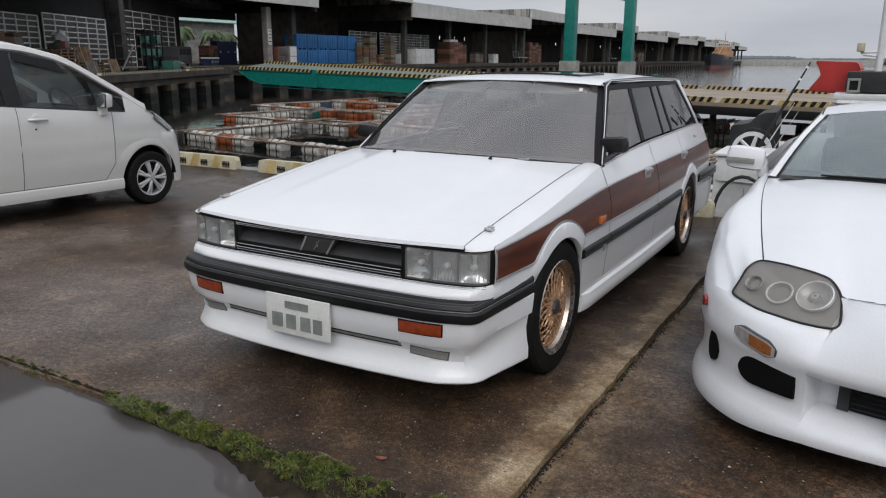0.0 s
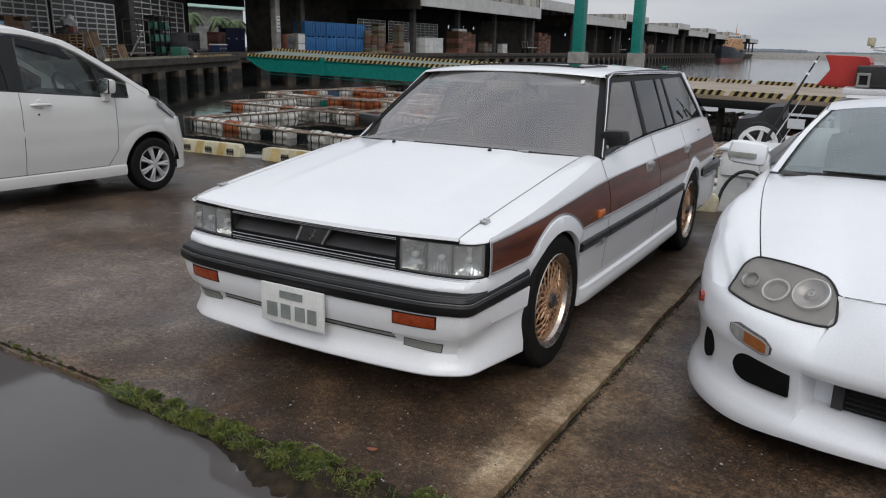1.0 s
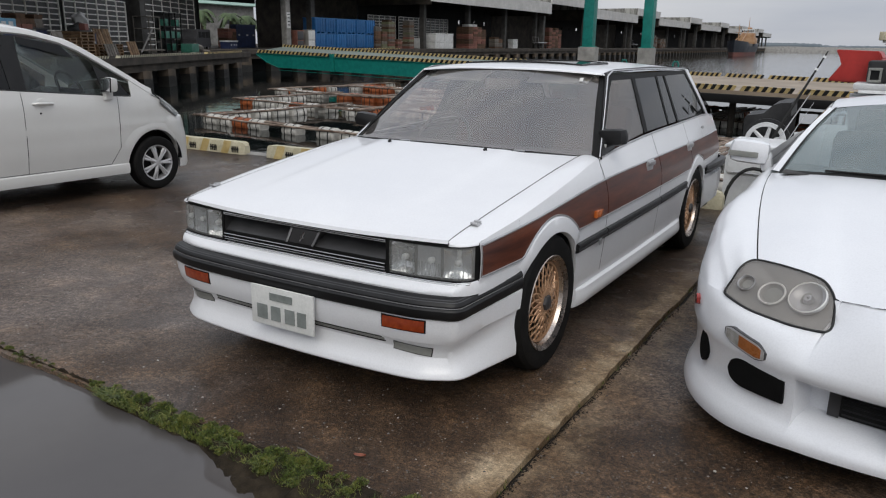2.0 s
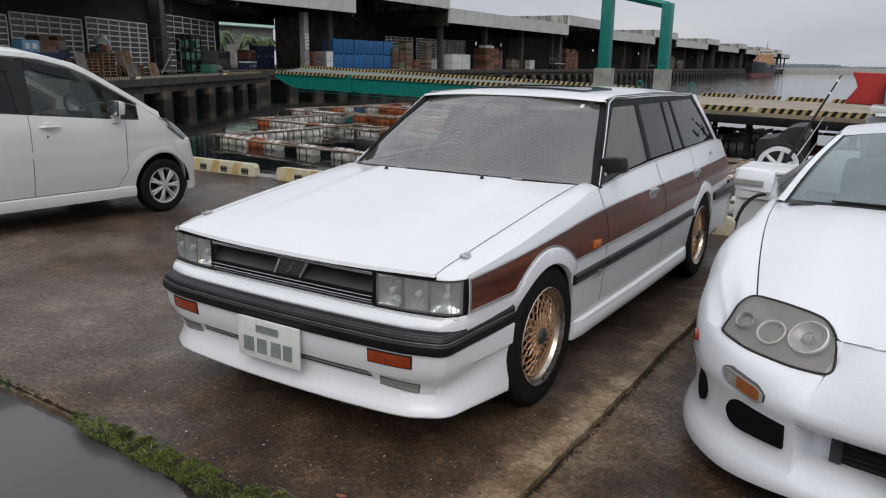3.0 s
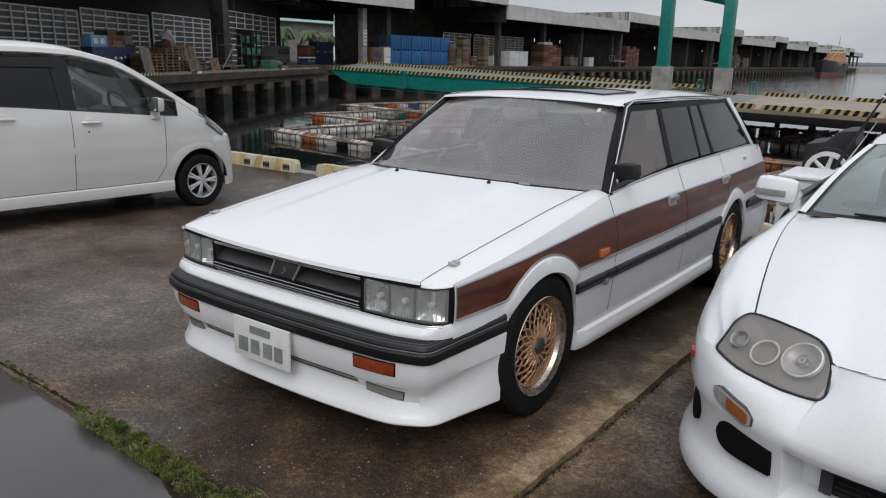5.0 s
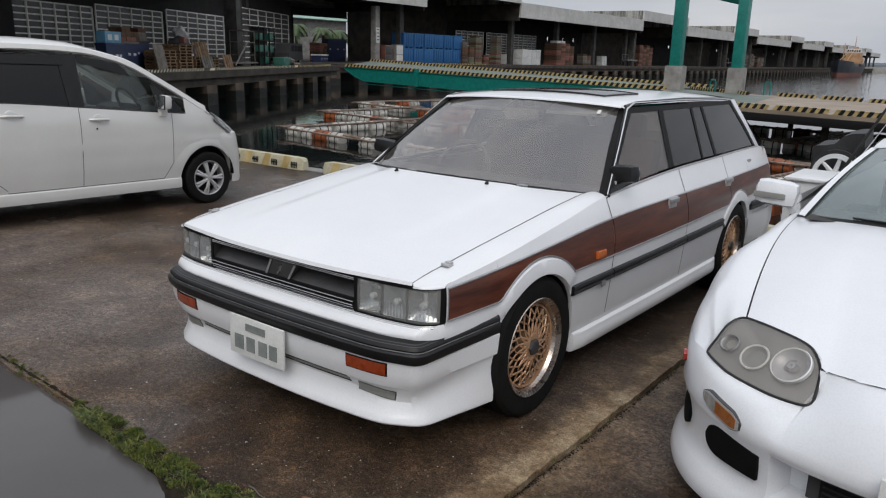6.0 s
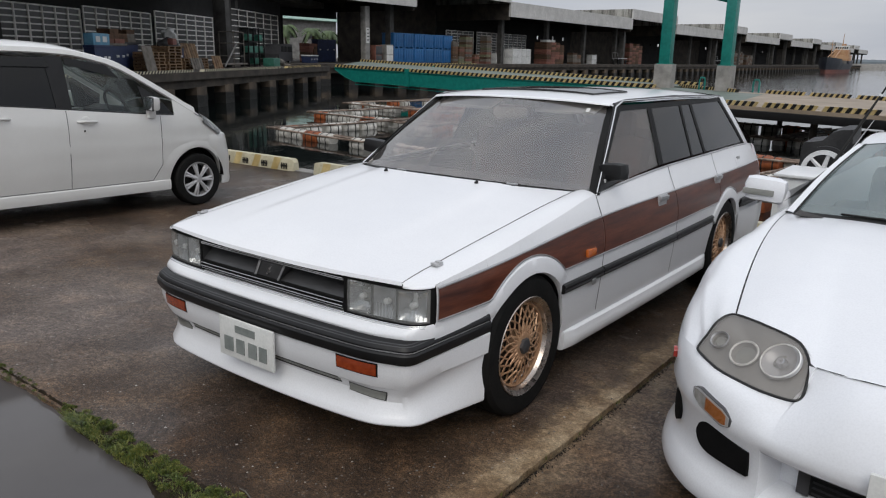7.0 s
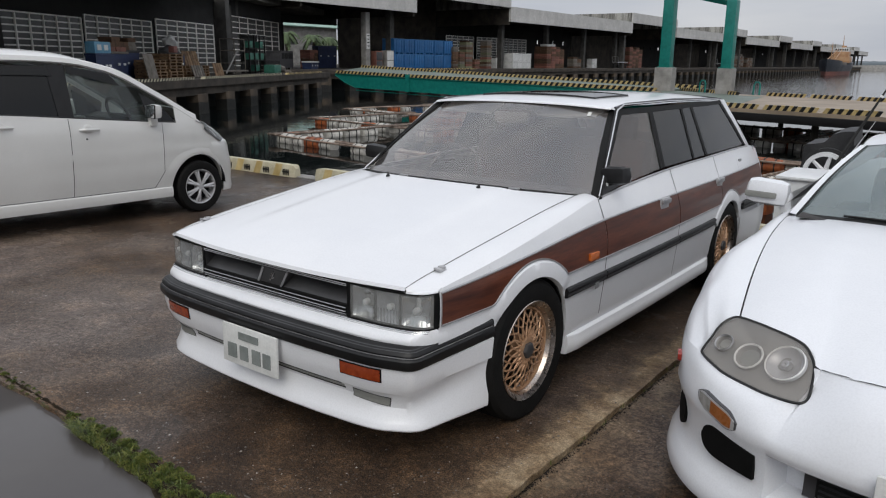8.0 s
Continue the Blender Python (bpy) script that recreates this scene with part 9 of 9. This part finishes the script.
def cabinet(m, w, d, h, mat, label, door):
    """An upright machine cabinet with a door and a plinth."""
    base = thing("drinks_cabinet", m, label, "cabinet", "upright cabinets")
    bm = bmesh.new()
    box(bm, 0, w, 0, d, 0.1, h, 0.03)
    part("body", bm, mat, base)
    bm = bmesh.new()
    box(bm, 0.08, w - 0.08, -0.03, 0, h * 0.48, h - 0.12, 0.01)
    part("window", bm, door, base)
    bm = bmesh.new()
    box(bm, 0.08, w - 0.08, -0.02, 0, 0.2, h * 0.44, 0.01)
    part("door", bm, door, base)
    bm = bmesh.new()
    box(bm, 0.05, w - 0.05, 0.05, d - 0.05, 0, 0.1)
    part("plinth", bm, M["black"], base)
    return base


cabinet(far_at(5.9, 4.6), 1.3, 0.9, 2.2, M["cratered"], "upright faded red and grey cabinet beside blue tanks", M["greytrim"])
cabinet(far_at(8.0, 4.6), 1.4, 0.9, 2.3, M["concrete"], "upright pale grey cabinet beside blue tanks", M["whitebox"])
post = thing("notice_post", far_at(4.2, 4.4), "grey concrete post carrying a white notice board", "post")
bm = bmesh.new()
box(bm, -0.4, 0.4, 0, 0.8, 0, 6.7, 0.05)
part("post", bm, M["concrete"], post)
bm = bmesh.new()
box(bm, -0.3, 0.3, -0.05, -0.004, 2.4, 4.2, 0.01)
board = part("notice_board", bm, M["whitebox"], post)
for z in (2.7, 3.1, 3.5, 3.9):
    bm = bmesh.new()
    box(bm, -0.2, 0.2, -0.062, -0.052, z, z + 0.12)
    part("text_bar", bm, M["greytrim"], board)


def trolley(m, label):
    """A low steel trolley with a deck, a push bar and four wheels."""
    base = thing("trolley", m, label, "trolley", "trolleys")
    bm = bmesh.new()
    box(bm, 0, 5.0, 0, 1.4, 1.1, 1.25, 0.02)
    part("deck", bm, M["silver"], base)
    bm = bmesh.new()
    tube(bm, [(0.1, 0.1, 1.2), (-0.3, 0.1, 2.3), (-0.3, 1.3, 2.3), (0.1, 1.3, 1.2)], 0.05, 6)
    part("push_bar", bm, M["silver"], base)
    for x in (0.6, 4.4):
        for y in (0.15, 1.25):
            bm = bmesh.new()
            lathe(bm, [(-0.08, 0.0), (-0.08, 0.42), (0.08, 0.42), (0.08, 0.0)], 16, "Y")
            part("wheel", bm, M["tyre"], base, m=pose(x, y, 0.42))
            bm = bmesh.new()
            tube(bm, [(x, y, 0.42), (x, y, 1.1)], 0.05, 6)
            part("strut", bm, M["silver"], base)


trolley(far_at(83.0, 4.4), "low grey steel fish trolley on the quay")
trolley(far_at(156.0, 4.4), "low grey steel fish trolley on the quay")


def covered_bin(m, w, h, label, lidmat):
    base = thing("fish_bin", m, label, "bin", "fish bins")
    bm = bmesh.new()
    v = [(0.08, 0.08), (w - 0.08, 0.08), (w - 0.08, 1.1), (0.08, 1.1)]
    grid(bm, [[(x, y, 0) for x, y in v], [(x + (0.07 if x > 1 else -0.07), y + (0.05 if y > 1 else -0.05), h) for x, y in v]], close=True)
    bm.faces.new([bm.verts.new((x, y, 0)) for x, y in v])
    part("body", bm, M["darkbluebox"], base)
    bm = bmesh.new()
    box(bm, -0.03, w + 0.03, -0.03, 1.2, h, h + 0.14, 0.03)
    part("lid", bm, lidmat, base)
    for x in (0.3, w / 2, w - 0.55):
        bm = bmesh.new()
        box(bm, x, x + 0.25, 0.0, 0.06, h * 0.55, h * 0.55 + 0.14, 0.02)
        part("label_plate", bm, M["whitebox"], base)
    return base


covered_bin(near_at(-0.8, 3.0) @ Matrix.Diagonal((1, 0.55, 1, 1)), 1.8, 1.32, "dark blue lidded fish bin on the quay", M["darkbluebox"])
covered_bin(near_at(1.3, 3.6), 2.3, 1.45, "dark blue lidded fish bin under stored boards", M["crategrey"])
covered_bin(near_at(9.6, 4.4), 3.2, 1.42, "dark blue lidded fish bin behind pallets", M["crate"])
covered_bin(near_at(3.8, 4.6), 3.0, 1.55, "dark lidded fish bin among stored goods", M["blacktarp"])
lb = thing("plastic_tub", near_at(-0.75, 3.05, 1.46, 2), "faded light blue plastic tub on a dark bin", "tub")
bm = bmesh.new()
box(bm, 0, 1.7, 0, 0.55, 0, 0.62, 0.05)
part("body", bm, M["lightbluebox"], lb)
for x in (0.25, 0.95):
    bm = bmesh.new()
    box(bm, x, x + 0.42, -0.02, 0, 0.16, 0.46)
    part("print_patch", bm, M["whitebox"], lb)
stack(near_at(-4.6), 3.2, 1.7, "pile of dark fish crates by the shutters", keys=("crate", "crategrey"), cols=3)
stack(near_at(1.4, 3.7, 1.59), 2.2, 0.5, "brown crates lying over a bin", step=0.25, keys=("cratered", "crate"), cols=2, depth=0.9)
stack(near_at(3.9, 4.7, 1.69), 2.8, 0.75, "dark crates lying over a bin", step=0.25, keys=("crate", "crategrey"), cols=3, depth=0.9)

for s, w, h, lab in ((5.4, 1.8, 1.15, "stack of red-brown and pale wooden pallets"), (7.5, 2.0, 1.62, "tall stack of pale wooden pallets"), (9.8, 1.5, 0.85, "stack of weathered pallets behind boards"), (12.3, 1.3, 0.9, "short stack of orange-brown pallets")):
    stack(near_at(s, 3.0), w, h, lab, step=0.19, name="pallet_stack", child="pallet", group="stacked pallets", cols=1)


def leaning_board(m, w, h, mat, label, slats=0):
    base = thing("leaning_board", m, label, "board", "leaning boards")
    if slats:
        for k in range(slats):
            bm = bmesh.new()
            x = w * k / slats
            obox(bm, pose(x + w / slats / 2, 0.3, h / 2, -16, 0, 0), w / slats - 0.06, 0.04, h, 0.005)
            part("slat", bm, mat, base)
        bm = bmesh.new()
        obox(bm, pose(w / 2, 0.34, h / 2, -16, 0, 0), w, 0.03, 0.14)
        part("batten", bm, mat, base)
    else:
        bm = bmesh.new()
        obox(bm, pose(w / 2, 0.3, h / 2, -12, 0, 0), w, 0.05, h, 0.01)
        part("sheet", bm, mat, base)


leaning_board(near_at(4.0, 2.5), 1.2, 1.5, M["crategrey"], "worn grey board leaning against goods")
leaning_board(near_at(13.9, 2.5), 1.6, 0.95, M["palewood"], "pale slatted wooden panel leaning upright", 4)
leaning_board(near_at(12.9, 4.2), 2.4, 1.8, M["palewood"], "pale patterned board behind pallets", 6)
leaning_board(near_at(9.7, 2.2), 1.8, 0.8, M["crategrey"], "grey slatted board before pallets", 5)

# bundle of dark sheets under a white sack, on the stored goods
bm = bmesh.new()
bmesh.ops.create_icosphere(bm, subdivisions=3, radius=1.0)
for v in bm.verts:
    d = 1 + 0.35 * noise.noise(v.co * 1.7)
    v.co = Vector((v.co.x * 1.25 * d, v.co.y * 0.5, max(-0.25, v.co.z * 0.55 * d)))
tagged(part("tarpaulin", bm, M["blacktarp"], None, m=near_at(10.4, 4.4, 1.54)), "crumpled dark tarpaulin bundle on stacked pallets", "bundle")
bm = bmesh.new()
bmesh.ops.create_icosphere(bm, subdivisions=3, radius=0.45)
for v in bm.verts:
    v.co *= 1 + 0.5 * noise.noise(v.co * 3.1)
tagged(part("plastic_sack", bm, M["whitebox"], None, m=near_at(10.7, 4.4, 2.28)), "crumpled white plastic sack on a dark bundle", "sack")
bm = bmesh.new()
box(bm, 0, 0.55, 0, 0.4, 0, 0.42, 0.08)
tagged(part("fuel_can", bm, M["shipred"], None, m=near_at(8.9, 3.3, 1.60)), "red plastic can standing on stacked pallets", "can")


def frame_stand(m):
    """A welded tube stand with a step deck and a slanting brace."""
    base = thing("steel_stand", m, "grey welded steel stand with a slanting brace", "stand")
    for a, b in (((0, 0, 0), (0, 0, 2.8)), ((2.2, 0, 0), (2.2, 0, 2.8)), ((0, 1.2, 0), (0, 1.2, 2.8)), ((2.2, 1.2, 0), (2.2, 1.2, 2.8))):
        bm = bmesh.new()
        tube(bm, [a, b], 0.05, 6)
        part("post", bm, M["crategrey"], base)
    for z in (0.9, 1.9, 2.8):
        bm = bmesh.new()
        tube(bm, [(0, 0, z), (2.2, 0, z), (2.2, 1.2, z), (0, 1.2, z), (0, 0, z)], 0.04, 6)
        part("rail", bm, M["crategrey"], base)
    bm = bmesh.new()
    tube(bm, [(-2.2, -0.1, 0.1), (0.4, -0.1, 1.9)], 0.06, 6)
    part("brace", bm, M["concrete"], base)
    bm = bmesh.new()
    box(bm, -2.2, 2.6, -0.1, 1.3, 0.22, 0.34, 0.02)
    part("step_deck", bm, M["crategrey"], base)


frame_stand(near_at(20.0, 3.6))


def bottle_rack(m):
    """A dark rack of tall bottles with green crates."""
    base = thing("storage_rack", m, "dark storage rack filled with green crates", "rack")
    bm = bmesh.new()
    box(bm, 0, 4.0, 0.7, 0.8, 0, 3.3)
    part("back_panel", bm, M["black"], base)
    for z in (0.1, 1.1, 2.1, 3.2):
        bm = bmesh.new()
        box(bm, 0, 4.0, 0, 0.7, z, z + 0.08)
        part("shelf", bm, M["black"], base)
    for x in (0, 1.3, 2.6, 3.9):
        bm = bmesh.new()
        box(bm, x, x + 0.1, -0.03, 0.07, 0, 3.3)
        part("upright", bm, M["black"], base)
    for x, z, w in ((0.3, 1.2, 0.8), (1.5, 1.2, 0.8), (2.8, 1.2, 0.9), (1.5, 0.2, 1.0), (0.4, 2.2, 0.6), (2.8, 2.2, 0.8)):
        bm = bmesh.new()
        box(bm, x, x + w, 0.02, 0.6, z, z + 0.55, 0.03)
        part("green_crate", bm, M["tealcrate"], base)


bottle_rack(near_at(24.3, 4.0))
foam = thing("fish_bin", near_at(26.6, 2.6), "pale teal plastic bin on the quay", "bin", "fish bins")
bm = bmesh.new()
box(bm, 0, 1.8, 0, 1, 0, 0.75, 0.05)
part("body", bm, M["tealcrate"], foam)
bm = bmesh.new()
tube(bm, [(0, 0, 0.15), (0.8, 0.2, 0.5), (1.7, 0, 0.35), (2.6, 0.3, 0.12), (3.6, -0.2, 0.1)], [0.16, 0.3, 0.28, 0.16, 0.06], 8)
tagged(part("fishing_net", bm, M["crategrey"], None, m=near_at(29.0, 3.2)), "grey heap of folded fishing net", "net")


def van(m):
    """A dark box van seen from its flank."""
    base = thing("delivery_van", m, "dark delivery van parked under the market hall", "van")
    prof = [(0, 0.35), (0, 1.1), (0.15, 1.25), (0.6, 2.05), (0.9, 2.15), (4.6, 2.15), (4.7, 2.0), (4.7, 0.35)]
    bm = bmesh.new()
    rows = [[(x, y, z) for x, z in prof] for y in (0, 0.06, 1.6, 1.66)]
    grid(bm, rows, close=True)
    bm.faces.new([bm.verts.new((x, 0, z)) for x, z in prof])
    bm.faces.new([bm.verts.new((x, 1.66, z)) for x, z in prof])
    part("body", bm, M["greytrim"], base)
    for x0, x1 in ((0.75, 1.7), (1.85, 2.9), (3.05, 4.5)):
        bm = bmesh.new()
        box(bm, x0, x1, -0.02, 0, 1.3, 1.9, 0.005)
        part("window", bm, M["black"], base)
    for x in (0.95, 3.75):
        bm = bmesh.new()
        lathe(bm, [(-0.1, 0.0), (-0.1, 0.3), (0.1, 0.3), (0.1, 0.0)], 18, "Y")
        w = part("wheel", bm, M["tyre"], base, m=pose(x, 0.12, 0.31))
        bm = bmesh.new()
        lathe(bm, [(-0.115, 0.0), (-0.115, 0.17), (-0.1, 0.18)], 14, "Y")
        part("hub", bm, M["silver"], w)
    return base


# dark blue chosen so the bin's colour carries the shade of the hall
covered_bin(far_at(4.6, 13.2), 3.4, 2.7, "tall dark blue fish bin in the shade of the hall", M["darkbluebox"])
van(near_at(40.0, 6.6))
covered_bin(near_at(45.2, 4.6), 3.0, 0.9, "dark lidded bin in the open doorway", M["whitebox"])
stack(near_at(49.5, 6.0), 3.4, 2.6, "dark stack of brown crates by the hall column", keys=("crate", "cratered"), cols=2)

# open yard behind the halls, seen through the passage
yard = thing("yard_building", far_at(16, 56) @ Matrix.Diagonal((1.25, 1.0, 1.1, 1)), "pale low building with a green roof behind the halls", "building")
bm = bmesh.new()
box(bm, 0, 30, 0, 12, 0, 6.9)
part("wall", bm, M["concrete"], yard)
bm = bmesh.new()
grid(bm, [[(-1, -1.2, 6.9), (31, -1.2, 6.9)], [(-1, 6, 9.6), (31, 6, 9.6)], [(-1, 13, 6.9), (31, 13, 6.9)]])
thick(bm, 0.15)
part("roof", bm, M["yardroof"], yard, "pale green sheet roof")
for x in (3, 8, 13, 18, 23):
    bm = bmesh.new()
    box(bm, x, x + 2.2, -0.06, 0.02, 3.6, 5.4)
    w = part("window", bm, M["greytrim"], yard)
    bm = bmesh.new()
    box(bm, x - 0.1, x + 2.3, -0.1, -0.06, 4.45, 4.57)
    part("window_bar", bm, M["whitebox"], w)


def palm(m, h, seed):
    """A short yard palm: ringed trunk and arching leaves with hanging leaflets."""
    r = random.Random(seed)
    tree = thing("palm_tree", m, "stubby green palm with drooping fronds", "tree", "palms")
    bm = bmesh.new()
    tube(bm, [(0.1 * math.sin(k), 0, h * k / 8) for k in range(9)], [0.26 - 0.012 * k + 0.03 * (k % 2) for k in range(9)], 9)
    part("trunk", bm, M["bark"], tree)
    for k in range(18):
        a, up = 2 * math.pi * k / 18 + r.uniform(-0.2, 0.2), r.uniform(-0.3, 1.0)
        bm = bmesh.new()
        for j in range(9):
            u0, u1 = j / 9, (j + 1) / 9
            f = lambda u: Vector((math.cos(a) * 2.2 * u, math.sin(a) * 2.2 * u, h + 1.6 * up * u - 2.3 * u * u))
            p, q = f(u0), f(u1)
            side = Vector((-math.sin(a), math.cos(a), -0.5)) * (0.5 * math.sin(math.pi * (0.15 + 0.8 * u0)))
            for sg in (1, -1):
                o = Vector((side.x * sg, side.y * sg, side.z))
                bm.faces.new([bm.verts.new(v) for v in (p, q, q + o * 0.9, p.lerp(q, 0.3) + o)])
        part("frond", bm, M["leaf"], tree)
    return tree


for s, off, h, sd in ((13.5, 33, 4.6, 1), (18.6, 34, 5.2, 3), (22.6, 32, 4.8, 4), (26.2, 32, 4.6, 6)):
    palm(far_at(s, off), h, sd)

# ---------------------------------------------------------------- ship at the far berth
ship = thing("cargo_ship", Matrix.Translation((-49.6, 277.0, SEA_Z)) @ Matrix.Rotation(radians(3), 4, "Z") @ Matrix.Diagonal((0.72, 0.72, 0.80, 1)), "dark-hulled coaster with faded red bottom and orange deckhouse", "ship")
HB = [(0.0, 0.3), (4, 2.6), (10, 4.6), (18, 5.4), (50, 5.4), (60, 4.8), (64, 4.2)]
HT = [(0, 6.6), (10, 6.0), (14, 5.7), (15, 4.2), (46, 4.0), (48, 5.2), (64, 5.6)]


def hull_rows(z0, z1):
    rows = []
    for y in span(0, 64, 40):
        w, t = lerp(HB, y), lerp(HT, y)
        lo, hi = (z0, z1) if z1 else (z0, t)
        row = []
        for sgn in (1, -1):
            zs = (lo, (lo + hi) / 2, hi) if sgn > 0 else (hi, (lo + hi) / 2, lo)
            for z in zs:
                rake = -2.2 * (z / 6.6) * max(0, 1 - y / 14)
                row.append((sgn * w * (0.72 + 0.28 * min(1, z / 4.0)), y + rake, z))
        rows.append(row)
    return rows


bm = bmesh.new()
grid(bm, hull_rows(1.5, 0), close=True)
bmesh.ops.holes_fill(bm, edges=bm.edges[:], sides=0)
part("hull", bm, M["shipdark"], ship)
bm = bmesh.new()
grid(bm, hull_rows(-0.6, 1.48), close=True)
bmesh.ops.holes_fill(bm, edges=bm.edges[:], sides=0)
part("boot_top", bm, M["shipred"], ship, "faded red waterline band")
for x0, x1, y0, y1, z0, z1, mat in ((-4, 4, 46, 58, 5.2, 8.0, "shiporange"), (-3.4, 3.4, 46.5, 55, 8.0, 10.2, "shiporange"), (-3.0, 3.0, 47, 53, 10.2, 12.0, "whitebox"), (-3.6, 3.6, 18, 44, 4.0, 5.4, "crategrey"), (-1.0, 1.0, 54, 57, 8.0, 13.0, "shiporange")):
    bm = bmesh.new()
    box(bm, x0, x1, y0, y1, z0, z1, 0.15)
    part("deckhouse", bm, M[mat], ship)
for x in span(-2.6, 2.6, 6):
    bm = bmesh.new()
    box(bm, x - 0.3, x + 0.3, 46.9, 47.0, 10.7, 11.5)
    part("bridge_window", bm, M["black"], ship)
bm = bmesh.new()
tube(bm, [(0, 12, 5.5), (0, 12, 13.5)], [0.28, 0.12], 8)
mast = part("foremast", bm, M["shiporange"], ship)
bm = bmesh.new()
tube(bm, [(0, 50, 12), (0, 50, 17.5)], [0.25, 0.08], 8)
part("main_mast", bm, M["shiporange"], ship)
for z, w in ((10.0, 1.5), (12.0, 1.0)):
    bm = bmesh.new()
    tube(bm, [(-w, 12, z), (w, 12, z)], 0.09, 6)
    part("crosstree", bm, M["shiporange"], mast)
for x in (-1.6, 1.6):
    bm = bmesh.new()
    tube(bm, [(x, 14, 6.5), (x * 0.6, 40, 11.0)], 0.2, 6)
    part("derrick", bm, M["shiporange"], ship)

# ---------------------------------------------------------------- breakwater and wooded shore
bm = bmesh.new()
rows = []
for x in span(-170, 330, 60):
    y = 505 + 6 * noise.noise((x * 0.02, 1.0, 0))
    h = 1.5 + 0.25 * noise.noise((x * 0.06, 7.0, 0))
    rows.append([(x, y - 3, SEA_Z - 1), (x, y - 1.2, 0.4), (x, y, h), (x, y + 3, h), (x, y + 5, SEA_Z - 1)])
grid(bm, rows)
tagged(part("breakwater", bm, M["concrete"]), "long low grey breakwater across the harbour mouth", "breakwater", kind="structure")
bm = bmesh.new()
rows = []
for k in range(700):
    x = -620 + 2.2 * k
    h = (5.2 if x < -78 else 3.4 if x < 40 else 2.6) + 1.0 * noise.noise((x * 0.011, 3.0, 0)) + 0.9 * noise.noise((x * 0.13, 5.0, 0)) + 0.5 * noise.noise((x * 0.45, 9.0, 0))
    rows.append([(x, 900, SEA_Z - 1), (x, 903, h * 0.6), (x + 0.8 * noise.noise((x, 1, 2)), 908, h), (x, 930, h * 0.9), (x, 960, SEA_Z - 1)])
grid(bm, rows)
tagged(part("backdrop", bm, M["farland"]), "distant low wooded shore beyond the harbour", "shore", kind="structure")

# ---------------------------------------------------------------- fish pen rafts
bm = bmesh.new()
lathe(bm, [(-0.42, 0.0), (-0.42, 0.20), (-0.38, 0.255), (-0.14, 0.262), (-0.13, 0.25), (0.13, 0.25), (0.14, 0.262), (0.38, 0.255), (0.42, 0.20), (0.42, 0.0)], 14)
float_mesh = part("float", bm, M["floatwhite"]).data
bpy.data.objects.remove(bpy.data.objects["float"])
float_mesh_o = float_mesh.copy()
float_mesh_o.materials[0] = M["floatorange"]
bm = bmesh.new()
lathe(bm, [(-0.025, 0.266), (-0.025, 0.272), (0.025, 0.272), (0.025, 0.266)], 14)
band_mesh = part("band", bm, M["rope"]).data
bpy.data.objects.remove(bpy.data.objects["band"])
DA, DB = Vector((0.99, -0.142, 0)), Vector((0.142, 0.99, 0))
TURN_A, TURN_B = math.atan2(DA.y, DA.x), math.atan2(DB.y, DB.x)
raft_rng = random.Random(21)


def raft(o, la, lb):
    """A square pen: doubled poles lashed on barrel floats along its four sides."""
    base = thing("fish_pen_raft", Matrix.Translation((o[0], o[1], SEA_Z)), "floating fish pen of poles on white and orange barrels", "fish pen", "fish pens")
    for side, (s, d, L, turn) in enumerate(((Vector((0, 0, 0)), DA, la, TURN_A), (DB * lb, DA, la, TURN_A), (Vector((0, 0, 0)), DB, lb, TURN_B), (DA * la, DB, lb, TURN_B))):
        nrm = Vector((-d.y, d.x, 0))
        for k in (-0.24, 0.02, 0.22):
            bm = bmesh.new()
            sag = raft_rng.uniform(-0.04, 0.05)
            tube(bm, [s + d * (L * u) + nrm * (k + 0.03 * math.sin(7 * u + k)) + Vector((0, 0, 0.29 + 0.05 * (side > 1) + sag * math.sin(5 * u))) for u in span(-0.06, 1.05, 7)], 0.042, 6)
            part("pole", bm, M["pole"], base)
        u = 0.5
        while u < L:
            if raft_rng.random() < 0.94:
                me = float_mesh if raft_rng.random() < 0.74 else float_mesh_o
                f = piece("float", me, base, Matrix.Translation(s + d * u + Vector((0, 0, 0.10 + raft_rng.uniform(-0.03, 0.04)))) @ Matrix.Rotation(turn + raft_rng.uniform(-0.08, 0.08), 4, "Z") @ Matrix.Scale(raft_rng.uniform(0.92, 1.08), 4))
                for x in (-0.2, 0.2):
                    piece("band", band_mesh, f, Matrix.Translation((x, 0, 0)))
            u += raft_rng.uniform(0.92, 1.10) + (1.0 if raft_rng.random() < 0.16 else 0.0)
    return base


for o, la, lb in (((-22.1, 18.2), 9.4, 7.6), ((-12.2, 16.9), 9.0, 7.4), ((-2.8, 15.6), 8.6, 7.2), ((-27.5, 25.4), 9.0, 6.6), ((-18.2, 25.6), 8.6, 6.6), ((-9.4, 24.4), 8.4, 6.4), ((-0.6, 23.2), 8.4, 6.4),
                  ((-31.6, 32.2), 8.8, 6.4), ((-22.6, 32.8), 8.6, 6.4), ((-13.6, 31.6), 8.4, 6.2), ((-4.9, 30.6), 8.4, 6.2), ((-31.0, 39.4), 8.8, 6.0), ((-22.0, 40.0), 8.0, 5.6)):
    raft(o, la, lb)
